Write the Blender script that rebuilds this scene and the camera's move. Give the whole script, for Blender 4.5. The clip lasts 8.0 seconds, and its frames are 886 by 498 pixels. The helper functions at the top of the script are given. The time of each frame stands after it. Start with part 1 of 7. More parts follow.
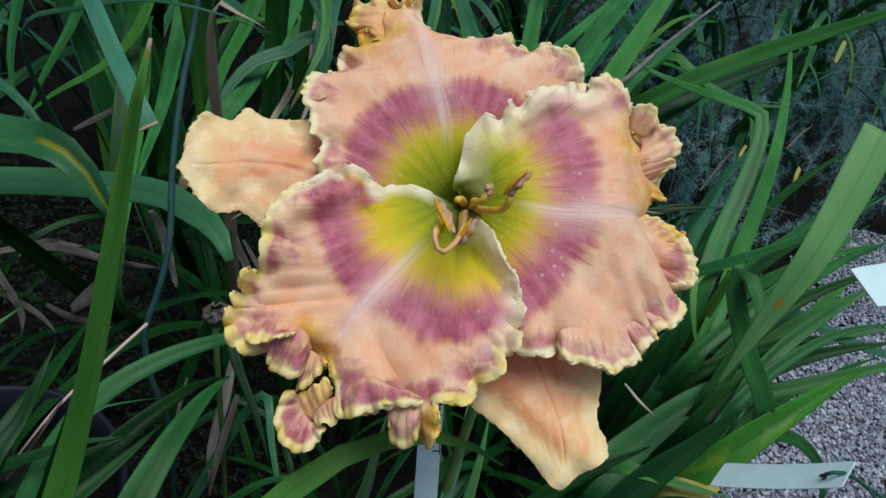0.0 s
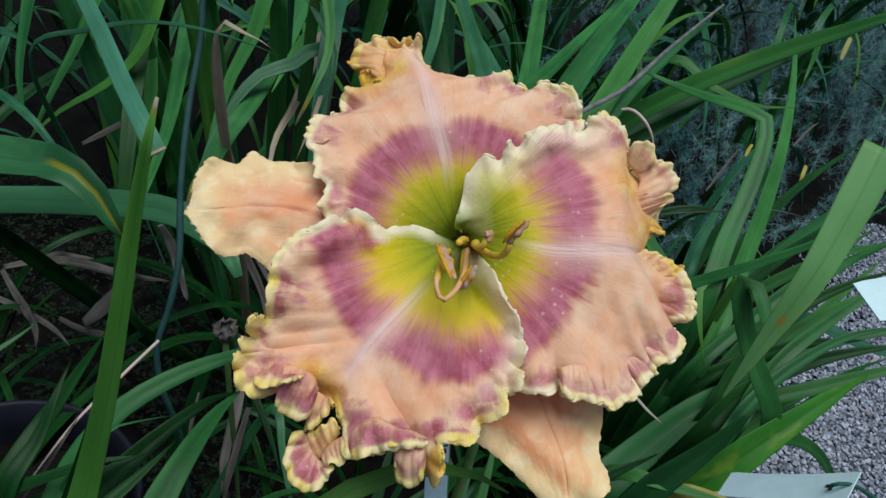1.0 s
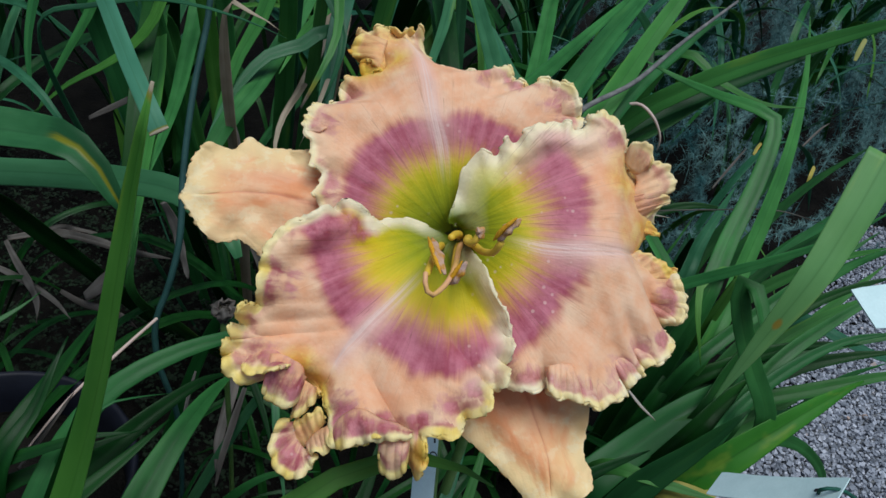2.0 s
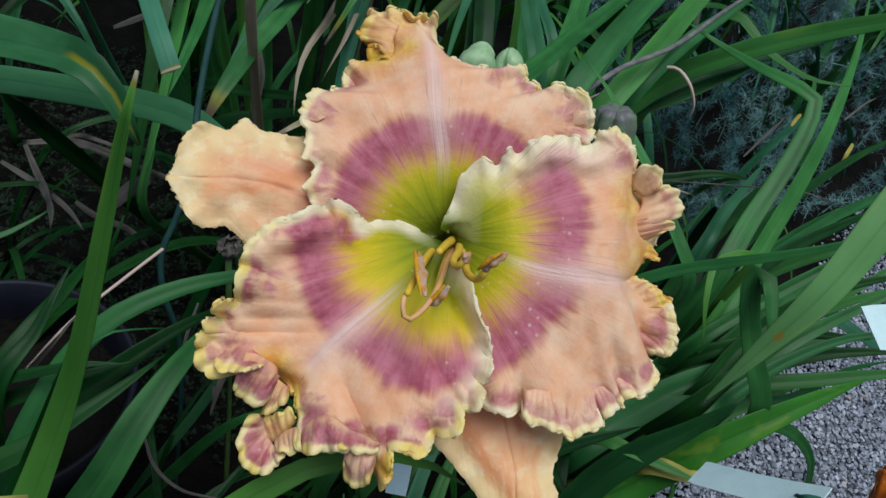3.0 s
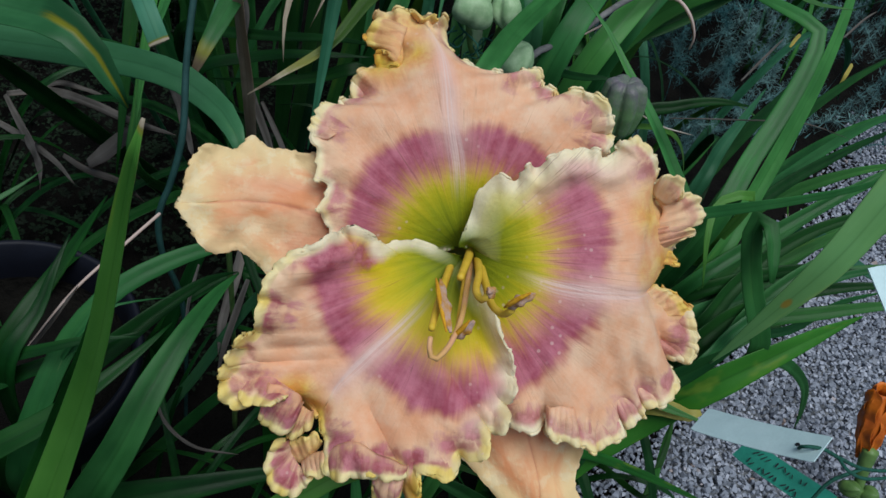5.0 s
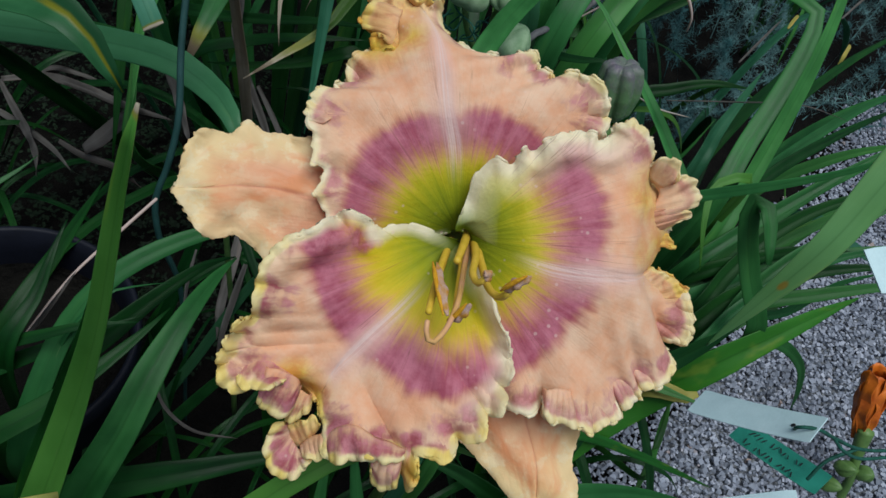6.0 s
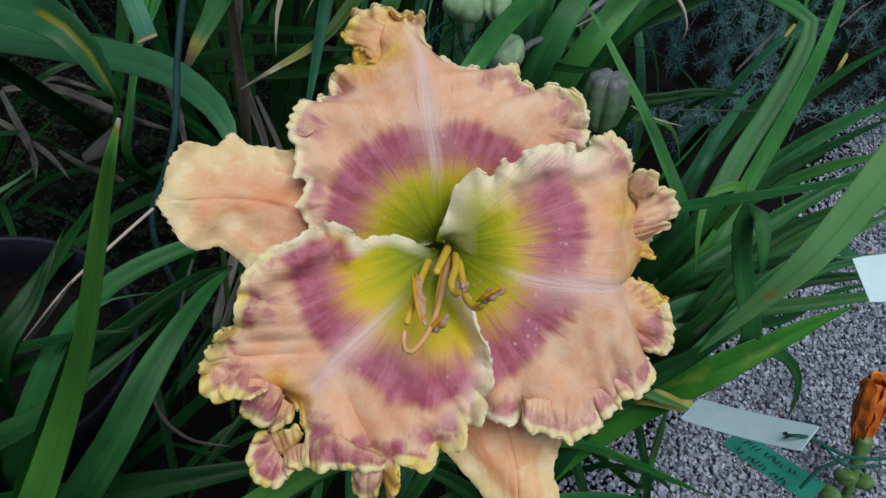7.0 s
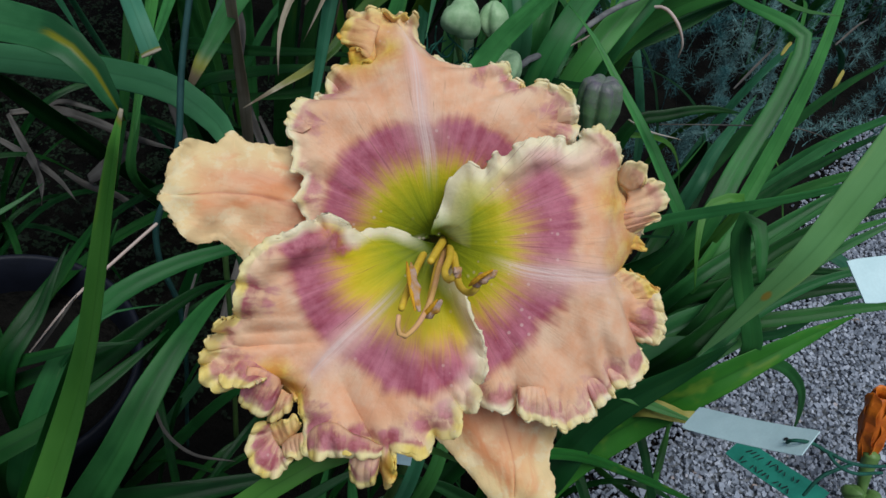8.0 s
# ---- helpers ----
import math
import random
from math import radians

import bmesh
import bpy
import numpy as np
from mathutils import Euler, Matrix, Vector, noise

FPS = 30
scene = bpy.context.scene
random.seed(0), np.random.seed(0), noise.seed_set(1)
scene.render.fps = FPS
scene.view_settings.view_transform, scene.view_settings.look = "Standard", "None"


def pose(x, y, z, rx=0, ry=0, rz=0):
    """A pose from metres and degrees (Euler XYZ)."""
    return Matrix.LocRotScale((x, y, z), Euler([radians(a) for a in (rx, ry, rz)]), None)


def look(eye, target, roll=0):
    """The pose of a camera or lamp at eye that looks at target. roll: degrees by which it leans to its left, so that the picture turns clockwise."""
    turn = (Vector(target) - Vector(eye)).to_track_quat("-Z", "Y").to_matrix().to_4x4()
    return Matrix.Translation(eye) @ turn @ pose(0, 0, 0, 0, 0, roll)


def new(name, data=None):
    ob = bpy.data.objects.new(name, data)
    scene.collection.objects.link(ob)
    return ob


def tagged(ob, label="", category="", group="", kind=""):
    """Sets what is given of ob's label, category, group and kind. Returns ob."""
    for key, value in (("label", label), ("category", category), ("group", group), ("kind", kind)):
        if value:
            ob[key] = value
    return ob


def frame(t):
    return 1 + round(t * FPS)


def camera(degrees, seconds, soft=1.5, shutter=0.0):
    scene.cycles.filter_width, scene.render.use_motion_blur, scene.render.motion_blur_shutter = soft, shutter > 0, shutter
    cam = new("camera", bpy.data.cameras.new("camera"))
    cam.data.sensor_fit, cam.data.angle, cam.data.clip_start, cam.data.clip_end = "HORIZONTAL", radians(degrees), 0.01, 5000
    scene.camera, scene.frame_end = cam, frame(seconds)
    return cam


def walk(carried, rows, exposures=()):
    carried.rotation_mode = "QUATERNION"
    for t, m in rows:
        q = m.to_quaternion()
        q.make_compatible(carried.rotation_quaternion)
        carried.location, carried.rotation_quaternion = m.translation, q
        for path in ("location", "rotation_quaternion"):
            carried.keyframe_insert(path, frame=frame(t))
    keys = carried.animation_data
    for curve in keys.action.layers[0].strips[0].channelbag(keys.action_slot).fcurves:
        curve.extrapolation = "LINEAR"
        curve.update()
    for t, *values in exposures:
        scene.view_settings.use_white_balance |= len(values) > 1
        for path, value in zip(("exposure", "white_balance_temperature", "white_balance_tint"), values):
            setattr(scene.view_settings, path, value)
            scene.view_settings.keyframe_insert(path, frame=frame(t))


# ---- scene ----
cam = camera(59.91, 8.0)
PATH = [
    (0, (-0.04034, 0.05589, 0.66437), (0.01116, 0.87719, 0.09621), 13.033),
    (0.5, (-0.03907, 0.05750, 0.67572), (0.00425, 0.87537, 0.10195), 12.040),
    (1, (-0.04110, 0.05930, 0.67685), (0.00072, 0.87535, 0.10039), 11.761),
    (2.3, (-0.03762, 0.06281, 0.68019), (-0.00315, 0.85286, 0.06812), 16.352),
    (2.5, (-0.03999, 0.06947, 0.68157), (-0.00073, 0.83680, 0.04152), 19.063),
    (3, (-0.03520, 0.08124, 0.69384), (-0.00001, 0.81911, 0.01982), 19.597),
    (3.5, (-0.03800, 0.08413, 0.69841), (0.00599, 0.80879, 0.01071), 19.020),
    (4, (-0.04262, 0.08716, 0.70690), (0.01651, 0.78564, -0.00627), 19.325),
    (4.5, (-0.04420, 0.09546, 0.70931), (0.02354, 0.77172, -0.02423), 19.909),
    (5, (-0.05009, 0.10159, 0.70775), (0.03107, 0.76165, -0.03906), 20.885),
    (6.5, (-0.04908, 0.10130, 0.70848), (0.04095, 0.74518, -0.05133), 21.244),
    (7, (-0.04455, 0.10116, 0.71193), (0.03724, 0.75282, -0.04216), 20.601),
    (7.5, (-0.04465, 0.09666, 0.71143), (0.02927, 0.76454, -0.02916), 19.964),
    (8, (-0.03999, 0.09187, 0.71014), (0.02722, 0.76807, -0.02351), 18.984),
]
walk(cam, [(t, look(eye, target, roll)) for t, eye, target, roll in PATH], [(0, -0.03), (1, -0.05), (2.5, -0.10), (3.5, -0.12), (5, -0.21), (8, -0.22)])

# ---- world, sun, exposure ----
world = bpy.data.worlds.new("open_shade_sky")
scene.world = world
world.use_nodes = True
sky = world.node_tree.nodes.new("ShaderNodeTexSky")
sky.sky_type, sky.sun_disc = "NISHITA", False
sky.sun_elevation, sky.sun_rotation = radians(72), radians(163)
back = world.node_tree.nodes["Background"]
back.inputs["Strength"].default_value = 0.075
world.node_tree.links.new(sky.outputs[0], back.inputs["Color"])

sun = new("sun", bpy.data.lights.new("sun", "SUN"))
sun.data.energy, sun.data.angle, sun.data.color = 3.45, radians(38), (0.945, 0.99, 1.0)
sun.matrix_world = look((0.12, -0.14, 1.95), (0.0, 0.2, 0.5))


# ---- material helpers ----
class Nodes:
    """A material's node tree, with short ways to add and wire nodes."""

    def __init__(self, name, rough=0.5, spec=0.5):
        self.mat = bpy.data.materials.new(name)
        self.mat.use_nodes = True
        self.tree = self.mat.node_tree
        self.shader = self.tree.nodes["Principled BSDF"]
        self.out = self.tree.nodes["Material Output"]
        self.shader.inputs["Roughness"].default_value = rough
        self.shader.inputs["Specular IOR Level"].default_value = spec

    def put(self, socket, value):
        if isinstance(value, bpy.types.NodeSocket):
            self.tree.links.new(value, socket)
        elif isinstance(value, (tuple, list)) and len(value) == 3 and len(socket.default_value) == 4:
            socket.default_value = (*value, 1)
        else:
            socket.default_value = value

    def add(self, kind, **inputs):
        node = self.tree.nodes.new(kind)
        for key, value in inputs.items():
            self.put(node.inputs[key.replace("_", " ")], value)
        return node

    def attr(self, name):
        node = self.tree.nodes.new("ShaderNodeAttribute")
        node.attribute_name = name
        return node.outputs["Fac"]

    def math(self, op, a, b=0.0, c=0.0, clamp=False):
        node = self.tree.nodes.new("ShaderNodeMath")
        node.operation, node.use_clamp = op, clamp
        for socket, value in zip(node.inputs, (a, b, c)):
            self.put(socket, value)
        return node.outputs[0]

    def step(self, value, lo, hi, to_lo=0.0, to_hi=1.0):
        node = self.tree.nodes.new("ShaderNodeMapRange")
        node.interpolation_type = "SMOOTHSTEP"
        for key, v in (("Value", value), ("From Min", lo), ("From Max", hi), ("To Min", to_lo), ("To Max", to_hi)):
            self.put(node.inputs[key], v)
        return node.outputs[0]

    def mix(self, fac, a, b, blend="MIX"):
        node = self.tree.nodes.new("ShaderNodeMix")
        node.data_type, node.blend_type = "RGBA", blend
        self.put(node.inputs[0], fac)
        self.put(node.inputs[6], a)
        self.put(node.inputs[7], b)
        return node.outputs[2]

    def ramp(self, fac, *stops):
        node = self.tree.nodes.new("ShaderNodeValToRGB")
        self.put(node.inputs[0], fac)
        band = node.color_ramp
        while len(band.elements) < len(stops):
            band.elements.new(0.5)
        for e, (at, colour) in zip(band.elements, stops):
            e.position, e.color = at, (*colour, 1)
        return node.outputs[0]

    def xyz(self, x, y, z=0.0):
        node = self.tree.nodes.new("ShaderNodeCombineXYZ")
        for socket, value in zip(node.inputs, (x, y, z)):
            self.put(socket, value)
        return node.outputs[0]

    def noise(self, vector=None, scale=5.0, detail=3.0, rough=0.55):
        node = self.add("ShaderNodeTexNoise", Scale=scale, Detail=detail, Roughness=rough)
        if vector is not None:
            self.put(node.inputs["Vector"], vector)
        return node.outputs["Fac"]

    def where(self):
        return self.tree.nodes.new("ShaderNodeTexCoord").outputs["Object"]

    def uv(self):
        node = self.tree.nodes.new("ShaderNodeSeparateXYZ")
        self.put(node.inputs[0], self.tree.nodes.new("ShaderNodeTexCoord").outputs["UV"])
        return node.outputs[0], node.outputs[1]

    def chance(self):
        return self.tree.nodes.new("ShaderNodeObjectInfo").outputs["Random"]

    def island(self):
        return self.tree.nodes.new("ShaderNodeNewGeometry").outputs["Random Per Island"]

    def finish(self, colour, bump=None, depth=0.001, strength=0.5, through_light=0.0, glow=None):
        self.put(self.shader.inputs["Base Color"], colour)
        if bump is not None:
            node = self.add("ShaderNodeBump", Height=bump, Strength=strength, Distance=depth)
            self.tree.links.new(node.outputs[0], self.shader.inputs["Normal"])
        if through_light:
            thin = self.add("ShaderNodeBsdfTranslucent", Color=glow if glow is not None else colour)
            mixed = self.tree.nodes.new("ShaderNodeMixShader")
            mixed.inputs[0].default_value = through_light
            self.tree.links.new(self.shader.outputs[0], mixed.inputs[1])
            self.tree.links.new(thin.outputs[0], mixed.inputs[2])
            self.tree.links.new(mixed.outputs[0], self.out.inputs["Surface"])
        return self.mat


# ---- materials ----
def petal_material(name, sepal=False, rims=((0.92, 0.85, 0.46), (0.90, 0.74, 0.20)), picotee=0.88):
    """Daylily petal: green throat, yellow heart, rose eye band, peach blade, rose picotee and a yellow crimped rim."""
    n = Nodes(name, rough=0.58, spec=0.3)
    reach, zone, edge, bearing, across = n.attr("reach"), n.attr("zone"), n.attr("edge"), n.attr("bearing"), n.attr("across")
    seed = n.attr("seed")
    rays = n.noise(n.xyz(n.math("MULTIPLY", bearing, 9.0), n.math("MULTIPLY", reach, 0.02), seed), 1.6, 3.0)
    fine = n.noise(n.xyz(n.math("MULTIPLY", bearing, 46.0), n.math("MULTIPLY", reach, 0.035), seed), 1.5, 2.0)
    patch = n.noise(n.where(), 55.0, 3.0)
    mottle = n.noise(n.where(), 190.0, 4.0, 0.65)
    peach = n.mix(n.step(n.math("ADD", n.math("MULTIPLY", patch, 0.6), n.math("MULTIPLY", mottle, 0.4)), 0.36, 0.64), (0.88, 0.47, 0.26), (0.91, 0.66, 0.455))
    if sepal:
        r = n.math("MULTIPLY", n.math("ADD", reach, n.math("MULTIPLY", n.math("SUBTRACT", rays, 0.5), 12.0)), 1 / 80)
        colour = n.ramp(r, (0.0, (0.45, 0.40, 0.05)), (0.2, (0.75, 0.5, 0.2)), (0.42, (0.84, 0.44, 0.27)), (0.7, (0.88, 0.50, 0.28)), (0.95, (0.88, 0.56, 0.24)))
        cloud = n.noise(n.where(), 42.0, 4.0, 0.6)
        rim = n.step(n.math("ADD", edge, n.math("MULTIPLY", n.math("SUBTRACT", cloud, 0.5), 16.0)), 2.0, 9.0, 0.8, 0.0)
        colour = n.mix(rim, colour, (0.91, 0.77, 0.42))
        colour = n.mix(n.math("MULTIPLY", n.step(cloud, 0.50, 0.62), n.step(reach, 34, 48, 0.0, 0.55)), colour, (0.91, 0.70, 0.40))
        colour = n.mix(n.math("MULTIPLY", n.step(mottle, 0.50, 0.64), n.step(edge, 4.0, 14.0, 0.6, 0.15)), colour, (0.92, 0.84, 0.56))
        stain = n.noise(n.xyz(n.math("MULTIPLY", across, 3.0), n.math("MULTIPLY", reach, 0.07), seed), 1.0, 4.0)
        colour = n.mix(n.math("MULTIPLY", n.step(stain, 0.48, 0.64, 0.0, 0.75), n.step(edge, 1.5, 8.0)), colour, (0.86, 0.36, 0.15))
        groove = n.step(n.math("ABSOLUTE", n.math("ADD", across, n.math("MULTIPLY", n.math("SUBTRACT", stain, 0.5), 0.2))), 0.01, 0.05, 0.55, 0.0)
        colour = n.mix(groove, colour, (0.72, 0.30, 0.18))
    else:
        # Heart: green deep in the throat, then yellow.
        heart = n.ramp(
            n.math("MULTIPLY", n.math("ADD", reach, n.math("MULTIPLY", n.math("SUBTRACT", rays, 0.5), 11.0)), 1 / 40),
            (0.10, (0.13, 0.19, 0.007)), (0.30, (0.36, 0.40, 0.012)), (0.50, (0.70, 0.59, 0.02)), (0.68, (0.87, 0.61, 0.035)), (0.85, (0.86, 0.52, 0.10)),
        )
        # Rose band: it fades in from the yellow and ends in short feathered strokes.
        inner = n.math("ADD", zone, n.math("ADD", n.math("MULTIPLY", n.math("SUBTRACT", rays, 0.5), 0.6), n.math("MULTIPLY", n.math("SUBTRACT", fine, 0.5), 0.3)))
        outer = n.math("ADD", zone, n.math("ADD", n.math("MULTIPLY", n.math("SUBTRACT", rays, 0.5), 0.35), n.math("MULTIPLY", n.math("SUBTRACT", patch, 0.5), 0.7)))
        heart = n.mix(n.step(inner, -0.2, 0.45, 0.0, 0.7), heart, (0.84, 0.45, 0.22))
        ground = n.mix(n.step(outer, 0.86, 1.10), heart, peach)
        band = n.math("MULTIPLY", n.step(inner, -0.10, 0.62), n.step(outer, 0.84, 1.14, 1.0, 0.0))
        rose = n.mix(n.step(n.math("ADD", n.math("MULTIPLY", rays, 0.5), n.math("MULTIPLY", mottle, 0.5)), 0.36, 0.62), (0.42, 0.070, 0.140), (0.61, 0.195, 0.285))
        colour = n.mix(n.math("MULTIPLY", band, 0.94), ground, rose)
        # A pale flush along the midrib, with lilac lines in it.
        flank = n.step(n.math("ADD", n.math("ABSOLUTE", across), n.math("MULTIPLY", n.math("SUBTRACT", rays, 0.5), 0.12)), 0.03, 0.22, 0.68, 0.0)
        colour = n.mix(n.math("MULTIPLY", flank, n.step(reach, 20, 34)), colour, (0.86, 0.58, 0.48))
        rib = n.step(n.math("ABSOLUTE", across), 0.015, 0.085, 1.0, 0.0)
        streak = n.step(n.noise(n.xyz(n.math("MULTIPLY", across, 90.0), n.math("MULTIPLY", reach, 0.03), seed), 1.0, 1.0), 0.4, 0.6, 0.25, 1.0)
        colour = n.mix(n.math("MULTIPLY", n.math("MULTIPLY", rib, streak), n.step(reach, 12, 26, 0.0, 0.8)), colour, (0.87, 0.69, 0.64))
        # The blade pales towards its margin.
        colour = n.mix(n.math("MULTIPLY", n.step(n.math("ADD", edge, n.math("MULTIPLY", patch, 9.0)), 5.0, 15.0, 0.75, 0.0), n.step(outer, 0.95, 1.3)), colour, (0.89, 0.70, 0.47))
        # Rose flushes and a thin rose picotee inside the rim.
        along = n.noise(n.xyz(n.math("MULTIPLY", n.attr("run"), 0.13), n.math("MULTIPLY", edge, 0.05), seed), 1.0, 2.0)
        frayed = n.math("ADD", edge, n.math("ADD", n.math("MULTIPLY", n.math("SUBTRACT", patch, 0.5), 5.0), n.math("MULTIPLY", n.math("SUBTRACT", mottle, 0.5), 5.0)))
        ring = n.math("MULTIPLY", n.step(frayed, 1.2, 2.6), n.step(frayed, 3.0, 5.6, 1.0, 0.0))
        ring = n.math("MULTIPLY", n.math("MULTIPLY", ring, n.step(along, 0.40, 0.60)), n.step(reach, 30, 42, 0.0, 0.8 * picotee))
        strokes = n.noise(n.xyz(n.math("MULTIPLY", n.attr("run"), 0.45), n.math("MULTIPLY", edge, 0.12), seed), 1.0, 3.0)
        flush = n.math("ADD", n.attr("rose"), n.math("ADD", n.math("MULTIPLY", n.math("SUBTRACT", strokes, 0.52), 1.7), n.math("MULTIPLY", n.math("SUBTRACT", mottle, 0.5), 2.0)))
        flush = n.math("MULTIPLY", n.step(flush, 0.1, 1.0, 0.0, 1.05 * picotee), n.step(n.attr("rose"), 0.0, 0.15))
        colour = n.mix(n.math("MAXIMUM", ring, flush), colour, n.mix(n.step(mottle, 0.42, 0.62), (0.40, 0.065, 0.105), (0.62, 0.22, 0.27)))
        # Yellow rim, cream where it turns in beside the throat.
        ragged = n.math("ADD", n.math("ADD", edge, n.math("MULTIPLY", n.math("SUBTRACT", 0.5, along), 2.5)), n.math("ADD", n.math("MULTIPLY", n.math("SUBTRACT", patch, 0.5), 2.0), n.math("MULTIPLY", n.math("SUBTRACT", mottle, 0.5), 2.0)))
        rim = n.step(ragged, 1.0, 2.7, 1.0, 0.0)
        colour = n.mix(n.math("MULTIPLY", rim, n.step(reach, 26, 40, 0.0, 0.95)), colour, n.mix(n.step(along, 0.35, 0.65), *rims))
        colour = n.mix(n.math("MULTIPLY", n.attr("cream"), n.step(n.math("ADD", mottle, n.math("MULTIPLY", along, 0.5)), 0.55, 0.95, 1.0, 0.82)), colour, n.mix(n.step(edge, 0.8, 5.0), (0.94, 0.90, 0.66), n.mix(n.step(reach, 24, 36), (0.90, 0.86, 0.44), (0.91, 0.74, 0.60))))
        # Golden pigment of curled hems, and warm fold shade painted in at creases.
        colour = n.mix(n.math("MULTIPLY", n.attr("gold_and_shade"), n.step(patch, 0.35, 0.6, 0.92, 0.5)), colour, n.mix(n.step(mottle, 0.4, 0.6), (0.78, 0.38, 0.03), (0.88, 0.63, 0.07)))
        # Pollen and dew specks.
        speck = n.add("ShaderNodeTexVoronoi", Scale=330.0, Vector=n.where())
        spots = n.math("MULTIPLY", n.step(speck.outputs["Distance"], 0.10, 0.2, 1.0, 0.0), n.step(patch, 0.52, 0.62))
        colour = n.mix(n.math("MULTIPLY", spots, 0.45), colour, (0.88, 0.70, 0.62))
        # Sparse dark hairline veins.
        hair = n.noise(n.xyz(n.math("MULTIPLY", bearing, 26.0), n.math("MULTIPLY", reach, 0.012), n.math("ADD", seed, 3.0)), 1.5, 1.0)
        line = n.step(n.math("ABSOLUTE", n.math("SUBTRACT", hair, 0.44)), 0.004, 0.016, 0.5, 0.0)
        line = n.math("MULTIPLY", n.math("MULTIPLY", line, n.step(reach, 12, 20)), n.step(rays, 0.46, 0.60))
        colour = n.mix(n.math("MULTIPLY", line, n.step(reach, 32, 46, 1.0, 0.2)), colour, (0.30, 0.10, 0.06))
    veins = n.step(fine, 0.28, 0.40, 0.97, 1.0)
    colour = n.mix(1.0, colour, n.xyz(veins, veins, veins), "MULTIPLY")
    crepe = n.noise(n.where(), 420.0, 2.0)
    height = n.math("ADD", n.math("MULTIPLY", fine, 0.14), n.math("ADD", n.math("MULTIPLY", crepe, 0.25), n.math("ADD", n.math("MULTIPLY", patch, 0.7), n.math("MULTIPLY", mottle, 0.5))))
    return n.finish(colour, height, depth=0.0012, strength=0.6, through_light=0.34, glow=n.mix(1.0, colour, (1.0, 0.80, 0.52), "MULTIPLY"))


def leaf_material(name, dark, light, dry=None, stripe=False, rust=None, sun_flecks=False, sheen=0.42, gloss=0.17, hue=1.0):
    """Strap leaf: fine lengthwise veins, a keel, blotches, pale scars, and an own tint for each leaf. dry: how far from the tip it has dried, in metres."""
    n = Nodes(name, rough=sheen, spec=gloss)
    u, v = n.uv()
    own, tip = n.chance(), n.attr("from_tip")
    off = n.math("MULTIPLY", own, 50.0)
    fine = n.noise(n.xyz(n.math("MULTIPLY", u, 90.0), n.math("MULTIPLY", v, 4.0), off), 1.0, 2.0)
    broad = n.noise(n.xyz(n.math("MULTIPLY", u, 1.6), n.math("MULTIPLY", v, 9.0), off), 1.0, 3.0)
    blotch = n.noise(n.where(), 34.0, 5.0, 0.6)
    colour = n.mix(n.step(n.math("ADD", n.math("MULTIPLY", broad, 0.6), n.math("MULTIPLY", blotch, 0.4)), 0.34, 0.66), dark, light)
    colour = n.mix(n.step(fine, 0.35, 0.65, 0.0, 0.14), colour, tuple(c * 0.55 for c in dark))
    cool, warm = (light[0] * 0.75, light[1] * 0.95, light[2] * 1.5), (light[0] * 1.7, light[1] * 1.12, light[2] * 0.7)
    colour = n.mix(n.step(own, 0.5, 1.0, 0.0, 0.6 * hue), colour, n.mix(broad, dark, cool))
    colour = n.mix(n.step(own, 0.45, 0.0, 0.0, 0.55 * hue), colour, n.mix(broad, light, warm))
    keel = n.step(n.math("ABSOLUTE", n.math("SUBTRACT", u, 0.5)), 0.0, 0.05, 0.35, 0.0)
    colour = n.mix(keel, colour, tuple(c * 0.6 for c in dark))
    rim = n.step(n.math("ABSOLUTE", n.math("SUBTRACT", u, 0.5)), 0.475, 0.5, 0.0, 0.22)
    colour = n.mix(rim, colour, (light[0] * 2.2, light[1] * 1.5, light[2] * 1.6))
    # Yellowing in patches and small pale scars.
    colour = n.mix(n.math("MULTIPLY", n.step(broad, 0.60, 0.74, 0.0, 0.55 * hue), n.step(own, 0.2, 0.5, 1.0, 0.25)), colour, (light[0] * 3.2, light[1] * 1.35, light[2] * 0.7))
    scar = n.noise(n.xyz(n.math("MULTIPLY", u, 7.0), n.math("MULTIPLY", v, 26.0), n.math("ADD", off, 9.0)), 1.0, 3.0, 0.7)
    colour = n.mix(n.step(scar, 0.70, 0.76, 0.0, 0.25), colour, (0.20, 0.24, 0.11))
    if stripe:
        mark = n.math("MULTIPLY", n.step(n.math("ABSOLUTE", n.math("SUBTRACT", u, 0.46)), 0.02, 0.14, 0.95, 0.0), n.step(n.math("ADD", tip, n.math("MULTIPLY", fine, 0.02)), 0.072, 0.085, 1.0, 0.0))
        # Shade on the turned half beside the stripe, painted darker near the tip.
        shade = n.math("MULTIPLY", n.step(u, 0.46, 0.50, 0.75, 0.0), n.step(n.math("ADD", tip, n.math("MULTIPLY", fine, 0.02)), 0.078, 0.088, 1.0, 0.0))
        colour = n.mix(shade, colour, tuple(c * 0.7 for c in dark))
        colour = n.mix(mark, colour, (0.16, 0.165, 0.010))
    if sun_flecks:
        # Sunlit patches on the blade, painted in as yellow-green.
        sun_fleck = n.noise(n.xyz(n.math("MULTIPLY", u, 1.6), n.math("MULTIPLY", v, 40.0), n.math("MULTIPLY", own, 20.0)), 1.0, 2.0)
        colour = n.mix(n.step(sun_fleck, 0.54, 0.70, 0.0, 0.6), colour, (0.14, 0.23, 0.025))
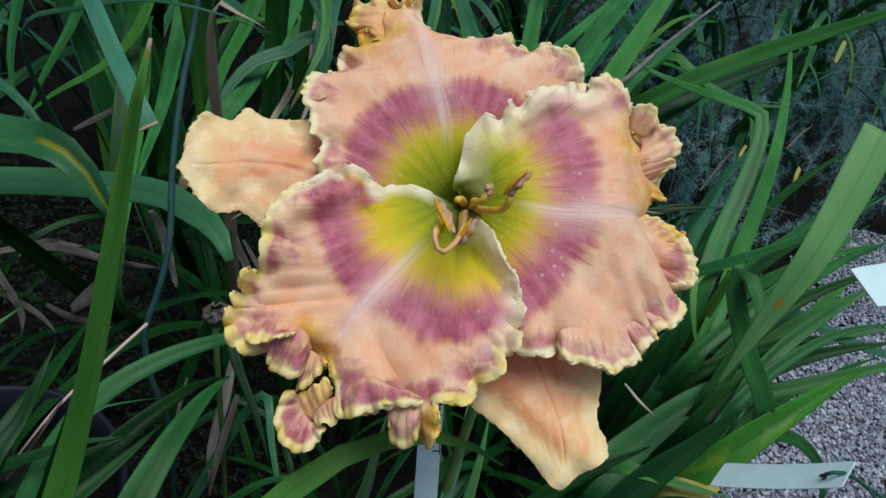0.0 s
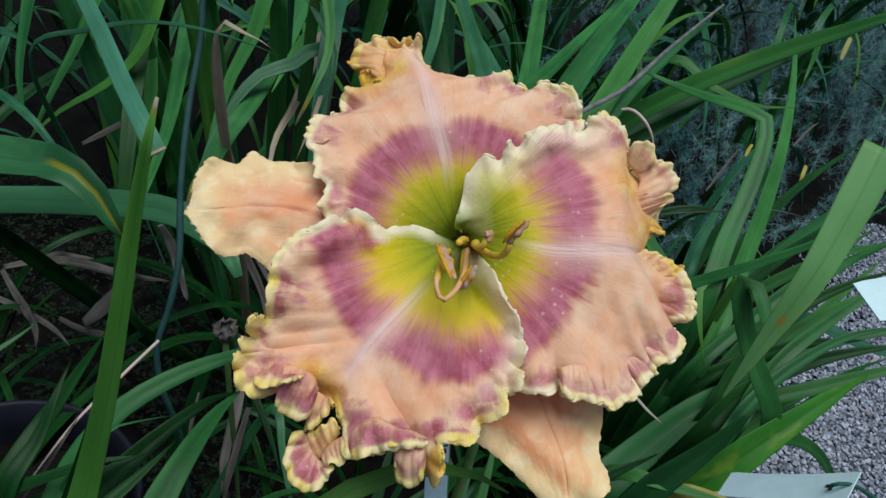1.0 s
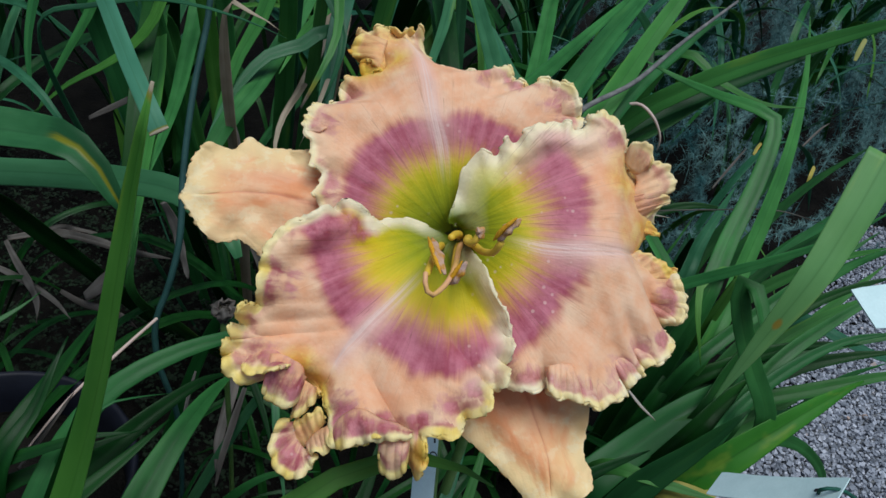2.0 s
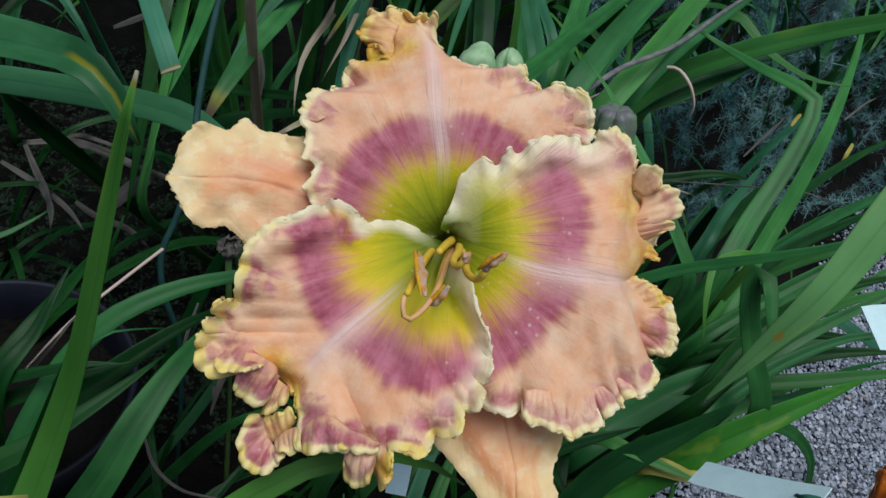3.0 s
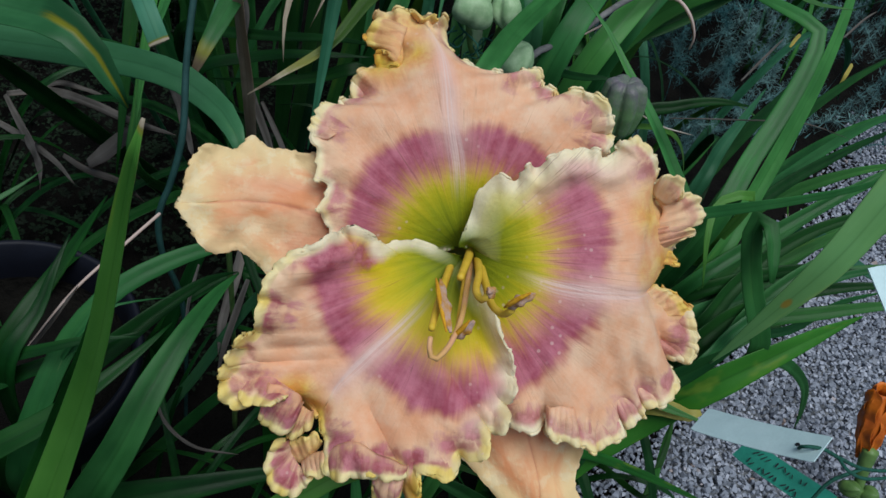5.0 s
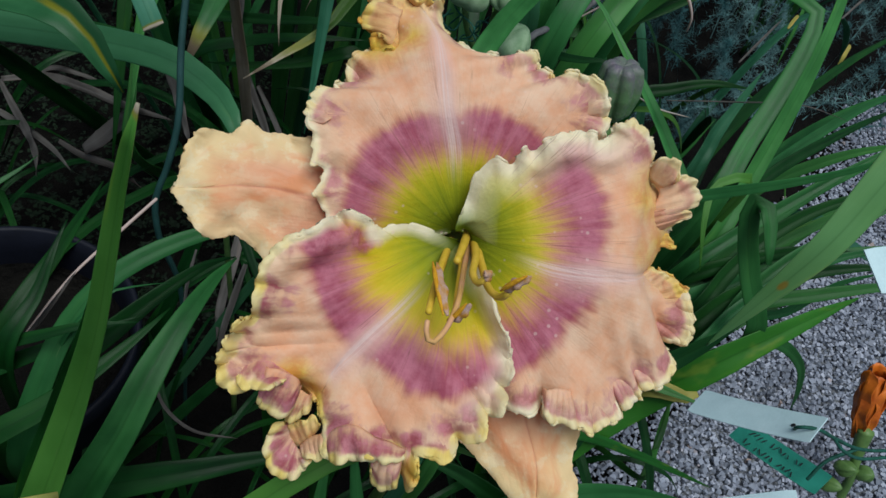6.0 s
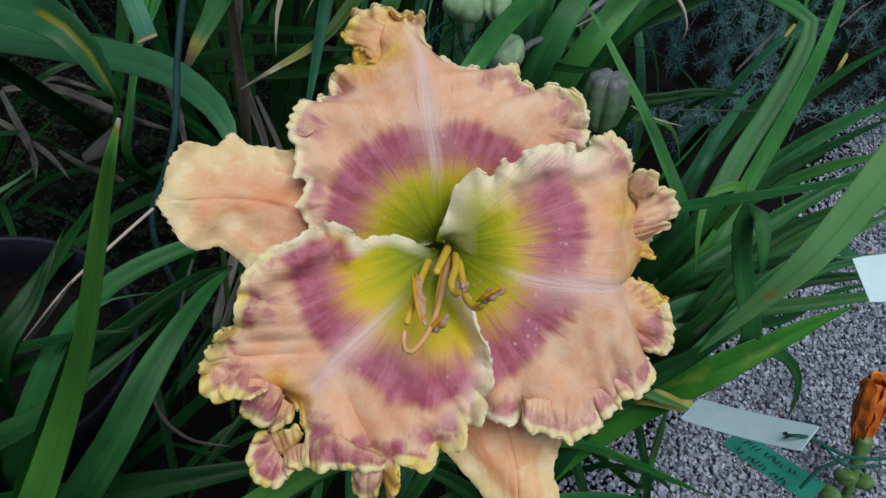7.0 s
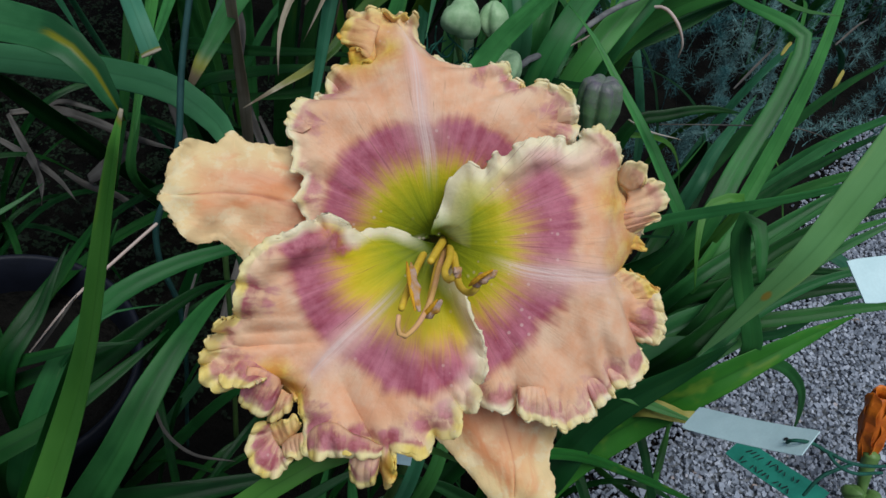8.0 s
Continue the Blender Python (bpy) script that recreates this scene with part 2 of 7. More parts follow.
    if rust:
        spot = n.math("ADD", n.math("POWER", n.math("MULTIPLY", n.math("SUBTRACT", u, rust[0]), 0.018), 2.0), n.math("POWER", n.math("SUBTRACT", v, rust[1]), 2.0))
        spot = n.math("ADD", n.math("SQRT", spot), n.math("MULTIPLY", n.math("SUBTRACT", blotch, 0.5), 0.006))
        colour = n.mix(n.step(spot, 0.0012, 0.0034, 0.85, 0.0), colour, (0.24, 0.15, 0.02))
    if dry:
        wither = n.math("ADD", tip, n.math("MULTIPLY", n.math("SUBTRACT", broad, 0.5), 0.6 * dry))
        colour = n.mix(n.step(wither, dry * 0.9, dry * 1.6, 1.0, 0.0), colour, (0.17, 0.18, 0.03))
        colour = n.mix(n.step(wither, dry * 0.4, dry * 0.95, 1.0, 0.0), colour, n.mix(n.step(blotch, 0.4, 0.6), (0.15, 0.115, 0.075), (0.40, 0.35, 0.26)))
    n.put(n.shader.inputs["Roughness"], n.step(blotch, 0.2, 0.8, sheen - 0.08, sheen + 0.12))
    return n.finish(colour, n.math("ADD", n.math("MULTIPLY", fine, 0.3), n.math("MULTIPLY", blotch, 1.6)), depth=0.0006, strength=0.28, through_light=0.16, glow=(light[0] * 2.6, light[1] * 2.0, light[2] * 0.8))


def mottled(name, a, b, scale, rough=0.8, depth=0.002, spec=0.3, own=0.0, strength=0.6, detail=5.0):
    n = Nodes(name, rough=rough, spec=spec)
    coarse, fine = n.noise(n.where(), scale, detail), n.noise(n.where(), scale * 9, 3.0)
    colour = n.mix(n.step(coarse, 0.3, 0.7), a, b)
    colour = n.mix(n.math("MULTIPLY", fine, 0.35), colour, tuple(c * 0.55 for c in a))
    if own:
        colour = n.mix(n.math("MULTIPLY", n.chance(), own), colour, tuple(c * 0.5 for c in b))
    return n.finish(colour, n.math("ADD", coarse, n.math("MULTIPLY", fine, 0.5)), depth=depth, strength=strength)


def gravel_material():
    n = Nodes("crushed_stone", rough=0.85, spec=0.3)
    own, fine = n.island(), n.noise(n.where(), 600.0, 3.0)
    colour = n.ramp(own, (0.0, (0.12, 0.14, 0.175)), (0.3, (0.20, 0.225, 0.275)), (0.65, (0.28, 0.31, 0.375)), (0.99, (0.42, 0.45, 0.52)), (1.0, (0.34, 0.25, 0.21)))
    colour = n.mix(n.step(fine, 0.35, 0.7, 0.0, 0.4), colour, (0.18, 0.19, 0.21))
    return n.finish(colour, fine, depth=0.001, strength=0.5)


def bud_material():
    """Spent bud: green at its foot, grey purple towards the lobed top."""
    n = Nodes("purple_bud_skin", rough=0.5, spec=0.3)
    spot = n.tree.nodes.new("ShaderNodeSeparateXYZ")
    n.put(spot.inputs[0], n.where())
    coarse, fine = n.noise(n.where(), 160.0, 4.0), n.noise(n.where(), 900.0, 2.0)
    height = n.math("ADD", n.math("MULTIPLY", spot.outputs[2], 60.0), n.math("MULTIPLY", n.math("SUBTRACT", coarse, 0.5), 1.6))
    colour = n.mix(n.step(height, -0.1, 1.0), (0.085, 0.175, 0.070), (0.115, 0.100, 0.125))
    colour = n.mix(n.step(fine, 0.5, 0.7, 0.0, 0.3), colour, (0.20, 0.20, 0.17))
    return n.finish(colour, fine, depth=0.0005, strength=0.4)


CREAM_PETAL = petal_material("cream_edged_petal", rims=((0.93, 0.89, 0.64), (0.91, 0.81, 0.40)), picotee=0.74)
PETAL, SEPAL = petal_material("yellow_edged_petal"), petal_material("plain_sepal", sepal=True)
GREEN = leaf_material("daylily_leaf", (0.0090, 0.0620, 0.0130), (0.0290, 0.1420, 0.0340))
STRIPED = leaf_material("leaf_with_yellow_stripe", (0.0120, 0.0750, 0.0260), (0.0340, 0.1500, 0.0560), stripe=True)
# Lit copy of the leaf green, with sunlight put into its colour.
LIT = leaf_material("leaf_with_painted_sun", (0.0130, 0.0820, 0.0180), (0.0410, 0.1950, 0.0480))
BLUEGREEN = leaf_material("glaucous_leaf", (0.0120, 0.0720, 0.0300), (0.0360, 0.1500, 0.0740), sheen=0.38)
BRIGHT = leaf_material("young_leaf", (0.0200, 0.0950, 0.0120), (0.0600, 0.2100, 0.0360))
RUSTED = leaf_material("leaf_with_rust_spot", (0.048, 0.165, 0.052), (0.100, 0.280, 0.110), rust=(0.45, 0.083))
SUN_FLECKED = leaf_material("leaf_with_painted_sun_flecks", (0.0068, 0.0556, 0.0065), (0.0263, 0.1624, 0.0189), sun_flecks=True)
YELLOW = leaf_material("yellowed_leaf", (0.22, 0.24, 0.05), (0.34, 0.33, 0.09))
# Two darker copies of the leaf green, with shade put into their colour.
SHADY = leaf_material("leaf_with_painted_shade", (0.0017, 0.0200, 0.0032), (0.0058, 0.0529, 0.0081))
DEEP_SHADE = leaf_material("leaf_with_deep_painted_shade", (0.0021, 0.0202, 0.0035), (0.0072, 0.0587, 0.0101))
TIPPED = leaf_material("leaf_with_dry_tip", (0.0144, 0.0459, 0.0063), (0.0447, 0.1172, 0.0155), dry=0.05)
ENDING = leaf_material("leaf_with_pale_end", (0.0160, 0.0900, 0.0220), (0.0440, 0.1750, 0.0500), dry=0.018)
PALE_TIP = leaf_material("shoot_with_pale_tip", (0.028, 0.150, 0.020), (0.072, 0.260, 0.050), dry=0.004)
TRIMMED = leaf_material("trimmed_leaf", (0.028, 0.120, 0.052), (0.075, 0.235, 0.120), dry=0.0016)
# Grey dead leaf, dimmed in colour for the deep shade over the litter.
DRY = leaf_material("dead_leaf_with_painted_shade", (0.0450, 0.0410, 0.0370), (0.1600, 0.1500, 0.1350), sheen=0.75, gloss=0.2, hue=0.1)
PALE_DRY = leaf_material("pale_dead_leaf", (0.17, 0.145, 0.105), (0.38, 0.335, 0.255), sheen=0.7, gloss=0.2, hue=0.1)
STRAW = leaf_material("bleached_straw", (0.30, 0.28, 0.24), (0.50, 0.47, 0.42), sheen=0.7, gloss=0.2, hue=0.0)
TUBE = mottled("hollow_stem", (0.012, 0.050, 0.045), (0.022, 0.078, 0.070), 60, rough=0.42, depth=0.0006, spec=0.5)
SCAPE = mottled("flower_stalk", (0.07, 0.15, 0.04), (0.12, 0.22, 0.06), 60, rough=0.45, depth=0.0006)
# Near-black soil: the shade under the foliage is put into its colour.
SOIL = mottled("soil_with_painted_shade", (0.0028, 0.0028, 0.0026), (0.0085, 0.0078, 0.0065), 22, rough=0.97, depth=0.02, spec=0.08)
GRAVEL = gravel_material()
POT = mottled("pot_plastic", (0.004, 0.005, 0.009), (0.008, 0.010, 0.018), 30, rough=0.55, depth=0.0004, spec=0.2)
TAG = mottled("white_tag_plastic", (0.50, 0.68, 0.70), (0.57, 0.75, 0.77), 90, rough=0.35, depth=0.0002, spec=0.5, strength=0.2)
GREENTAG = mottled("green_tag_plastic", (0.012, 0.17, 0.115), (0.02, 0.23, 0.16), 70, rough=0.4, depth=0.0003, spec=0.5, strength=0.2)
TWINE = mottled("green_twine", (0.006, 0.06, 0.04), (0.012, 0.11, 0.075), 300, rough=0.7, depth=0.0006)
INK = mottled("black_ink", (0.010, 0.012, 0.014), (0.02, 0.022, 0.025), 300, rough=0.6, depth=0.0001)
TWIG = mottled("grey_twig", (0.09, 0.093, 0.095), (0.20, 0.202, 0.20), 120, rough=0.85, depth=0.001)
POD = mottled("seed_pod_skin", (0.22, 0.38, 0.19), (0.38, 0.54, 0.32), 140, rough=0.5, depth=0.0006)
BUD = bud_material()
ORANGE = mottled("orange_petal", (0.42, 0.085, 0.008), (0.66, 0.17, 0.012), 60, rough=0.5, depth=0.001)
FILAMENT = mottled("filament_skin", (0.62, 0.42, 0.03), (0.72, 0.47, 0.06), 260, rough=0.5, depth=0.0002)
STYLE = mottled("style_skin", (0.62, 0.37, 0.10), (0.68, 0.36, 0.20), 160, rough=0.5, depth=0.0002)
ANTHER = mottled("anther_skin", (0.46, 0.22, 0.025), (0.50, 0.37, 0.35), 420, rough=0.8, depth=0.0006)
POLLEN = mottled("pollen_crust", (0.60, 0.27, 0.01), (0.75, 0.40, 0.02), 700, rough=0.9, depth=0.0008)
FEATHER = mottled("feathery_foliage", (0.038, 0.130, 0.138), (0.230, 0.410, 0.395), 5, rough=0.8, depth=0.0005, spec=0.1)
# Weed green taken down to carry the shade of the leaves above.
WEED = mottled("weed_with_painted_shade", (0.0010, 0.006, 0.0014), (0.0035, 0.018, 0.0035), 20, rough=0.8, depth=0.0005)


# ---- mesh helpers ----
def part(name, data, material, parent=None, label=""):
    """Links a mesh as one object under a thing or a part."""
    ob = new(name, data)
    if material is not None:
        data.materials.clear()
        data.materials.append(material)
    if parent is not None:
        ob.parent = parent
    return tagged(ob, label=label)


def thing(name, label, category, at=None, group="", kind=""):
    """An Empty at the base of a thing, to parent its parts."""
    ob = new(name)
    ob.empty_display_size = 0.02
    if at is not None:
        ob.matrix_world = at
    return tagged(ob, label, category, group, kind)


def mesh_of(name, verts, faces, smooth=True):
    me = bpy.data.meshes.new(name)
    me.from_pydata([tuple(v) for v in verts], [], faces)
    me.polygons.foreach_set("use_smooth", [smooth] * len(me.polygons))
    me.update()
    return me


def glide(points, n):
    """n points and their shares of the way along a smooth curve through the given ones."""
    p = np.array(points, float)
    gaps = np.linalg.norm(np.diff(p, axis=0), axis=1) ** 0.5
    knots = np.r_[0, np.cumsum(gaps)]
    ext = np.vstack([2 * p[0] - p[1], p, 2 * p[-1] - p[-2]])
    kx = np.r_[-gaps[0], knots, knots[-1] + gaps[-1]]
    fine = np.linspace(0, knots[-1], 40 * len(p))
    i = np.clip(np.searchsorted(knots, fine, "right") - 1, 0, len(p) - 2)
    t0, t1, t2, t3 = (kx[i + k][:, None] for k in range(4))
    p0, p1, p2, p3 = (ext[i + k] for k in range(4))
    t = fine[:, None]
    a1 = (t1 - t) / (t1 - t0) * p0 + (t - t0) / (t1 - t0) * p1
    a2 = (t2 - t) / (t2 - t1) * p1 + (t - t1) / (t2 - t1) * p2
    a3 = (t3 - t) / (t3 - t2) * p2 + (t - t2) / (t3 - t2) * p3
    b1 = (t2 - t) / (t2 - t0) * a1 + (t - t0) / (t2 - t0) * a2
    b2 = (t3 - t) / (t3 - t1) * a2 + (t - t1) / (t3 - t1) * a3
    c = (t2 - t) / (t2 - t1) * b1 + (t - t1) / (t2 - t1) * b2
    run = np.r_[0, np.cumsum(np.linalg.norm(np.diff(c, axis=0), axis=1))]
    want = np.linspace(0, run[-1], n)
    return np.stack([np.interp(want, run, c[:, k]) for k in range(p.shape[1])], 1)


def unit(v):
    return v / np.maximum(np.linalg.norm(v, axis=-1, keepdims=True), 1e-9)


def tube_mesh(name, points, radii, n=24, sides=10, flat=1.0):
    """A tapered round stem through the points; radii along it, closed at both ends."""
    c = glide(points, n)
    tan = unit(np.gradient(c, axis=0))
    up = np.array([0.31, 0.52, 0.79]) if abs(tan[0] @ np.array([0.31, 0.52, 0.79])) < 0.9 else np.array([1.0, 0, 0])
    side = unit(np.cross(tan, up))
    lift = np.cross(side, tan)
    r = np.interp(np.linspace(0, 1, n), np.linspace(0, 1, len(radii)), radii)
    ang = np.linspace(0, 2 * np.pi, sides, endpoint=False)
    ring = c[:, None] + r[:, None, None] * (np.cos(ang)[None, :, None] * side[:, None] + flat * np.sin(ang)[None, :, None] * lift[:, None])
    verts = np.vstack([ring.reshape(-1, 3), c[:1] - tan[:1] * r[0] * 0.6, c[-1:] + tan[-1:] * r[-1] * 0.6])
    faces = [(i * sides + j, i * sides + (j + 1) % sides, (i + 1) * sides + (j + 1) % sides, (i + 1) * sides + j) for i in range(n - 1) for j in range(sides)]
    faces += [(n * sides, (j + 1) % sides, j) for j in range(sides)]
    faces += [(n * sides + 1, (n - 1) * sides + j, (n - 1) * sides + (j + 1) % sides) for j in range(sides)]
    return mesh_of(name, verts, faces)


FACING = np.array([-0.05, -0.62, 0.78])
leaf_rng = np.random.default_rng(11)


def leaf_mesh(name, points, width, tip="taper", fold=0.22, roll=0.0, facing=FACING, n=30, wave=0.0):
    """A strap leaf: a channelled blade with thickness, narrowing to its tip, or cut square."""
    c = glide(points, n)
    tan = unit(np.gradient(c, axis=0))
    side = unit(np.cross(tan, np.asarray(facing, float)))
    out = np.cross(side, tan)
    s = np.linspace(0, 1, n)
    a = np.radians(roll) * np.ones(n)
    side, out = np.cos(a)[:, None] * side + np.sin(a)[:, None] * out, np.cos(a)[:, None] * out - np.sin(a)[:, None] * side
    if tip == "cut":
        w = np.interp(s, [0, 0.4, 0.68, 0.9, 1], [0.22, 0.26, 0.72, 1.0, 1.02])
    elif tip == "hanging":
        w = np.interp(s, [0, 0.15, 0.5, 0.8, 1], [1.0, 1.0, 0.75, 0.36, 0.04])
    elif tip == "broad":
        w = np.interp(s, [0, 0.3, 0.8, 0.9, 0.97, 1], [0.6, 1, 1.0, 0.82, 0.42, 0.08])
    elif tip == "spear":
        w = np.interp(s, [0, 0.35, 0.55, 0.75, 0.92, 0.975, 1], [1, 1, 0.88, 0.55, 0.27, 0.18, 0.04])
    elif tip == "blunt":
        w = np.interp(s, [0, 0.3, 0.8, 1], [0.6, 1, 0.95, 0.8]) * np.sqrt(np.clip(1 - ((s - 0.9) / 0.105).clip(0) ** 2, 0.02, 1))
    else:
        w = np.interp(s, [0, 0.3, 0.55, 0.8, 0.93, 1.0], [0.6, 1.0, 0.97, 0.72, 0.36, 0.04])
    half = width / 2 * w
    rows = np.array([-1, -0.92, -0.6, -0.3, -0.08, 0.08, 0.3, 0.6, 0.92, 1.0])
    k = len(rows)
    thick = 0.00025 + 0.0007 * (1 - np.abs(rows)) ** 0.7
    ripple = wave * width * np.sin(s * 19 + roll) * s
    bulge = 0.10 * half * np.sin(s * 7 + 3 * roll)
    verts = []
    for sign in (1, -1):
        for t, row in zip(thick, rows):
            # A keel along the middle, blades that arch away from it and turn down again at the margin.
            rise = fold * half * (abs(row) ** 1.1 - 0.45 * abs(row) ** 3) + ripple * row + bulge * (1 - row * row) + sign * t * (0.4 + 0.6 * w)
            verts.append(c + side * (half * row)[:, None] + out * rise[:, None])
    verts = np.stack(verts, 1)
    loop = list(range(k)) + list(range(2 * k - 1, k - 1, -1))
    faces, length = [], np.linalg.norm(np.diff(c, axis=0), axis=1).sum()
    for i in range(n - 1):
        for j in range(2 * k):
            p, q = loop[j], loop[(j + 1) % (2 * k)]
            faces.append((i * 2 * k + p, i * 2 * k + q, (i + 1) * 2 * k + q, (i + 1) * 2 * k + p))
    faces += [tuple((n - 1) * 2 * k + j for j in loop), tuple(reversed(loop))]
    me = mesh_of(name, verts.reshape(-1, 3), faces)
    uv = me.uv_layers.new(name="blade")
    at = np.empty(len(me.loops), int)
    me.loops.foreach_get("vertex_index", at)
    across = (np.r_[rows, rows] + 1) / 2
    uv.data.foreach_set("uv", np.stack([across[at % (2 * k)], s[at // (2 * k)] * length], 1).ravel())
    me.attributes.new("from_tip", "FLOAT", "POINT").data.foreach_set("value", np.repeat((1 - s) * length, 2 * k).astype(np.float32))
    return me


def strap_leaf(clump, material, width, *points, tip="taper", fold=0.34, roll=None, label="", wave=0.0, name="leaf", rooted=True):
    """One leaf of a clump, from its lower end to its tip, by points of its midrib."""
    roll = float(leaf_rng.uniform(-14, 14)) if roll is None else roll
    p, q = np.array(points[0]), np.array(points[1])
    if rooted and p[2] > 0.06 and material not in (DRY, STRAW):
        root = np.array(clump.matrix_world.translation)
        foot = 0.6 * root + 0.4 * (p + 0.5 * (p - q))
        foot[2] = 0.0
        points = [tuple(foot), tuple(0.5 * foot + 0.5 * (p + 0.3 * (p - q)))] + list(points)
    ob = part(name, leaf_mesh(name, points, width, tip, fold, roll, n=42, wave=wave), material, None, label)
    ob.parent = clump
    ob.matrix_parent_inverse = clump.matrix_world.inverted()
    return ob


# ---- ground ----
def spaced(reach, n):
    """Coordinates that lie close together near the bed and far apart towards the horizon."""
    u = np.linspace(-1, 1, n)
    return np.sinh(u * 5.2) / np.sinh(5.2) * reach


def gravel_side(x, y):
    """How far a spot lies on the gravel's side of the bed's edge, in metres."""
    return x - (0.20 + 0.65 * (y - 0.45) + 0.02 * math.sin(9 * y))


gx, gy = spaced(60.0, 150), spaced(60.0, 150) + 0.6
ground_verts = []
for y in gy:
    for x in gx:
        lump = noise.noise((x * 7, y * 7, 0.3)) * 0.012 + noise.noise((x * 23, y * 23, 1.7)) * 0.005
        side = min(max(gravel_side(x, y) * 8, 0), 1)
        ground_verts.append((x, y, (lump - 0.004) * (1 - side) - 0.010 * side))
ground_faces = [(j * 150 + i, j * 150 + i + 1, (j + 1) * 150 + i + 1, (j + 1) * 150 + i) for j in range(149) for i in range(149)]
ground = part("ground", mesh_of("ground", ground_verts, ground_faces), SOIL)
tagged(ground, "garden soil with dead leaf litter, leaf shade in its dark colour", "soil", kind="structure")


def gravel_mesh(seed, spread):
    """Angular crushed stones, each an uneven block, strewn in two loose layers."""
    rng = np.random.default_rng(seed)
    base = np.array([(x, y, z) for x in (-1, 1) for y in (-1, 1) for z in (-1, 1)], float)
    quads = [(0, 1, 3, 2), (4, 6, 7, 5), (0, 4, 5, 1), (2, 3, 7, 6), (0, 2, 6, 4), (1, 5, 7, 3)]
    verts, faces, step = [], [], 0.0047
    for iy in range(int(spread[3] / step)):
        for ix in range(int(spread[1] / step)):
            x = spread[0] + (ix + rng.uniform(0, 1)) * step
            y = spread[2] + (iy + rng.uniform(0, 1)) * step
            edge = gravel_side(x, y)
            if edge < rng.normal(0, 0.02):
                continue
            size = rng.uniform(0.0015, 0.0029) * rng.choice([1, 1, 1, 1.35])
            block = base * rng.uniform(0.55, 1.0, 3) * size
            block = block * (1 + rng.uniform(-0.32, 0.25, (8, 1))) + rng.uniform(-0.2, 0.2, (8, 3)) * size
            turn = np.array(Euler(rng.uniform(-3.1, 3.1, 3)).to_matrix())
            block = block @ turn.T + (x, y, rng.uniform(-0.005, 0.0015))
            k = len(verts)
            verts.extend(block.tolist())
            faces.extend(tuple(k + v for v in q) for q in quads)
    return mesh_of("gravel", verts, faces, smooth=False)


gravel = part("gravel", gravel_mesh(4, (0.10, 0.90, 0.25, 1.10)), GRAVEL)
tagged(gravel, "pale grey crushed stone gravel beside the bed", "gravel", kind="stuff")
bed_edge = [(0.25 + 0.65 * (y - 0.45), y) for y in np.linspace(-30.0, 30.0, 18)]
bed = mesh_of("gravel_path", [(x, y, -0.0085) for x, y in bed_edge] + [(x + 1.5, y, -0.0085) for x, y in reversed(bed_edge)], [tuple(range(36))])
tagged(part("gravel_path", bed, mottled("fine_grit", (0.125, 0.135, 0.15), (0.29, 0.31, 0.34), 160, rough=0.9, depth=0.006)), "grey grit under the loose stones", "path", kind="structure")


def weed_mesh(seed, count, box, size):
    """Low weeds: pairs of small oval leaflets on short stems."""
    rng = np.random.default_rng(seed)
    verts, faces = [], []
    oval = np.array([(0, 0, 0), (0.5, 0.45, 0.12), (1.0, 0.5, 0.1), (1.5, 0.3, 0.02), (1.8, 0, -0.08), (1.5, -0.3, 0.02), (1.0, -0.5, 0.1), (0.5, -0.45, 0.12)])
    for _ in range(count):
        x, y, z = rng.uniform(box[0], box[1]), rng.uniform(box[2], box[3]), rng.uniform(0.004, box[4])
        first = rng.uniform(0, 6.28)
        for leaf in range(rng.integers(2, 8)):
            turn = np.array(Euler((rng.uniform(-0.4, 0.4), rng.uniform(-0.7, 0.2), first + leaf * 1.1 + rng.uniform(-0.7, 0.7))).to_matrix())
            k = len(verts)
            verts.extend((oval * size * rng.uniform(0.5, 1.5) @ turn.T + (x, y, z) + rng.normal(0, size * 0.8, 3) * (1, 1, 0.5)).tolist())
            faces.append(tuple(range(k, k + 8)))
    return mesh_of("low_weeds", verts, faces)


tagged(part("low_weeds", weed_mesh(7, 4200, (-0.75, -0.10, 0.45, 1.0, 0.05), 0.0026), WEED), "small green weeds on the soil, shade in their dark colour", "weeds", kind="stuff")


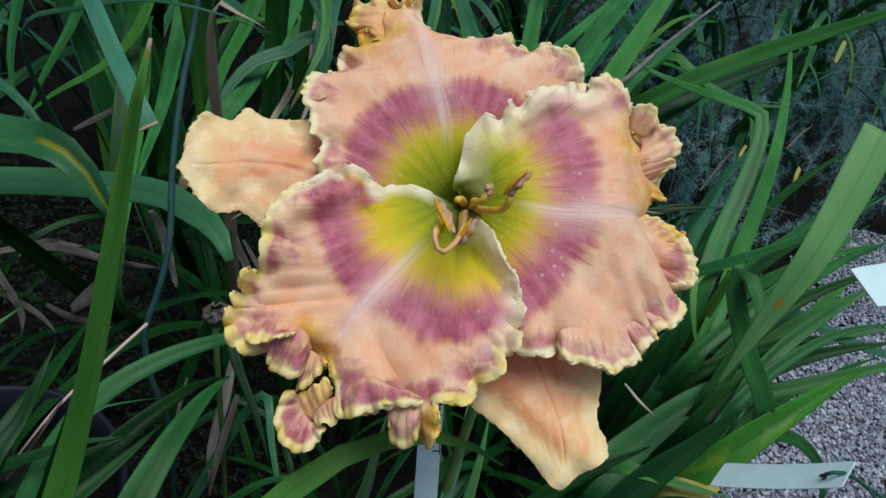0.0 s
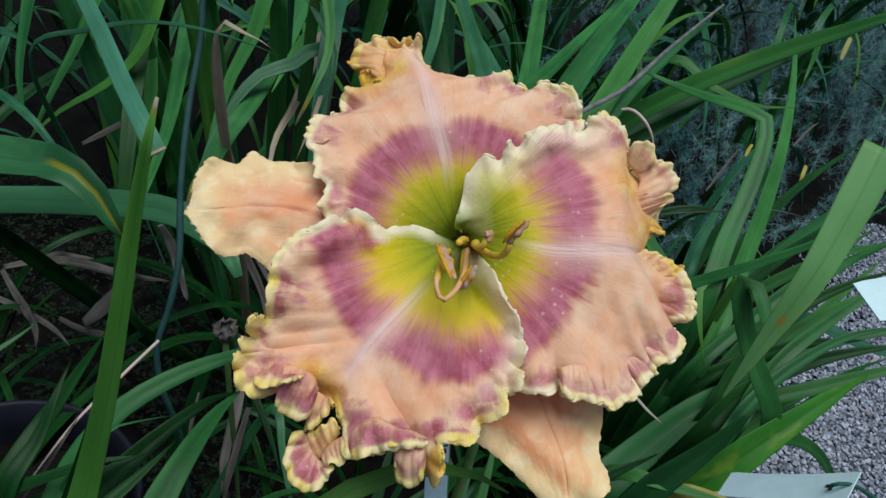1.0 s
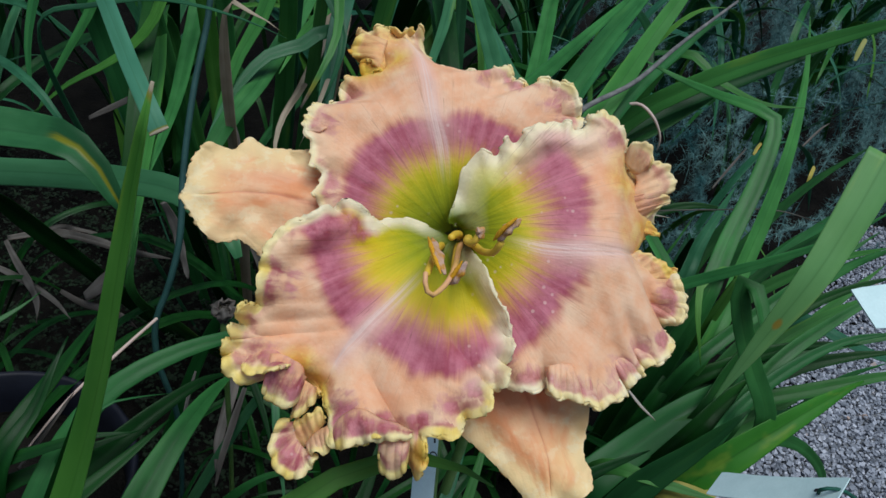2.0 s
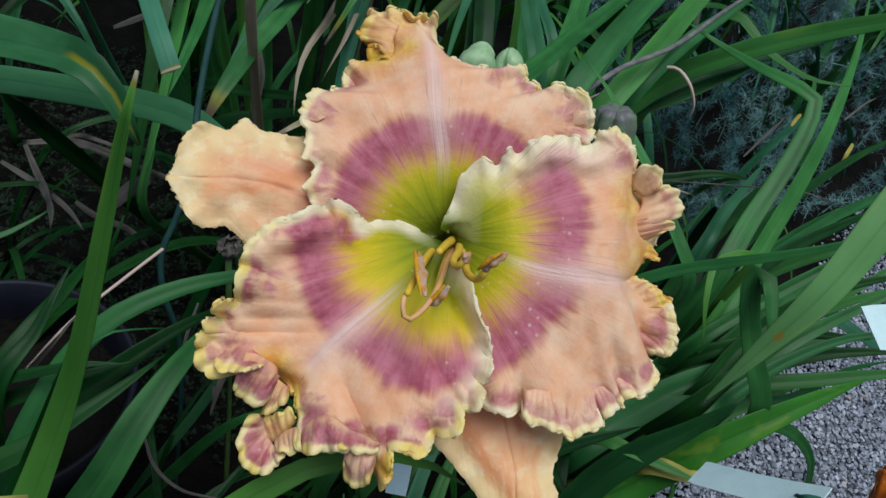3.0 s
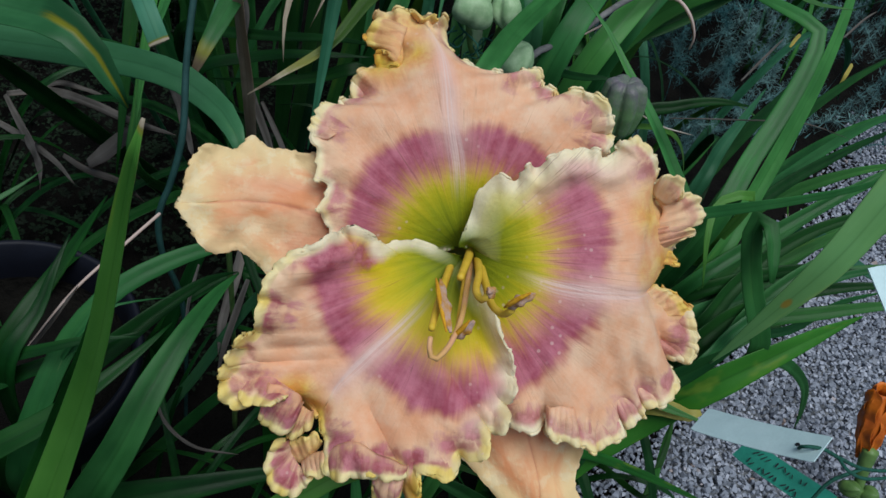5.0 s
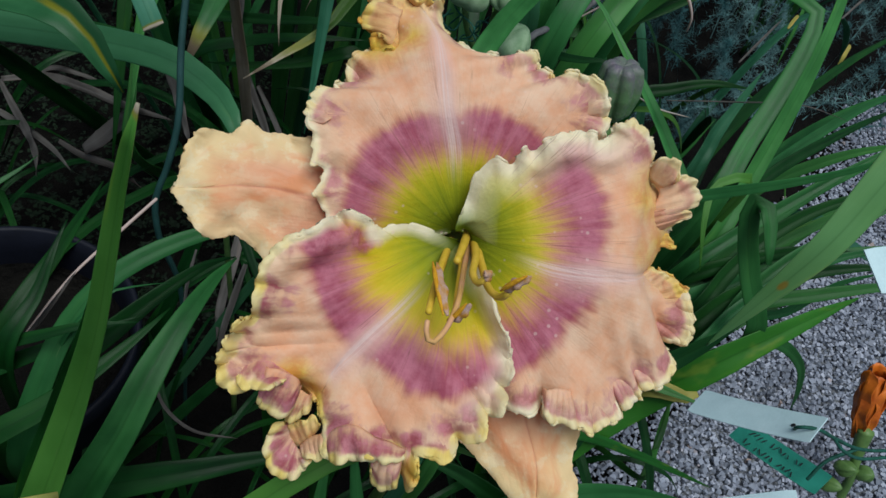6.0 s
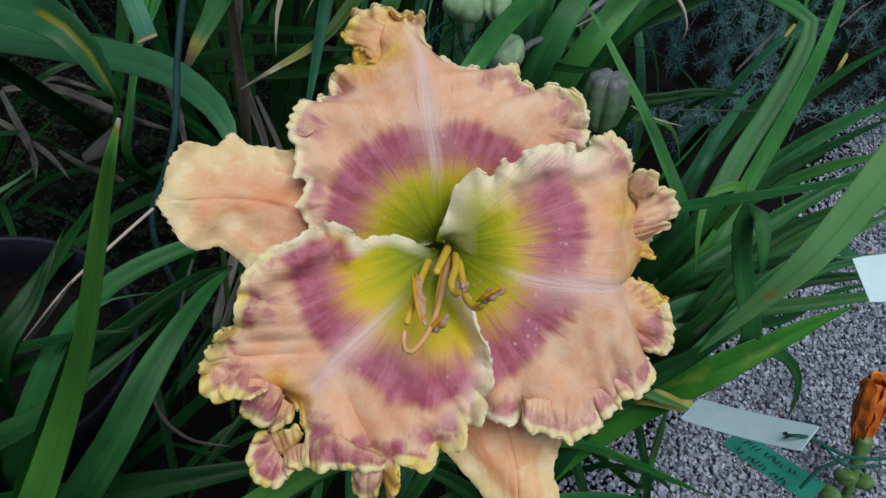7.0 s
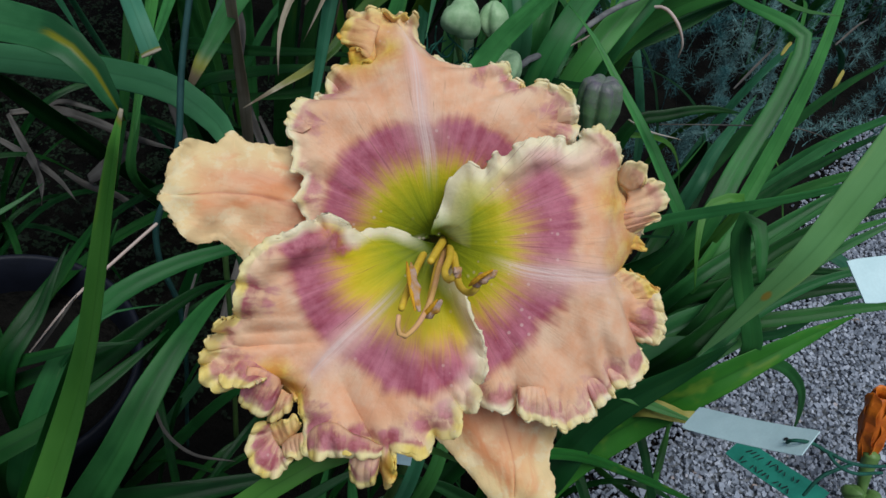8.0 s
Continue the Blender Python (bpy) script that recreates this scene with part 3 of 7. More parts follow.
def feather_mesh(seed, spots, height):
    """Feathery foliage: branching plumes of short needle-fine leaflets."""
    rng = np.random.default_rng(seed)
    verts, faces = [], []

    def needle(a, b, w):
        k = len(verts)
        d = unit(np.cross(b - a, rng.normal(size=3)))
        verts.extend([(a - d * w).tolist(), (a + d * w).tolist(), (b + d * w * 0.3).tolist(), (b - d * w * 0.3).tolist()])
        faces.append((k, k + 1, k + 2, k + 3))

    for x, y in spots:
        for _ in range(6):
            foot = np.array([x + rng.normal(0, 0.05), y + rng.normal(0, 0.05), 0.0])
            lean = np.array([rng.normal(0, 0.35), rng.normal(-0.1, 0.35), 1.0])
            tall = height * rng.uniform(0.45, 1.0) * min(max(0.55 + 0.9 * (y - 1.0), 0.5), 1.15)
            prev = foot
            for k in range(1, 17):
                s = k / 16
                p = foot + lean * tall * s + np.array([lean[0], lean[1], 0]) * tall * s * s * 0.5
                needle(prev, p, 0.0011)
                if s > 0.2:
                    for _ in range(15):
                        d = unit(rng.normal(size=3) + np.array([0, 0, 0.35]))
                        q = p + d * rng.uniform(0.008, 0.023) * (1.15 - 0.6 * s)
                        needle(p, q, 0.00035)
                        for _ in range(3):
                            m = p + (q - p) * rng.uniform(0.3, 1)
                            needle(m, m + unit(rng.normal(size=3)) * rng.uniform(0.005, 0.012), 0.00028)
                prev = p
    return mesh_of("feathery_plants", verts, faces, smooth=False)


feather_rng = np.random.default_rng(21)
feather_spots = [(0.22 + 0.12 * i + feather_rng.normal(0, 0.04), 1.02 + 0.11 * i * 0.7 + 0.20 * j + feather_rng.normal(0, 0.04)) for i in range(8) for j in range(5)]
tagged(part("feathery_plants", feather_mesh(5, feather_spots, 0.36), FEATHER), "blue-green feathery foliage behind the daylilies", "foliage", kind="stuff")

# ---- daylily clumps ----
CLUMPS = {}
for key, x, y, words in (
    ("spear", -0.22, 0.20, "single upright green daylily shoot"),
    ("left", -0.283, 0.36, "daylily plant with long green strap leaves in a pot"),
    ("backleft", -0.20, 0.80, "daylily clump with long arching green leaves"),
    ("backmid", 0.06, 0.78, "daylily clump with crossing upright green leaves"),
    ("right", 0.17, 0.60, "daylily clump with leaves leaning over the gravel"),
    ("front", -0.02, 0.33, "daylily clump under the ruffled bloom"),
):
    CLUMPS[key] = thing("daylily_plant", words, "daylily", pose(x, y, 0), group="daylily plants in the bed")


def filler_clump(x, y, count, tall, seed, kinds=(0, 1, 2, 3, 4, 5, 6, 7)):
    """A clump of arching leaves that share a few blade shapes."""
    rng = np.random.default_rng(seed)
    clump = thing("daylily_plant", "dense filler daylily clump of shaded green leaves", "daylily", pose(x, y, 0), group="daylily plants in the bed")
    for k in range(count):
        ob = part("leaf", FILLERS[kinds[int(rng.integers(len(kinds)))]], None, clump)
        turn, size = rng.uniform(0, 6.28), tall * rng.uniform(0.7, 1.15)
        ob.matrix_local = pose(rng.normal(0, 0.03), rng.normal(0, 0.03), 0, rng.uniform(-8, 8), rng.uniform(-8, 8), math.degrees(turn)) @ Matrix.Scale(size, 4)
    return clump


FILLERS = []
# Several blades carry the leaf copies that have shade in their green.
for k, (bend, mat, wide) in enumerate(((0.25, GREEN, 0.034), (0.45, DEEP_SHADE, 0.030), (0.6, GREEN, 0.032), (0.8, DEEP_SHADE, 0.036), (0.35, BLUEGREEN, 0.030), (0.7, BLUEGREEN, 0.034), (0.5, BRIGHT, 0.028), (0.15, DEEP_SHADE, 0.032))):
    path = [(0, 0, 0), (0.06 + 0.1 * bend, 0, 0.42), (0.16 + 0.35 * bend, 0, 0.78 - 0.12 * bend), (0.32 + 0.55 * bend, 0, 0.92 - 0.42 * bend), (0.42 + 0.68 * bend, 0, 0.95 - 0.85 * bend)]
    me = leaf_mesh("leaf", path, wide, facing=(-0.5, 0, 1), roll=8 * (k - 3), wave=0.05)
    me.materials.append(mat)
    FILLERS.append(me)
for k, (x, y, count, tall) in enumerate((
    (-0.42, 0.98, 26, 0.50), (-0.12, 1.05, 28, 0.55), (0.10, 1.14, 20, 0.50), (-0.62, 0.78, 22, 0.42), (-0.80, 1.15, 22, 0.55), (-0.30, 1.40, 26, 0.60),
    (0.10, 1.50, 26, 0.60), (0.42, 1.62, 16, 0.50), (-0.70, 1.65, 22, 0.65), (-0.15, 1.90, 24, 0.65), (0.30, 0.86, 6, 0.34), (0.75, 1.75, 20, 0.55), (-1.05, 0.85, 18, 0.5),
) + (
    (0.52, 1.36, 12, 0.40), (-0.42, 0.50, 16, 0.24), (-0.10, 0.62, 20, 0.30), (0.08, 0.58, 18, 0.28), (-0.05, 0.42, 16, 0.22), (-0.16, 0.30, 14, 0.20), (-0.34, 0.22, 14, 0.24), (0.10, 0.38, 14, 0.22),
    # Unseen clumps beside and behind the camera, added to block low sky light.
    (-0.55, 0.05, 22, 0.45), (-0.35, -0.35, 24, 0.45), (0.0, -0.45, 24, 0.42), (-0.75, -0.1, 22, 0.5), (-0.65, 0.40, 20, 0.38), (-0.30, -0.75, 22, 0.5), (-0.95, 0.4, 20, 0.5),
)):
    # Low clumps take only blades with shade in their colour, to darken the gaps.
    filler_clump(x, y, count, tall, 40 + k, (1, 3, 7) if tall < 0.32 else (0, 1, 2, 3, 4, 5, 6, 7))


# ---- the ruffled bloom ----
BLOOM = pose(-0.0292, 0.2291, 0.5609, 44.94, -13.69, 9.86)
MM = 0.001
THROAT = np.array([1.0, 1.5])
bloom = thing("daylily_bloom", "peach ruffled daylily bloom with rose eye band, yellow-green throat", "flower", BLOOM)


def petal_data(name, flat, faces, values):
    """A petal's mesh in metres from points in mm, with what its colours need at each point."""
    me = mesh_of(name, flat * MM, faces)
    for key, value in values.items():
        me.attributes.new(key, "FLOAT", "POINT").data.foreach_set("value", np.asarray(value, np.float32))
    return me


def spots(flat, places):
    """How far each point lies within one of the spots (x, y, radius), 0 to 1."""
    share = np.zeros(len(flat))
    for x, y, radius in places:
        share = np.maximum(share, np.clip(1.5 - 1.3 * np.hypot(flat[:, 0] - x, flat[:, 1] - y) / radius, 0, 1))
    return share


def softened(rise, times):
    for _ in range(times):
        rise[1:-1, 1:-1] = 0.5 * rise[1:-1, 1:-1] + 0.125 * (rise[:-2, 1:-1] + rise[2:, 1:-1] + rise[1:-1, :-2] + rise[1:-1, 2:])
    return rise


def blade_mesh(name, left, mid, right, seed, frill=1.0, gold_and_shade=(), band=(20.0, 34.0), cream=(3.0, 3.0), ridge=0.0, knobs=0.35, rose=(), rows=240, cols=58):
    """A petal between its two margins and its midrib, each a run of (x, y, lift) in mm from throat to tip. Folds run in from the margin, which is crimped."""
    lc, mc, rc = glide(left, rows), glide(mid, rows), glide(right, rows)
    bell = np.exp(-np.linspace(-2.5, 2.5, 41) ** 2)
    lsoft, rsoft = (np.convolve(np.pad(c[:, 2], 20, "edge"), bell / bell.sum(), "valid") for c in (lc, rc))
    lcalm, rcalm = (np.stack([np.convolve(np.pad(c[:, k], 20, "edge"), bell / bell.sum(), "valid") for k in (0, 1)], 1) for c in (lc, rc))
    w = np.sin(np.linspace(-1, 1, 2 * cols + 1) * np.pi / 2)
    grid = np.empty((rows, len(w), 3))
    for j, x in enumerate(w):
        e = lc if x < 0 else rc
        a = abs(x)
        calm = lcalm if x < 0 else rcalm
        grid[:, j, :2] = mc[:, :2] + (calm - mc[:, :2]) * a + (e[:, :2] - calm) * a**7
        grid[:, j, 2] = mc[:, 2] + ((lsoft if x < 0 else rsoft) - mc[:, 2]) * a**1.4
    sharp = np.r_[lc[:, 2] - lsoft, (rc[:, 2] - rsoft)[::-1]]
    lc[:, 2], rc[:, 2] = lsoft, rsoft
    rim = np.vstack([lc, rc[::-1]])
    run = np.r_[0, np.cumsum(np.linalg.norm(np.diff(rim, axis=0), axis=1))]
    flat = grid.reshape(-1, 3)
    near = np.empty(len(flat), int)
    edge = np.empty(len(flat))
    for k in range(0, len(flat), 2000):
        d = np.linalg.norm(flat[k : k + 2000, None] - rim[None], axis=2)
        near[k : k + 2000], edge[k : k + 2000] = d.argmin(1), d.min(1)
    across = np.tile(w, rows)
    reach = np.linalg.norm(flat[:, :2] - THROAT, axis=1)
    bearing = np.arctan2(flat[:, 1] - THROAT[1], flat[:, 0] - THROAT[0])
    s = run[near]
    rng = np.random.default_rng(seed)
    ph = rng.uniform(0, 6.28, 6)
    slow = np.sin(s / 23 + ph[0]) + 0.6 * np.sin(s / 9.7 + ph[1])
    deep = 0.35 + 0.65 * np.sin(s / 13 + ph[4]) ** 2
    fold, small, tiny = s * 6.28 / 9.5 + 1.4 * slow + ph[3], s * 6.28 / 4.6 + 1.7 * slow + ph[2], s * 6.28 / 2.3 + 2.0 * slow + ph[5]
    grow = frill * np.clip((reach - 18) / 20, 0, 1)
    # Deep folds that run in from the lobes, and a raised fold along the upper margin.
    far = np.clip((reach - 16) / 30, 0, 1)
    deep_folds = 1.55 * sharp[near] * np.exp(-((edge / 4.6) ** 1.6))
    crest = edge - 5.2 - 0.8 * np.sin(s / 6)
    deep_folds += ridge * (0.7 + 0.3 * np.sin(s / 9 + ph[5])) * np.exp(-((crest / np.where(crest < 0, 4.2, 1.7 + 0.6 * np.sin(s / 7))) ** 2)) * (across < 0) * np.clip((reach - 18) / 8, 0, 1) * np.clip((54 - reach) / 12, 0, 1)
    deep_folds = softened(deep_folds.reshape(rows, -1), 12).ravel()
    # Crimps that fade inwards, and a thick rolled lip.
    lift = grow * (1.2 * deep * np.sin(fold) * np.exp(-((edge / 5.5) ** 1.3)) + 0.6 * np.sin(small) * np.exp(-((edge / 2.6) ** 1.3)) + 0.22 * np.sin(tiny) * np.exp(-edge / 1.0))
    lift += grow * 0.55 * np.exp(-(((edge - 0.7) / 0.8) ** 2))
    # Low knobs and dents, mostly near the margin.
    lift += knobs * np.sin(flat[:, 0] * 0.55 + ph[1]) * np.sin(flat[:, 1] * 0.5 + ph[2]) * (0.4 + 0.9 * np.exp(-edge / 6)) * far
    lift += 0.9 * knobs * np.sin(flat[:, 0] * 0.21 + ph[3]) * np.sin(flat[:, 1] * 0.24 + ph[0]) * far
    # Soft pleats that run out from the throat, and a groove beside the midrib.
    lift += 0.40 * np.sin(bearing * 13 + ph[4] + 1.5 * np.sin(bearing * 5 + ph[0])) * far + 0.10 * np.sin(bearing * 37 + ph[5]) * np.clip((reach - 10) / 20, 0, 1)
    lift -= 0.5 * np.exp(-((across / 0.035) ** 2)) * far * np.clip(edge / 8, 0, 1)
    along = unit(np.gradient(rim, axis=0))
    out = np.stack([along[:, 1], -along[:, 0]], 1)
    centre = np.vstack([mc, mc[::-1]])[:, :2]
    bulk = np.sign(((rim[:, :2] - centre) * out).sum(1))
    bulk = np.sign(np.convolve(np.pad(bulk, 10, "edge"), np.ones(21), "valid"))
    out = (out * bulk[:, None])[near]
    # Small rounded scallops.
    push = np.exp(-edge / 1.6) * grow * (0.55 * np.abs(np.sin(0.5 * small)) + 0.25 * np.abs(np.sin(0.5 * tiny)) - 0.5)
    wide = np.where(across < 0, cream[0], cream[1])
    cream_share = np.clip(1.35 - edge / wide, 0, 1) * np.clip((reach - 3) / 6, 0, 1) * np.clip(((cream[2] if len(cream) > 2 else 44) - reach) / 9, 0, 1)
    values = dict(reach=reach, zone=(reach - band[0]) / (band[1] - band[0]), edge=edge, bearing=bearing, across=across, run=s, gold_and_shade=spots(flat, gold_and_shade), rose=spots(flat, rose) * np.clip(1.6 - edge / 7.5, 0, 1), cream=cream_share, seed=np.full(len(flat), seed * 7.3))
    flat = flat.copy()
    flat[:, :2] += out * push[:, None]
    flat[:, 2] += softened(lift.reshape(rows, -1), 2).ravel() + deep_folds
    m = len(w)
    faces = [(i * m + j, i * m + j + 1, (i + 1) * m + j + 1, (i + 1) * m + j) for i in range(rows - 1) for j in range(m - 1)]
    return petal_data(name, flat, faces, values)


def thickened(ob):
    skin = ob.modifiers.new("thickness", "SOLIDIFY")
    skin.thickness, skin.offset = 0.0006, -1.0
    return ob


def blade(name, left, mid, right, seed, material, frill=1.0, label="", gold_and_shade=(), band=(20.0, 34.0), cream=(3.0, 3.0), ridge=0.0, rose=()):
    me = blade_mesh(name, left, mid, right, seed, frill, gold_and_shade, band, cream, ridge, 0.9 if name == "sepal" else 0.4, rose)
    return thickened(part(name, me, material, bloom, label))


def frill(inner, outer, seed, material, arch, label, parent, gold_and_shade=0.0, rose=0.0, rows=110, cols=26):
    """A curled ruffle of a petal: a ribbon that swells from its hidden root, the run inner, to its crimped free edge, the run outer (mm)."""
    a, b = glide(inner, rows), glide(outer, rows)
    u, w = np.linspace(0, 1, rows)[:, None], np.linspace(0, 1, cols)[None, :] ** 0.8
    wide = np.linalg.norm(b - a, axis=1)[:, None]
    run = np.r_[0, np.cumsum(np.linalg.norm(np.diff(b, axis=0), axis=1))][:, None]
    rng = np.random.default_rng(seed)
    ph = rng.uniform(0, 6.28, 4)
    grid = a[:, None] + (b - a)[:, None] * w[:, :, None]
    slow = 1.3 * np.sin(run / 7 + ph[0])
    grid[:, :, 2] += arch * np.sin(np.pi * w**0.9) * (0.75 + 0.25 * np.sin(run / 3.1 + ph[1])) + 0.8 * w**2 * np.sin(run * 6.28 / 6.5 + slow + ph[2]) + 0.35 * w**4 * np.sin(run * 6.28 / 2.9 + slow + ph[3])
    grid[:, :, 2] += 0.45 * np.exp(-(((1 - w) * wide - 0.7) / 0.7) ** 2)
    # The free edge closes in on its root at both ends, and is scalloped.
    trim = 1 - 0.5 * np.clip(1 - np.minimum(u, 1 - u) / 0.05, 0, 1) ** 2
    out = unit((b - a)[:, :2])
    scallop = (0.6 * np.abs(np.sin(run * 6.28 / 9.0 + slow)) + 0.25 * np.abs(np.sin(run * 6.28 / 4.6 + ph[1])) - 0.4) * w**6
    grid[:, :, :2] = a[:, None, :2] + (grid[:, :, :2] - a[:, None, :2]) * trim[:, :, None] + out[:, None] * scallop[:, :, None]
    grid[:, :, 2] += 0.3 * np.sin(u * 31 + w * 4 + ph[0]) * w * (1 - w) * 2
    grid[:, :, 2] -= 2.2 * np.clip(1 - np.minimum(u, 1 - u) / 0.09, 0, 1) ** 2
    flat = softened(grid, 1).reshape(-1, 3)
    full = np.ones((rows, cols))
    patch = np.clip(1.25 - np.abs(w - 0.5) * 2.0, 0, 1) * full
    values = dict(reach=60 * full, zone=3 * full, edge=0.95 * (1 - w) * wide, bearing=ph[0] + 0.06 * run * full, across=0.3 + 0.4 * w * full, run=run * full, gold_and_shade=gold_and_shade * full, rose=rose * patch, cream=0 * full, seed=seed * 7.3 * full)
    faces = [(i * cols + j, (i + 1) * cols + j, (i + 1) * cols + j + 1, i * cols + j + 1) for i in range(rows - 1) for j in range(cols - 1)]
    me = petal_data("petal_lobe", flat, faces, {k: np.broadcast_to(v, (rows, cols)).ravel() for k, v in values.items()})
    return thickened(part("petal_lobe", me, material, parent, label))


def anther_mesh(p):
    """A shrivelled anther: a split, twisted husk with curled, uneven lips."""
    c = glide(p, 22)
    tan = unit(np.gradient(c, axis=0))
    side = unit(np.cross(tan, np.array([0.2, 0.3, 0.93])))
    up = np.cross(side, tan)
    verts, n = [], 14
    for i in range(22):
        s = i / 21
        r = 0.0012 * math.sin(math.pi * min(max(s, 0.04), 0.97)) ** 0.6 * (1 + 0.22 * math.sin(17 * s + 4000 * c[0, 0]))
        for j in range(n):
            a = 2 * math.pi * j / n + 1.1 * s
            k = r * (1 - 0.55 * math.exp(-((math.sin(a / 2 - 0.8)) ** 2) / 0.05) + 0.12 * math.sin(3 * a + 9 * s))
            verts.append(c[i] + side[i] * k * math.cos(a) + up[i] * 0.75 * k * math.sin(a))
    faces = [(i * n + j, i * n + (j + 1) % n, (i + 1) * n + (j + 1) % n, (i + 1) * n + j) for i in range(21) for j in range(n)]
    faces += [tuple(reversed(range(n))), tuple(21 * n + j for j in range(n))]
    return mesh_of("anther", verts, faces)


top_petal = blade(
    "petal",
    [
        (-1.0, 2.2, -13.4), (-14.2, 0.1, -10.2), (-26.0, 2.3, -6.5), (-32.6, 6.0, -3.2), (-33.9, 9.0, -2.4), (-35.6, 13.5, -0.3),
        (-33.5, 19.4, -1.3), (-35.6, 21.1, 0.7), (-36.1, 25.2, -0.6), (-36.5, 29.5, -3.4), (-37.8, 31.2, -3.3), (-37.4, 35.2, -3.5),
        (-36.0, 38.7, -4.6), (-34.0, 40.8, -6.3), (-33.0, 39.8, -14.0), (-30.2, 42.1, -11.4), (-29.3, 41.5, -17.1), (-28.2, 44.7, -14.2),
        (-27.0, 48.2, -13.3), (-24.6, 49.9, -13.6), (-22.2, 51.3, -17.0), (-20.8, 53.6, -22.7), (-21.8, 56.2, -17.7),
        (-24.0, 57.1, -15.7), (-24.2, 59.0, -15.6), (-22.9, 61.5, -18.6), (-21.9, 63.4, -16.6), (-21.3, 65.2, -15.6),
        (-19.4, 65.7, -18.6), (-16.1, 66.4, -16.8), (-12.3, 65.7, -17.9),
    ],
    [
        (0.4, 2.5, -14.0), (0.3, 5.6, -12.0), (0.2, 8.6, -10.0), (-0.3, 23.5, -5.0), (-1.8, 34.4, -2.5), (-2.7, 45.5, -4.0),
        (-4.0, 53.7, -9.0), (-7.5, 60.7, -14.0), (-12.3, 65.8, -18.0),
    ],
    [
        (2.6, 3.5, -17.4), (14.0, 6.6, -16.2), (25.2, 14.4, -14.2), (35.2, 21.9, -11.8), (39.7, 27.6, -9.8), (41.0, 31.2, -9.4),
        (39.6, 38.6, -8.2), (36.4, 42.2, -7.8), (34.5, 42.7, -11.3), (32.1, 43.6, -8.8), (29.3, 43.5, -10.5), (27.8, 42.8, -16.5),
        (25.8, 44.1, -12.1), (24.1, 45.0, -12.0), (23.8, 45.2, -17.9), (22.4, 48.0, -12.7), (21.3, 49.6, -12.1), (18.8, 49.4, -12.6),
        (16.5, 48.9, -15.9), (14.8, 47.2, -20.5), (13.4, 47.9, -16.7), (10.1, 49.4, -13.8), (7.6, 47.3, -19.5), (5.6, 49.5, -16.5),
        (2.9, 52.0, -16.4), (0.4, 52.7, -17.5), (-2.6, 58.6, -16.7), (-2.1, 61.3, -15.0), (-3.1, 63.5, -14.2), (-5.3, 64.0, -19.3),
        (-7.1, 64.3, -16.4), (-9.6, 64.5, -18.6), (-12.2, 65.7, -17.7),
    ],
    # The spot at (-13, 55) paints in the warm fold shade below the tip.
    3, CREAM_PETAL, 1, "", [(-21, 57, 13), (-12, 64, 8), (-13, 55, 7), (1, 63, 6)], (19, 33), (1, 1), rose=[(-30, 33, 5), (-24, 44, 7), (33, 33, 7), (23, 44, 4), (14, 46, 4), (-18, 56, 3), (-33, 17, 6)],
)
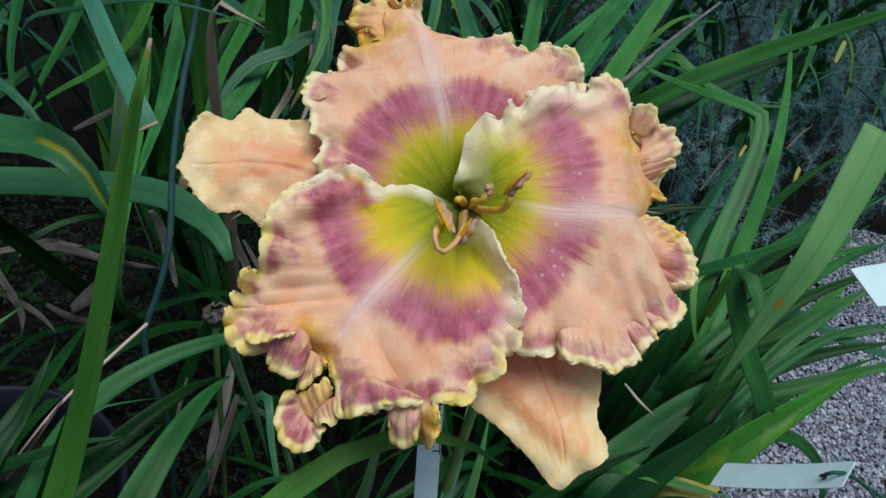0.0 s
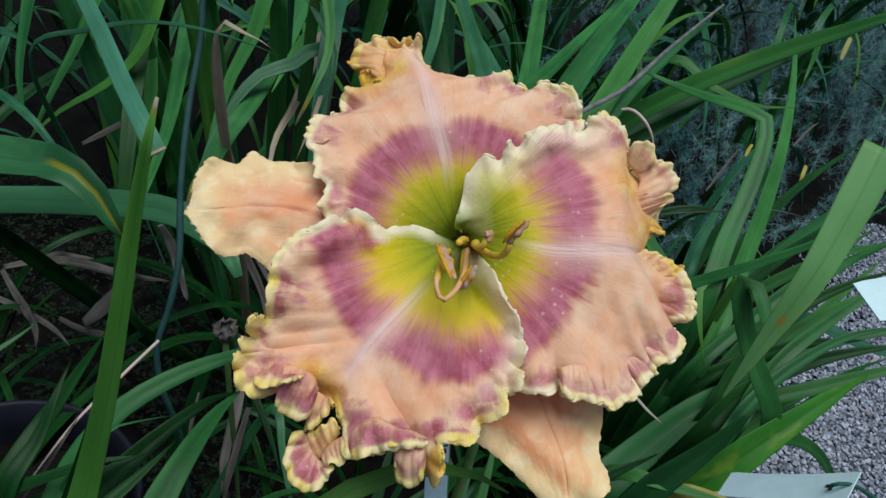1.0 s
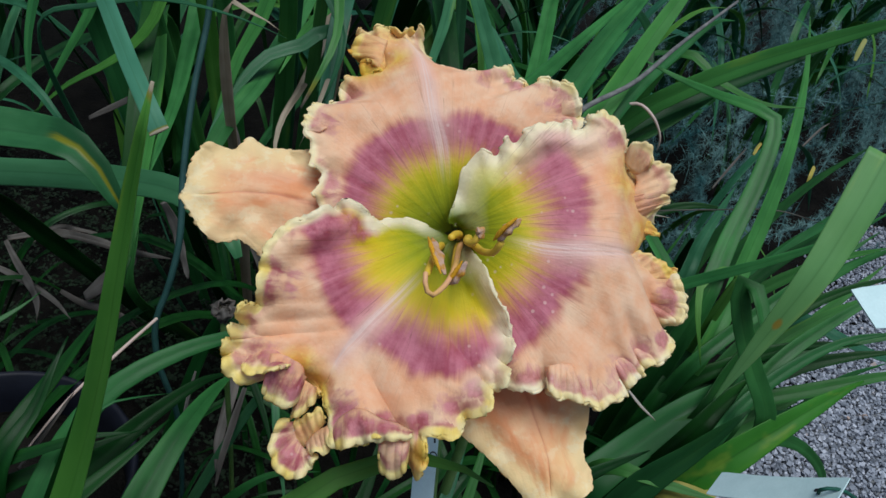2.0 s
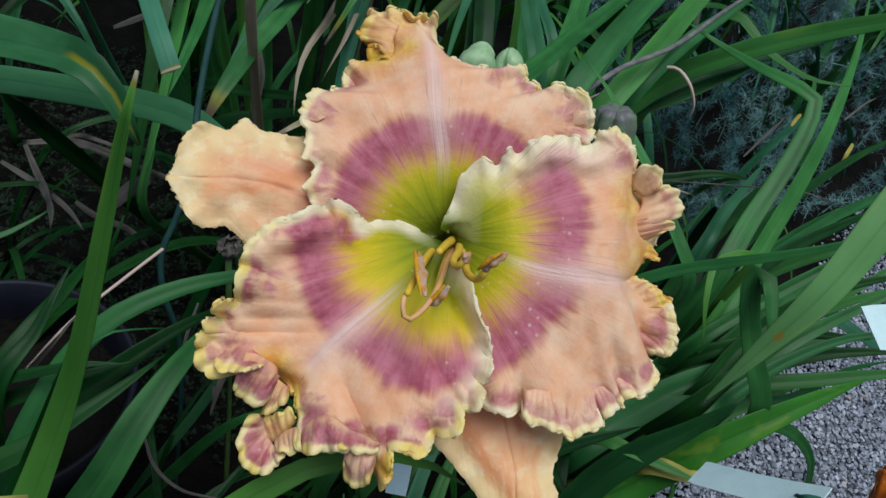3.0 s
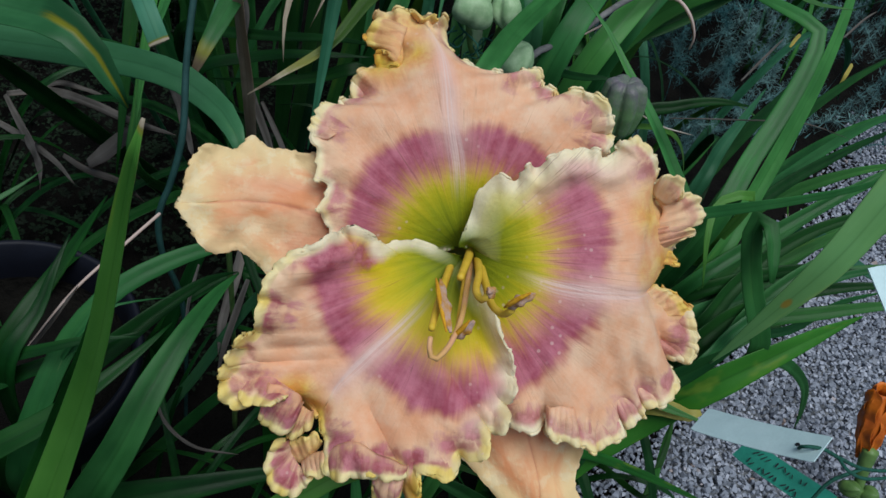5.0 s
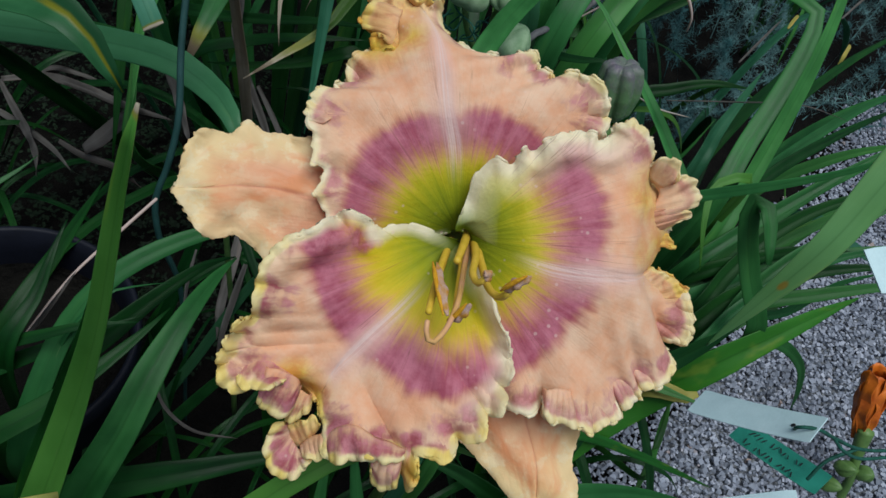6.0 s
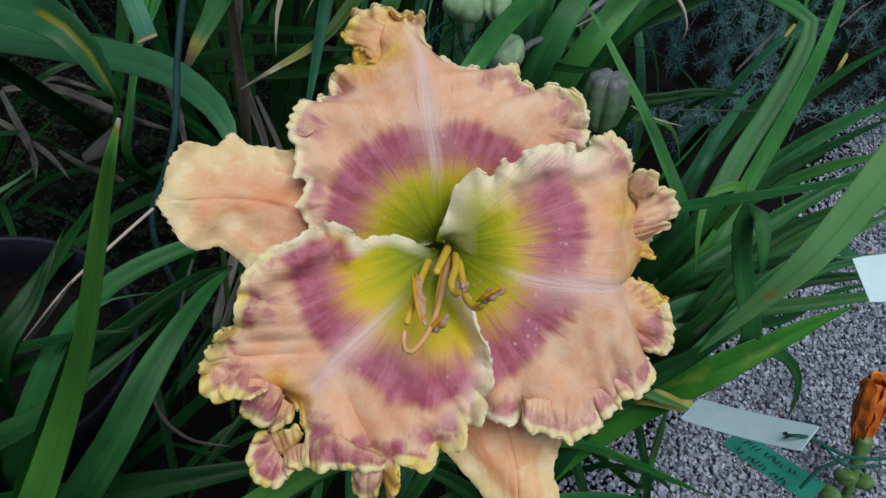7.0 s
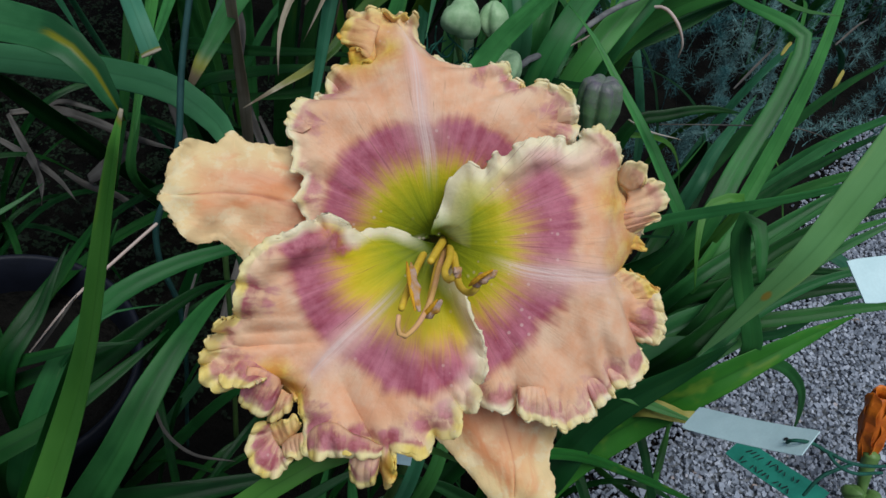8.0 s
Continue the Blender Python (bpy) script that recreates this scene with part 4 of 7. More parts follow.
side_petal = blade(
    "petal",
    [
        (2.3, 3.0, -6.2), (0.2, 3.5, -3.0), (0.9, 5.7, -2.5), (2.6, 10.9, -4.0), (5.1, 17.3, -1.7), (7.6, 20.3, -0.8), (10.1, 21.9, 0.5),
        (12.2, 20.6, 1.0), (14.3, 20.2, 0.0), (15.6, 22.4, 1.6), (17.1, 24.1, 2.2), (19.1, 23.3, -0.2), (21.0, 24.4, 0.7),
        (22.7, 26.0, 2.6), (25.0, 27.3, 2.0), (31.3, 28.1, 1.2), (34.3, 27.7, 0.7), (36.4, 25.8, -1.3), (39.3, 26.7, -2.1),
        (40.2, 29.0, -1.8), (42.7, 30.2, -1.6), (45.5, 30.7, -1.3), (47.9, 28.8, -2.0), (49.9, 26.2, -2.6), (51.3, 23.0, -4.1),
        (52.1, 19.2, -9.5), (58.9, 13.7, -15.4), (62.5, 7.2, -19.5), (61.6, 2.3, -19.2), (57.6, -1.7, -16.0), (54.4, -5.4, -16.1),
    ],
    [
        (3.4, 2.5, -8.0), (5.3, 1.4, -5.0), (8.0, 0.1, -2.0), (16.9, -3.7, 3.5), (24.0, -6.3, 4.5), (35.2, -8.0, 5.5), (42.7, -8.6, 4.0),
        (48.3, -9.1, -3.0), (52.7, -9.0, -13.0),
    ],
    [
        (4.8, 0.5, -14.3), (2.6, -8.5, -10.1), (2.4, -17.9, -5.0), (5.3, -29.2, -0.3), (10.2, -41.1, 2.6), (14.7, -42.7, 5.0),
        (17.3, -42.8, 5.8), (20.3, -42.5, 5.1), (21.8, -42.2, 1.2), (21.2, -43.7, 4.2), (23.1, -44.9, 6.0), (26.5, -45.9, 4.6),
        (30.1, -47.0, 5.7), (33.8, -48.7, 4.5), (35.7, -48.8, -1.0), (37.7, -48.1, 0.5), (42.4, -46.2, 0.0), (44.3, -46.3, -6.7),
        (45.5, -43.2, -2.6), (47.5, -41.3, -0.2), (48.8, -41.4, -9.3), (50.1, -39.4, -2.7), (52.8, -38.9, -2.0), (57.8, -34.9, -5.9),
        (57.3, -31.5, -8.8), (55.8, -29.2, -16.0), (58.2, -29.4, -11.9), (61.2, -28.2, -6.0), (62.7, -24.8, -6.8), (63.0, -20.1, -7.8),
        (62.7, -16.3, -9.9), (61.0, -12.8, -11.1), (55.0, -8.9, -13.5),
    ],
    5, CREAM_PETAL, 1, "", [(54, -5, 9), (52, 12, 9), (60, -12, 6)], (20, 37), (7.5, 2, 52), ridge=3.2, rose=[(59, -22, 7), (48, -32, 6), (54, -33, 4), (36, -38, 6), (43, -38, 3), (28, -43, 5), (17, -41, 6), (9, -34, 7), (47, 22, 5), (25, 22, 5), (33, 22, 4)],
)
lower_petal = blade(
    "petal",
    [
        (0.8, 0.3, -9.7), (-2.4, 1.4, -6.1), (-12.5, 5.4, -1.5), (-18.1, 4.6, 0.8), (-20.9, 3.1, 2.6), (-21.3, 6.3, 4.0),
        (-23.9, 8.7, 6.0), (-27.2, 10.1, 7.3), (-29.4, 8.0, 6.0), (-31.9, 8.0, 10.7), (-34.8, 5.9, 12.3), (-41.0, 3.4, 13.2),
        (-45.6, -1.6, 14.6), (-47.6, -6.4, 15.3), (-49.3, -12.7, 14.6), (-50.4, -15.8, 11.3), (-52.4, -15.1, 15.8), (-54.1, -16.9, 15.4),
        (-55.1, -20.1, 8.8), (-56.4, -20.2, 13.3), (-56.5, -22.2, 13.2), (-56.6, -24.2, 7.3), (-58.3, -23.6, 13.9), (-59.0, -25.8, 12.6),
        (-59.2, -28.1, 9.4), (-58.8, -28.9, 13.2), (-58.1, -31.6, 12.6), (-56.2, -33.9, 11.7), (-54.2, -34.6, 7.1), (-50.6, -33.6, 0.9),
        (-44.8, -35.6, -6.5), (-40.2, -40.0, -4.2), (-36.5, -39.0, 2.0),
    ],
    [
        (0.0, -0.9, -9.0), (-1.5, -2.6, -6.0), (-4.1, -4.7, -5.0), (-12.2, -13.0, 2.0), (-23.4, -22.7, 5.5), (-30.6, -29.8, 6.0),
        (-34.3, -35.4, 5.0), (-36.3, -38.8, 3.0),
    ],
    [
        (4.8, -1.4, -8.7), (6.6, -8.1, 1.9), (8.3, -10.4, 5.6), (9.4, -16.7, 7.8), (12.7, -23.3, 8.1), (12.9, -28.8, 5.2),
        (13.5, -30.4, 8.6), (12.9, -32.8, 9.1), (10.6, -36.0, 6.0), (11.4, -37.7, 11.9), (9.5, -41.1, 13.0), (4.8, -41.0, 6.8),
        (6.3, -41.6, 11.7), (6.4, -43.4, 14.2), (5.4, -46.0, 14.4), (2.0, -47.4, 13.6), (-1.1, -48.1, 9.5), (-1.7, -51.1, 14.1),
        (-4.3, -52.1, 13.7), (-10.2, -50.9, 10.7), (-11.2, -52.5, 10.7), (-10.5, -54.0, 12.7), (-12.0, -59.3, 10.0), (-13.9, -62.1, 6.0),
        (-14.6, -58.0, 2.0), (-15.0, -52.0, 8.0), (-18.9, -49.7, 12.3), (-22.5, -50.2, 15.0), (-26.6, -51.6, 10.5), (-29.9, -52.0, 11.4),
        (-34.6, -51.2, 7.3), (-34.2, -47.4, 5.6), (-36.2, -38.6, 3.7),
    ],
    # These golden spots put the shade of deep folds into the petal's colour.
    8, PETAL, 1, "", [(-12, -56, 4), (-39, -36, 7), (-41, -31, 5)], (24.5, 38.5), (2.6, 5, 46), ridge=3.6, rose=[(-40, -11, 5), (-45, -8, 4), (-31, 1, 6), (-24, 2, 5), (-50, -27, 5), (-44, -26, 4), (-47, -13, 4), (-3, -44, 5), (3, -41, 4), (-12, -48, 4), (-29, -45, 7), (-36, -47, 5), (11, -27, 4), (-22, -47, 4)],
)
frill(
    [
        (-53.9, -25.5, 2.0), (-50.0, -25.3, 5.0), (-46.6, -25.8, 6.0), (-43.6, -27.7, 4.0), (-40.8, -31.6, 1.0),
    ],
    [
        (-54.3, -30.7, 12.0), (-52.2, -32.4, 13.0), (-48.6, -32.5, 15.0), (-45.9, -31.9, 16.0), (-44.4, -31.2, 15.0),
    ],
    33, PETAL, 2.5, "folded yellow-edged ruffle", lower_petal, gold_and_shade=0.0, rose=0.75
)
frill(
    [
        (-47.1, -28.2, 12.0), (-44.3, -28.3, 12.0), (-42.2, -29.7, 11.0), (-40.4, -31.6, 9.0), (-40.3, -34.5, 7.0),
    ],
    [
        (-49.6, -36.1, 9.0), (-49.7, -38.8, 8.0), (-46.9, -40.0, 9.0), (-44.4, -41.5, 8.0), (-42.2, -39.7, 7.0),
    ],
    35, PETAL, 2.5, "curled rose lobe with a yellow edge", lower_petal, gold_and_shade=0.0, rose=1.0
)
frill(
    [
        (-40.5, -34.8, 6.0), (-39.4, -35.7, 6.0), (-38.2, -37.4, 5.0),
    ],
    [
        (-45.1, -45.1, 2.0), (-42.2, -43.6, 4.0), (-38.2, -40.8, 5.0),
    ],
    37, PETAL, 1.0, "thin curled link of petal", lower_petal, gold_and_shade=0.3, rose=0.1
)
frill(
    [
        (-44.5, -45.7, 2.0), (-44.3, -48.3, 0.0), (-43.9, -50.6, 0.0), (-42.5, -52.6, 1.0), (-40.6, -53.9, 2.0),
    ],
    [
        (-46.7, -44.1, 4.0), (-49.0, -47.7, 4.0), (-50.0, -51.0, 4.0), (-49.2, -56.0, 4.0), (-46.5, -58.7, 4.0), (-43.3, -59.2, 4.0),
        (-40.3, -56.8, 4.0), (-37.7, -54.7, 5.0),
    ],
    39, PETAL, 2.0, "curled yellow-edged lobe", lower_petal, gold_and_shade=0.0, rose=0.9
)
frill(
    [
        (-44.7, -51.9, -1.0), (-42.4, -52.5, 0.0), (-38.8, -49.7, 3.0), (-35.9, -46.4, 4.0),
    ],
    [
        (-45.0, -46.0, 1.0), (-42.4, -44.8, 3.0), (-39.0, -43.3, 5.0), (-36.9, -42.3, 6.0), (-35.8, -43.5, 6.0),
    ],
    41, PETAL, 1.2, "golden back of a curled lobe", lower_petal, gold_and_shade=0.75, rose=0.0
)
frill(
    [
        (-41.3, -51.8, 2.0), (-37.9, -48.6, 4.0), (-34.5, -47.2, 6.0),
    ],
    [
        (-40.0, -53.8, 5.0), (-37.8, -53.1, 6.0), (-36.2, -53.6, 6.0), (-34.6, -50.7, 8.0),
    ],
    43, PETAL, 1.0, "small curled lobe", lower_petal, gold_and_shade=0.3, rose=0.6
)
frill(
    [
        (-33.9, -47.5, 6.0), (-29.8, -44.3, 9.0), (-25.9, -43.4, 11.0), (-21.6, -46.1, 12.0), (-17.4, -47.8, 12.0), (-14.0, -50.1, 12.0),
    ],
    [
        (-33.1, -52.6, 10.0), (-29.6, -51.6, 13.0), (-26.3, -50.9, 13.0), (-22.6, -50.6, 14.0), (-18.6, -50.3, 16.0),
        (-14.4, -50.7, 16.0),
    ],
    45, PETAL, 2.5, "rolled yellow hem", lower_petal, gold_and_shade=0.0, rose=0.9
)
frill(
    [
        (-21.8, -50.4, 11.0), (-18.8, -49.7, 13.0), (-15.0, -50.7, 12.0),
    ],
    [
        (-22.3, -54.5, 10.0), (-22.2, -58.4, 9.0), (-20.1, -60.2, 9.0), (-17.5, -59.9, 10.0), (-15.8, -55.9, 12.0),
    ],
    47, PETAL, 2.5, "hanging curled lobe", lower_petal, gold_and_shade=0.0, rose=0.25
)
frill(
    [
        (49.6, 17.7, -5.0), (51.1, 15.1, -5.0), (54.0, 13.2, -6.0), (56.5, 13.8, -7.0),
    ],
    [
        (50.7, 20.1, 0.0), (52.2, 21.1, 0.0), (55.2, 20.9, -1.0), (57.7, 19.2, -2.0), (57.6, 16.8, -2.0), (56.6, 14.4, -3.0),
    ],
    49, CREAM_PETAL, 1.5, "curled cream lobe", side_petal, gold_and_shade=0.25, rose=0.0
)
frill(
    [
        (51.4, 15.1, -6.0), (53.5, 11.6, -7.0), (52.0, 7.8, -7.0), (53.8, 5.0, -8.0),
    ],
    [
        (57.7, 16.5, -6.0), (60.4, 16.5, -6.0), (62.9, 15.2, -7.0), (64.0, 12.5, -7.0), (64.9, 10.3, -8.0), (63.6, 7.9, -8.0),
        (61.4, 7.0, -8.0),
    ],
    51, CREAM_PETAL, 2.0, "curled cream lobe", side_petal, gold_and_shade=0.15, rose=0.25
)
frill(
    [
        (48.4, 7.1, -6.0), (49.3, 3.2, -7.0), (51.0, 0.0, -9.0),
    ],
    [
        (57.0, 8.2, -6.0), (60.7, 7.3, -8.0), (63.6, 5.7, -9.0), (61.7, 4.8, -10.0), (58.5, 2.6, -11.0), (56.4, 0.7, -12.0),
    ],
    53, CREAM_PETAL, 1.2, "curled rose lobe", side_petal, gold_and_shade=0.35, rose=0.9
)
frill(
    [
        (49.5, 1.6, -8.0), (49.8, -1.5, -9.0), (51.2, -5.1, -11.0),
    ],
    [
        (57.5, 1.2, -13.0), (58.6, -0.7, -13.0), (60.5, -3.3, -14.0), (57.3, -3.0, -14.0), (55.1, -4.9, -14.0),
    ],
    55, PETAL, 1.0, "withered golden lobe", side_petal, gold_and_shade=1.0, rose=0.1
)
frill(
    [
        (48.6, -8.9, -4.0), (50.8, -11.8, -5.0), (52.6, -14.8, -6.0), (54.9, -16.6, -6.0),
    ],
    [
        (51.8, -7.5, -7.0), (55.4, -9.5, -8.0), (58.2, -11.1, -8.0), (60.4, -13.9, -8.0), (61.6, -17.0, -8.0),
    ],
    57, PETAL, 0.6, "withered golden hem", side_petal, gold_and_shade=0.5, rose=0.4
)
frill(
    [
        (-13.0, 61.0, -15.0), (-14.4, 56.8, -13.0), (-15.2, 52.9, -12.0), (-16.0, 50.6, -12.0),
    ],
    [
        (-20.6, 63.8, -15.0), (-22.2, 61.4, -15.0), (-23.8, 58.8, -15.0), (-23.6, 56.8, -15.0), (-20.7, 56.0, -14.0),
        (-19.1, 54.1, -13.0), (-17.9, 54.9, -13.0),
    ],
    59, PETAL, 1.8, "crimped golden ruffle", top_petal, gold_and_shade=0.55, rose=0.6
)
frill(
    [
        (-14.5, 56.1, -13.0), (-14.1, 53.2, -12.0), (-15.3, 50.1, -12.0),
    ],
    [
        (-19.9, 54.9, -13.0), (-21.6, 53.8, -15.0), (-20.9, 50.7, -15.0), (-18.4, 49.7, -13.0), (-16.0, 51.1, -12.0),
    ],
    61, PETAL, 1.2, "crimped golden ruffle", top_petal, gold_and_shade=0.9, rose=0.3
)
frill(
    [
        (-11.8, 64.4, -18.0), (-9.1, 62.0, -17.0), (-6.0, 61.6, -17.0), (-3.7, 61.6, -17.0),
    ],
    [
        (-12.5, 65.3, -16.0), (-10.6, 64.6, -15.0), (-8.6, 63.4, -15.0), (-6.4, 64.4, -15.0), (-4.9, 62.8, -14.0), (-2.4, 63.0, -15.0),
    ],
    63, PETAL, 0.8, "crimped golden ruffle", top_petal, gold_and_shade=0.9, rose=0.1
)
frill(
    [
        (-33.9, 30.4, -2.0), (-31.5, 32.1, -2.3), (-30.2, 34.5, -11.9),
    ],
    [
        (-37.4, 31.4, -1.9), (-37.3, 35.2, -3.5), (-36.1, 38.7, -5.1), (-34.1, 40.8, -6.8), (-32.3, 39.6, -8.3),
    ],
    65, CREAM_PETAL, 1.0, "rounded cream ruffle", top_petal, gold_and_shade=0.0, rose=0.45
)
frill(
    [
        (-28.6, 35.4, -11.9), (-26.7, 36.6, -11.9), (-24.7, 37.5, -12.0),
    ],
    [
        (-31.7, 39.6, -8.6), (-30.3, 42.1, -11.9), (-28.4, 40.8, -11.6),
    ],
    67, CREAM_PETAL, 1.2, "rounded cream ruffle", top_petal, gold_and_shade=0.0, rose=0.2
)
frill(
    [
        (-24.0, 38.6, -12.4), (-21.7, 41.8, -13.5), (-19.8, 44.6, -15.8), (-18.8, 47.6, -17.4),
    ],
    [
        (-28.5, 41.8, -11.9), (-28.1, 44.8, -12.8), (-27.0, 48.3, -13.8), (-24.8, 50.1, -14.6), (-21.7, 51.1, -15.6),
    ],
    69, CREAM_PETAL, 1.2, "rounded cream ruffle", top_petal, gold_and_shade=0.0, rose=0.7
)
frill(
    [
        (9.0, 44.7, -16.3), (11.5, 43.7, -16.4), (14.0, 44.3, -16.2),
    ],
    [
        (7.4, 46.8, -15.0), (8.3, 48.0, -15.0), (10.2, 49.6, -15.3), (12.2, 48.7, -15.3), (14.2, 46.6, -15.0),
    ],
    71, CREAM_PETAL, 1.6, "rounded rose ruffle", top_petal, gold_and_shade=0.0, rose=0.9
)
frill(
    [
        (15.8, 43.0, -16.2), (18.8, 41.4, -16.2), (21.8, 40.8, -13.3),
    ],
    [
        (14.5, 46.6, -15.0), (16.4, 48.6, -14.4), (19.0, 49.6, -14.1), (21.4, 49.8, -13.6), (22.6, 47.8, -13.1), (23.1, 44.9, -12.5),
    ],
    73, CREAM_PETAL, 2.0, "rounded rose ruffle", top_petal, gold_and_shade=0.1, rose=0.75
)
frill(
    [
        (23.7, 41.0, -13.2), (25.4, 40.3, -12.5), (27.2, 40.2, -12.0),
    ],
    [
        (23.3, 44.4, -12.4), (24.5, 45.0, -12.4), (25.9, 43.8, -11.6), (27.2, 42.1, -10.9),
    ],
    75, PETAL, 1.0, "small golden ruffle", top_petal, gold_and_shade=0.6, rose=0.1
)
frill(
    [
        (29.9, 38.7, -11.7), (32.3, 37.4, -11.3), (33.5, 35.0, -8.9), (34.4, 31.6, -9.3),
    ],
    [
        (27.6, 42.2, -10.5), (29.7, 43.4, -9.9), (32.2, 43.6, -9.3), (34.3, 42.3, -8.7), (36.7, 42.2, -8.2), (38.7, 40.5, -7.8),
        (39.9, 37.4, -7.6), (40.7, 31.4, -7.9),
    ],
    77, CREAM_PETAL, 0.9, "broad cream ruffle", top_petal, gold_and_shade=0.0, rose=0.5
)
frill(
    [
        (31.0, -38.7, 3.9), (35.2, -38.2, -1.8), (38.6, -38.0, -1.9),
    ],
    [
        (30.6, -47.2, 5.1), (34.1, -49.2, 3.0), (37.4, -47.6, 2.0), (40.2, -47.0, 1.2), (42.5, -45.6, 0.3),
    ],
    79, CREAM_PETAL, 0.9, "rounded pleat of the hem", side_petal, gold_and_shade=0.0, rose=0.55
)
frill(
    [
        (40.1, -38.0, -1.9), (42.3, -36.3, -2.4), (44.5, -36.1, -2.8),
    ],
    [
        (42.9, -44.5, -0.1), (45.2, -42.7, -1.1), (47.9, -41.7, -1.7), (47.5, -39.6, -1.9),
    ],
    81, CREAM_PETAL, 1.1, "rounded pleat of the hem", side_petal, gold_and_shade=0.0, rose=0.8
)
frill(
    [
        (46.1, -34.8, -3.3), (48.9, -32.1, -9.8), (51.0, -28.5, -9.8),
    ],
    [
        (47.6, -39.6, -1.9), (49.9, -39.3, -2.2), (52.9, -39.1, -2.5), (55.5, -37.3, -3.8), (57.6, -34.8, -5.4), (57.2, -31.2, -7.3),
    ],
    83, CREAM_PETAL, 1.3, "rounded pleat of the hem", side_petal, gold_and_shade=0.0, rose=0.6
)
frill(
    [
        (52.0, -24.1, -9.8), (51.6, -19.6, -9.8), (53.1, -15.8, -13.1),
    ],
    [
        (55.7, -28.0, -8.4), (60.0, -28.4, -7.9), (62.6, -28.1, -7.3), (62.9, -23.9, -7.3), (62.8, -18.8, -7.6), (61.3, -14.2, -9.0),
    ],
    85, CREAM_PETAL, 1.3, "rounded rose lobe of the hem", side_petal, gold_and_shade=0.1, rose=1.0
)
frill(
    [
        (22.0, -37.1, 5.4), (24.6, -36.7, 5.4), (28.0, -37.3, 5.3),
    ],
    [
        (21.1, -42.8, 6.7), (23.0, -44.8, 6.5), (26.2, -45.4, 6.1), (30.0, -47.0, 5.3),
    ],
    87, CREAM_PETAL, 0.8, "rounded pleat of the hem", side_petal, gold_and_shade=0.0, rose=0.4
)
blade(
    "sepal",
    [
        (-2.3, 5.1, -24), (-22.8, 17.5, -15), (-34.4, 26.6, -9), (-43.6, 28.3, -9), (-49.5, 29.2, -8), (-53.4, 32.1, -8),
        (-57.1, 28.8, -5), (-60.6, 29.2, -4), (-63.6, 30.3, -2), (-67.5, 25.1, 0), (-68.8, 18.8, 2), (-70.6, 15.1, 2),
    ],
    [
        (-0.7, 1.8, -28), (-13.5, 4.2, -18), (-33.9, 11.5, -6), (-52.6, 15.7, -2), (-62.3, 15.6, 0), (-70.6, 15.1, 2),
    ],
    [
        (0.2, -1.5, -24), (-21.2, -10.9, -15), (-40.4, -9.8, -8), (-48.5, -4.7, -5), (-51.9, -0.7, -3), (-56.7, 3.4, -2), (-62.0, 2.9, 0),
        (-66.1, 7.0, 2), (-68.8, 12.2, 2), (-70.6, 15.1, 2),
    ],
    13, SEPAL, 0.4, "plain peach sepal",
)
blade(
    "sepal",
    [
        (-2.3, -4.8, -26), (1.0, -33.8, -20), (-1.6, -52.8, -12), (3.2, -57.8, -9), (10.0, -65.6, -7), (14.5, -71.8, -6),
        (16.3, -75.5, -5), (18.7, -76.7, -5),
    ],
    [
        (1.8, -1.5, -28), (10.5, -25.4, -17), (16.3, -42.9, -9), (20.5, -60.1, -5), (20.7, -68.8, -4), (18.7, -76.7, -5),
    ],
    [
        (5.1, -1.5, -24), (23.4, -25.5, -18), (32.1, -40.4, -12), (33.6, -50.3, -8), (30.3, -61.9, -6), (32.1, -67.8, -4),
        (30.1, -71.1, -4), (24.3, -73.4, -5), (18.7, -76.7, -5),
    ],
    17, SEPAL, 0.15, "plain peach sepal",
)
blade(
    "sepal",
    [
        (1.0, 5.1, -26), (15.5, 18.0, -20), (27.7, 26.9, -14), (35.2, 31.3, -12), (38.6, 31.9, -12),
    ],
    [
        (1.8, 3.5, -28), (18.7, 14.6, -19), (30.8, 23.8, -14), (38.6, 31.9, -12),
    ],
    [
        (5.1, 1.8, -26), (23.6, 9.9, -20), (35.7, 19.1, -15), (40.1, 26.8, -13), (38.6, 31.9, -12),
    ],
    19, SEPAL, 0.3, "plain peach sepal",
)


def stamen(points, anther=None, crust=False, radius=1.0, material=None, name="stamen"):
    """A filament with its anther; points in mm from the throat outwards."""
    stalk = part(name, tube_mesh("filament", np.array(points) * MM, [radius * 1.15 * MM, radius * 1.0 * MM, radius * 0.82 * MM], 28), material or FILAMENT, bloom)
    if anther is not None:
        p = np.array(anther) * MM
        part("anther", anther_mesh(p), ANTHER, stalk, "dry brown and lilac anther")
        if crust:
            part("pollen", tube_mesh("pollen", p + np.array([-0.0010, 0.0002, 0.0003]), [0.0002, 0.0006, 0.0006, 0.0005, 0.0002], 16, 8), POLLEN, stalk, "orange pollen crust")
    return stalk


stamen([(5.3, -0.1, -14), (6.0, -5.2, 8), (6.7, -8.2, 22), (8.5, -9.0, 27), (10.1, -7.3, 31)], [(9.3, -7.0, 31), (11.4, -5.0, 34), (14.4, -3.1, 36)], True)
stamen([(5.0, -0.1, -14), (4.4, -2.5, 6), (3.0, -5.1, 20), (4.0, -6.2, 24), (5.5, -4.7, 26)], [(5.0, -5.0, 25), (5.9, -3.9, 27), (5.2, -2.9, 27)], False)
stamen([(3.1, 1.0, -12), (1.3, -0.7, 2), (-0.4, -2.7, 12)], None, False, radius=1.1)
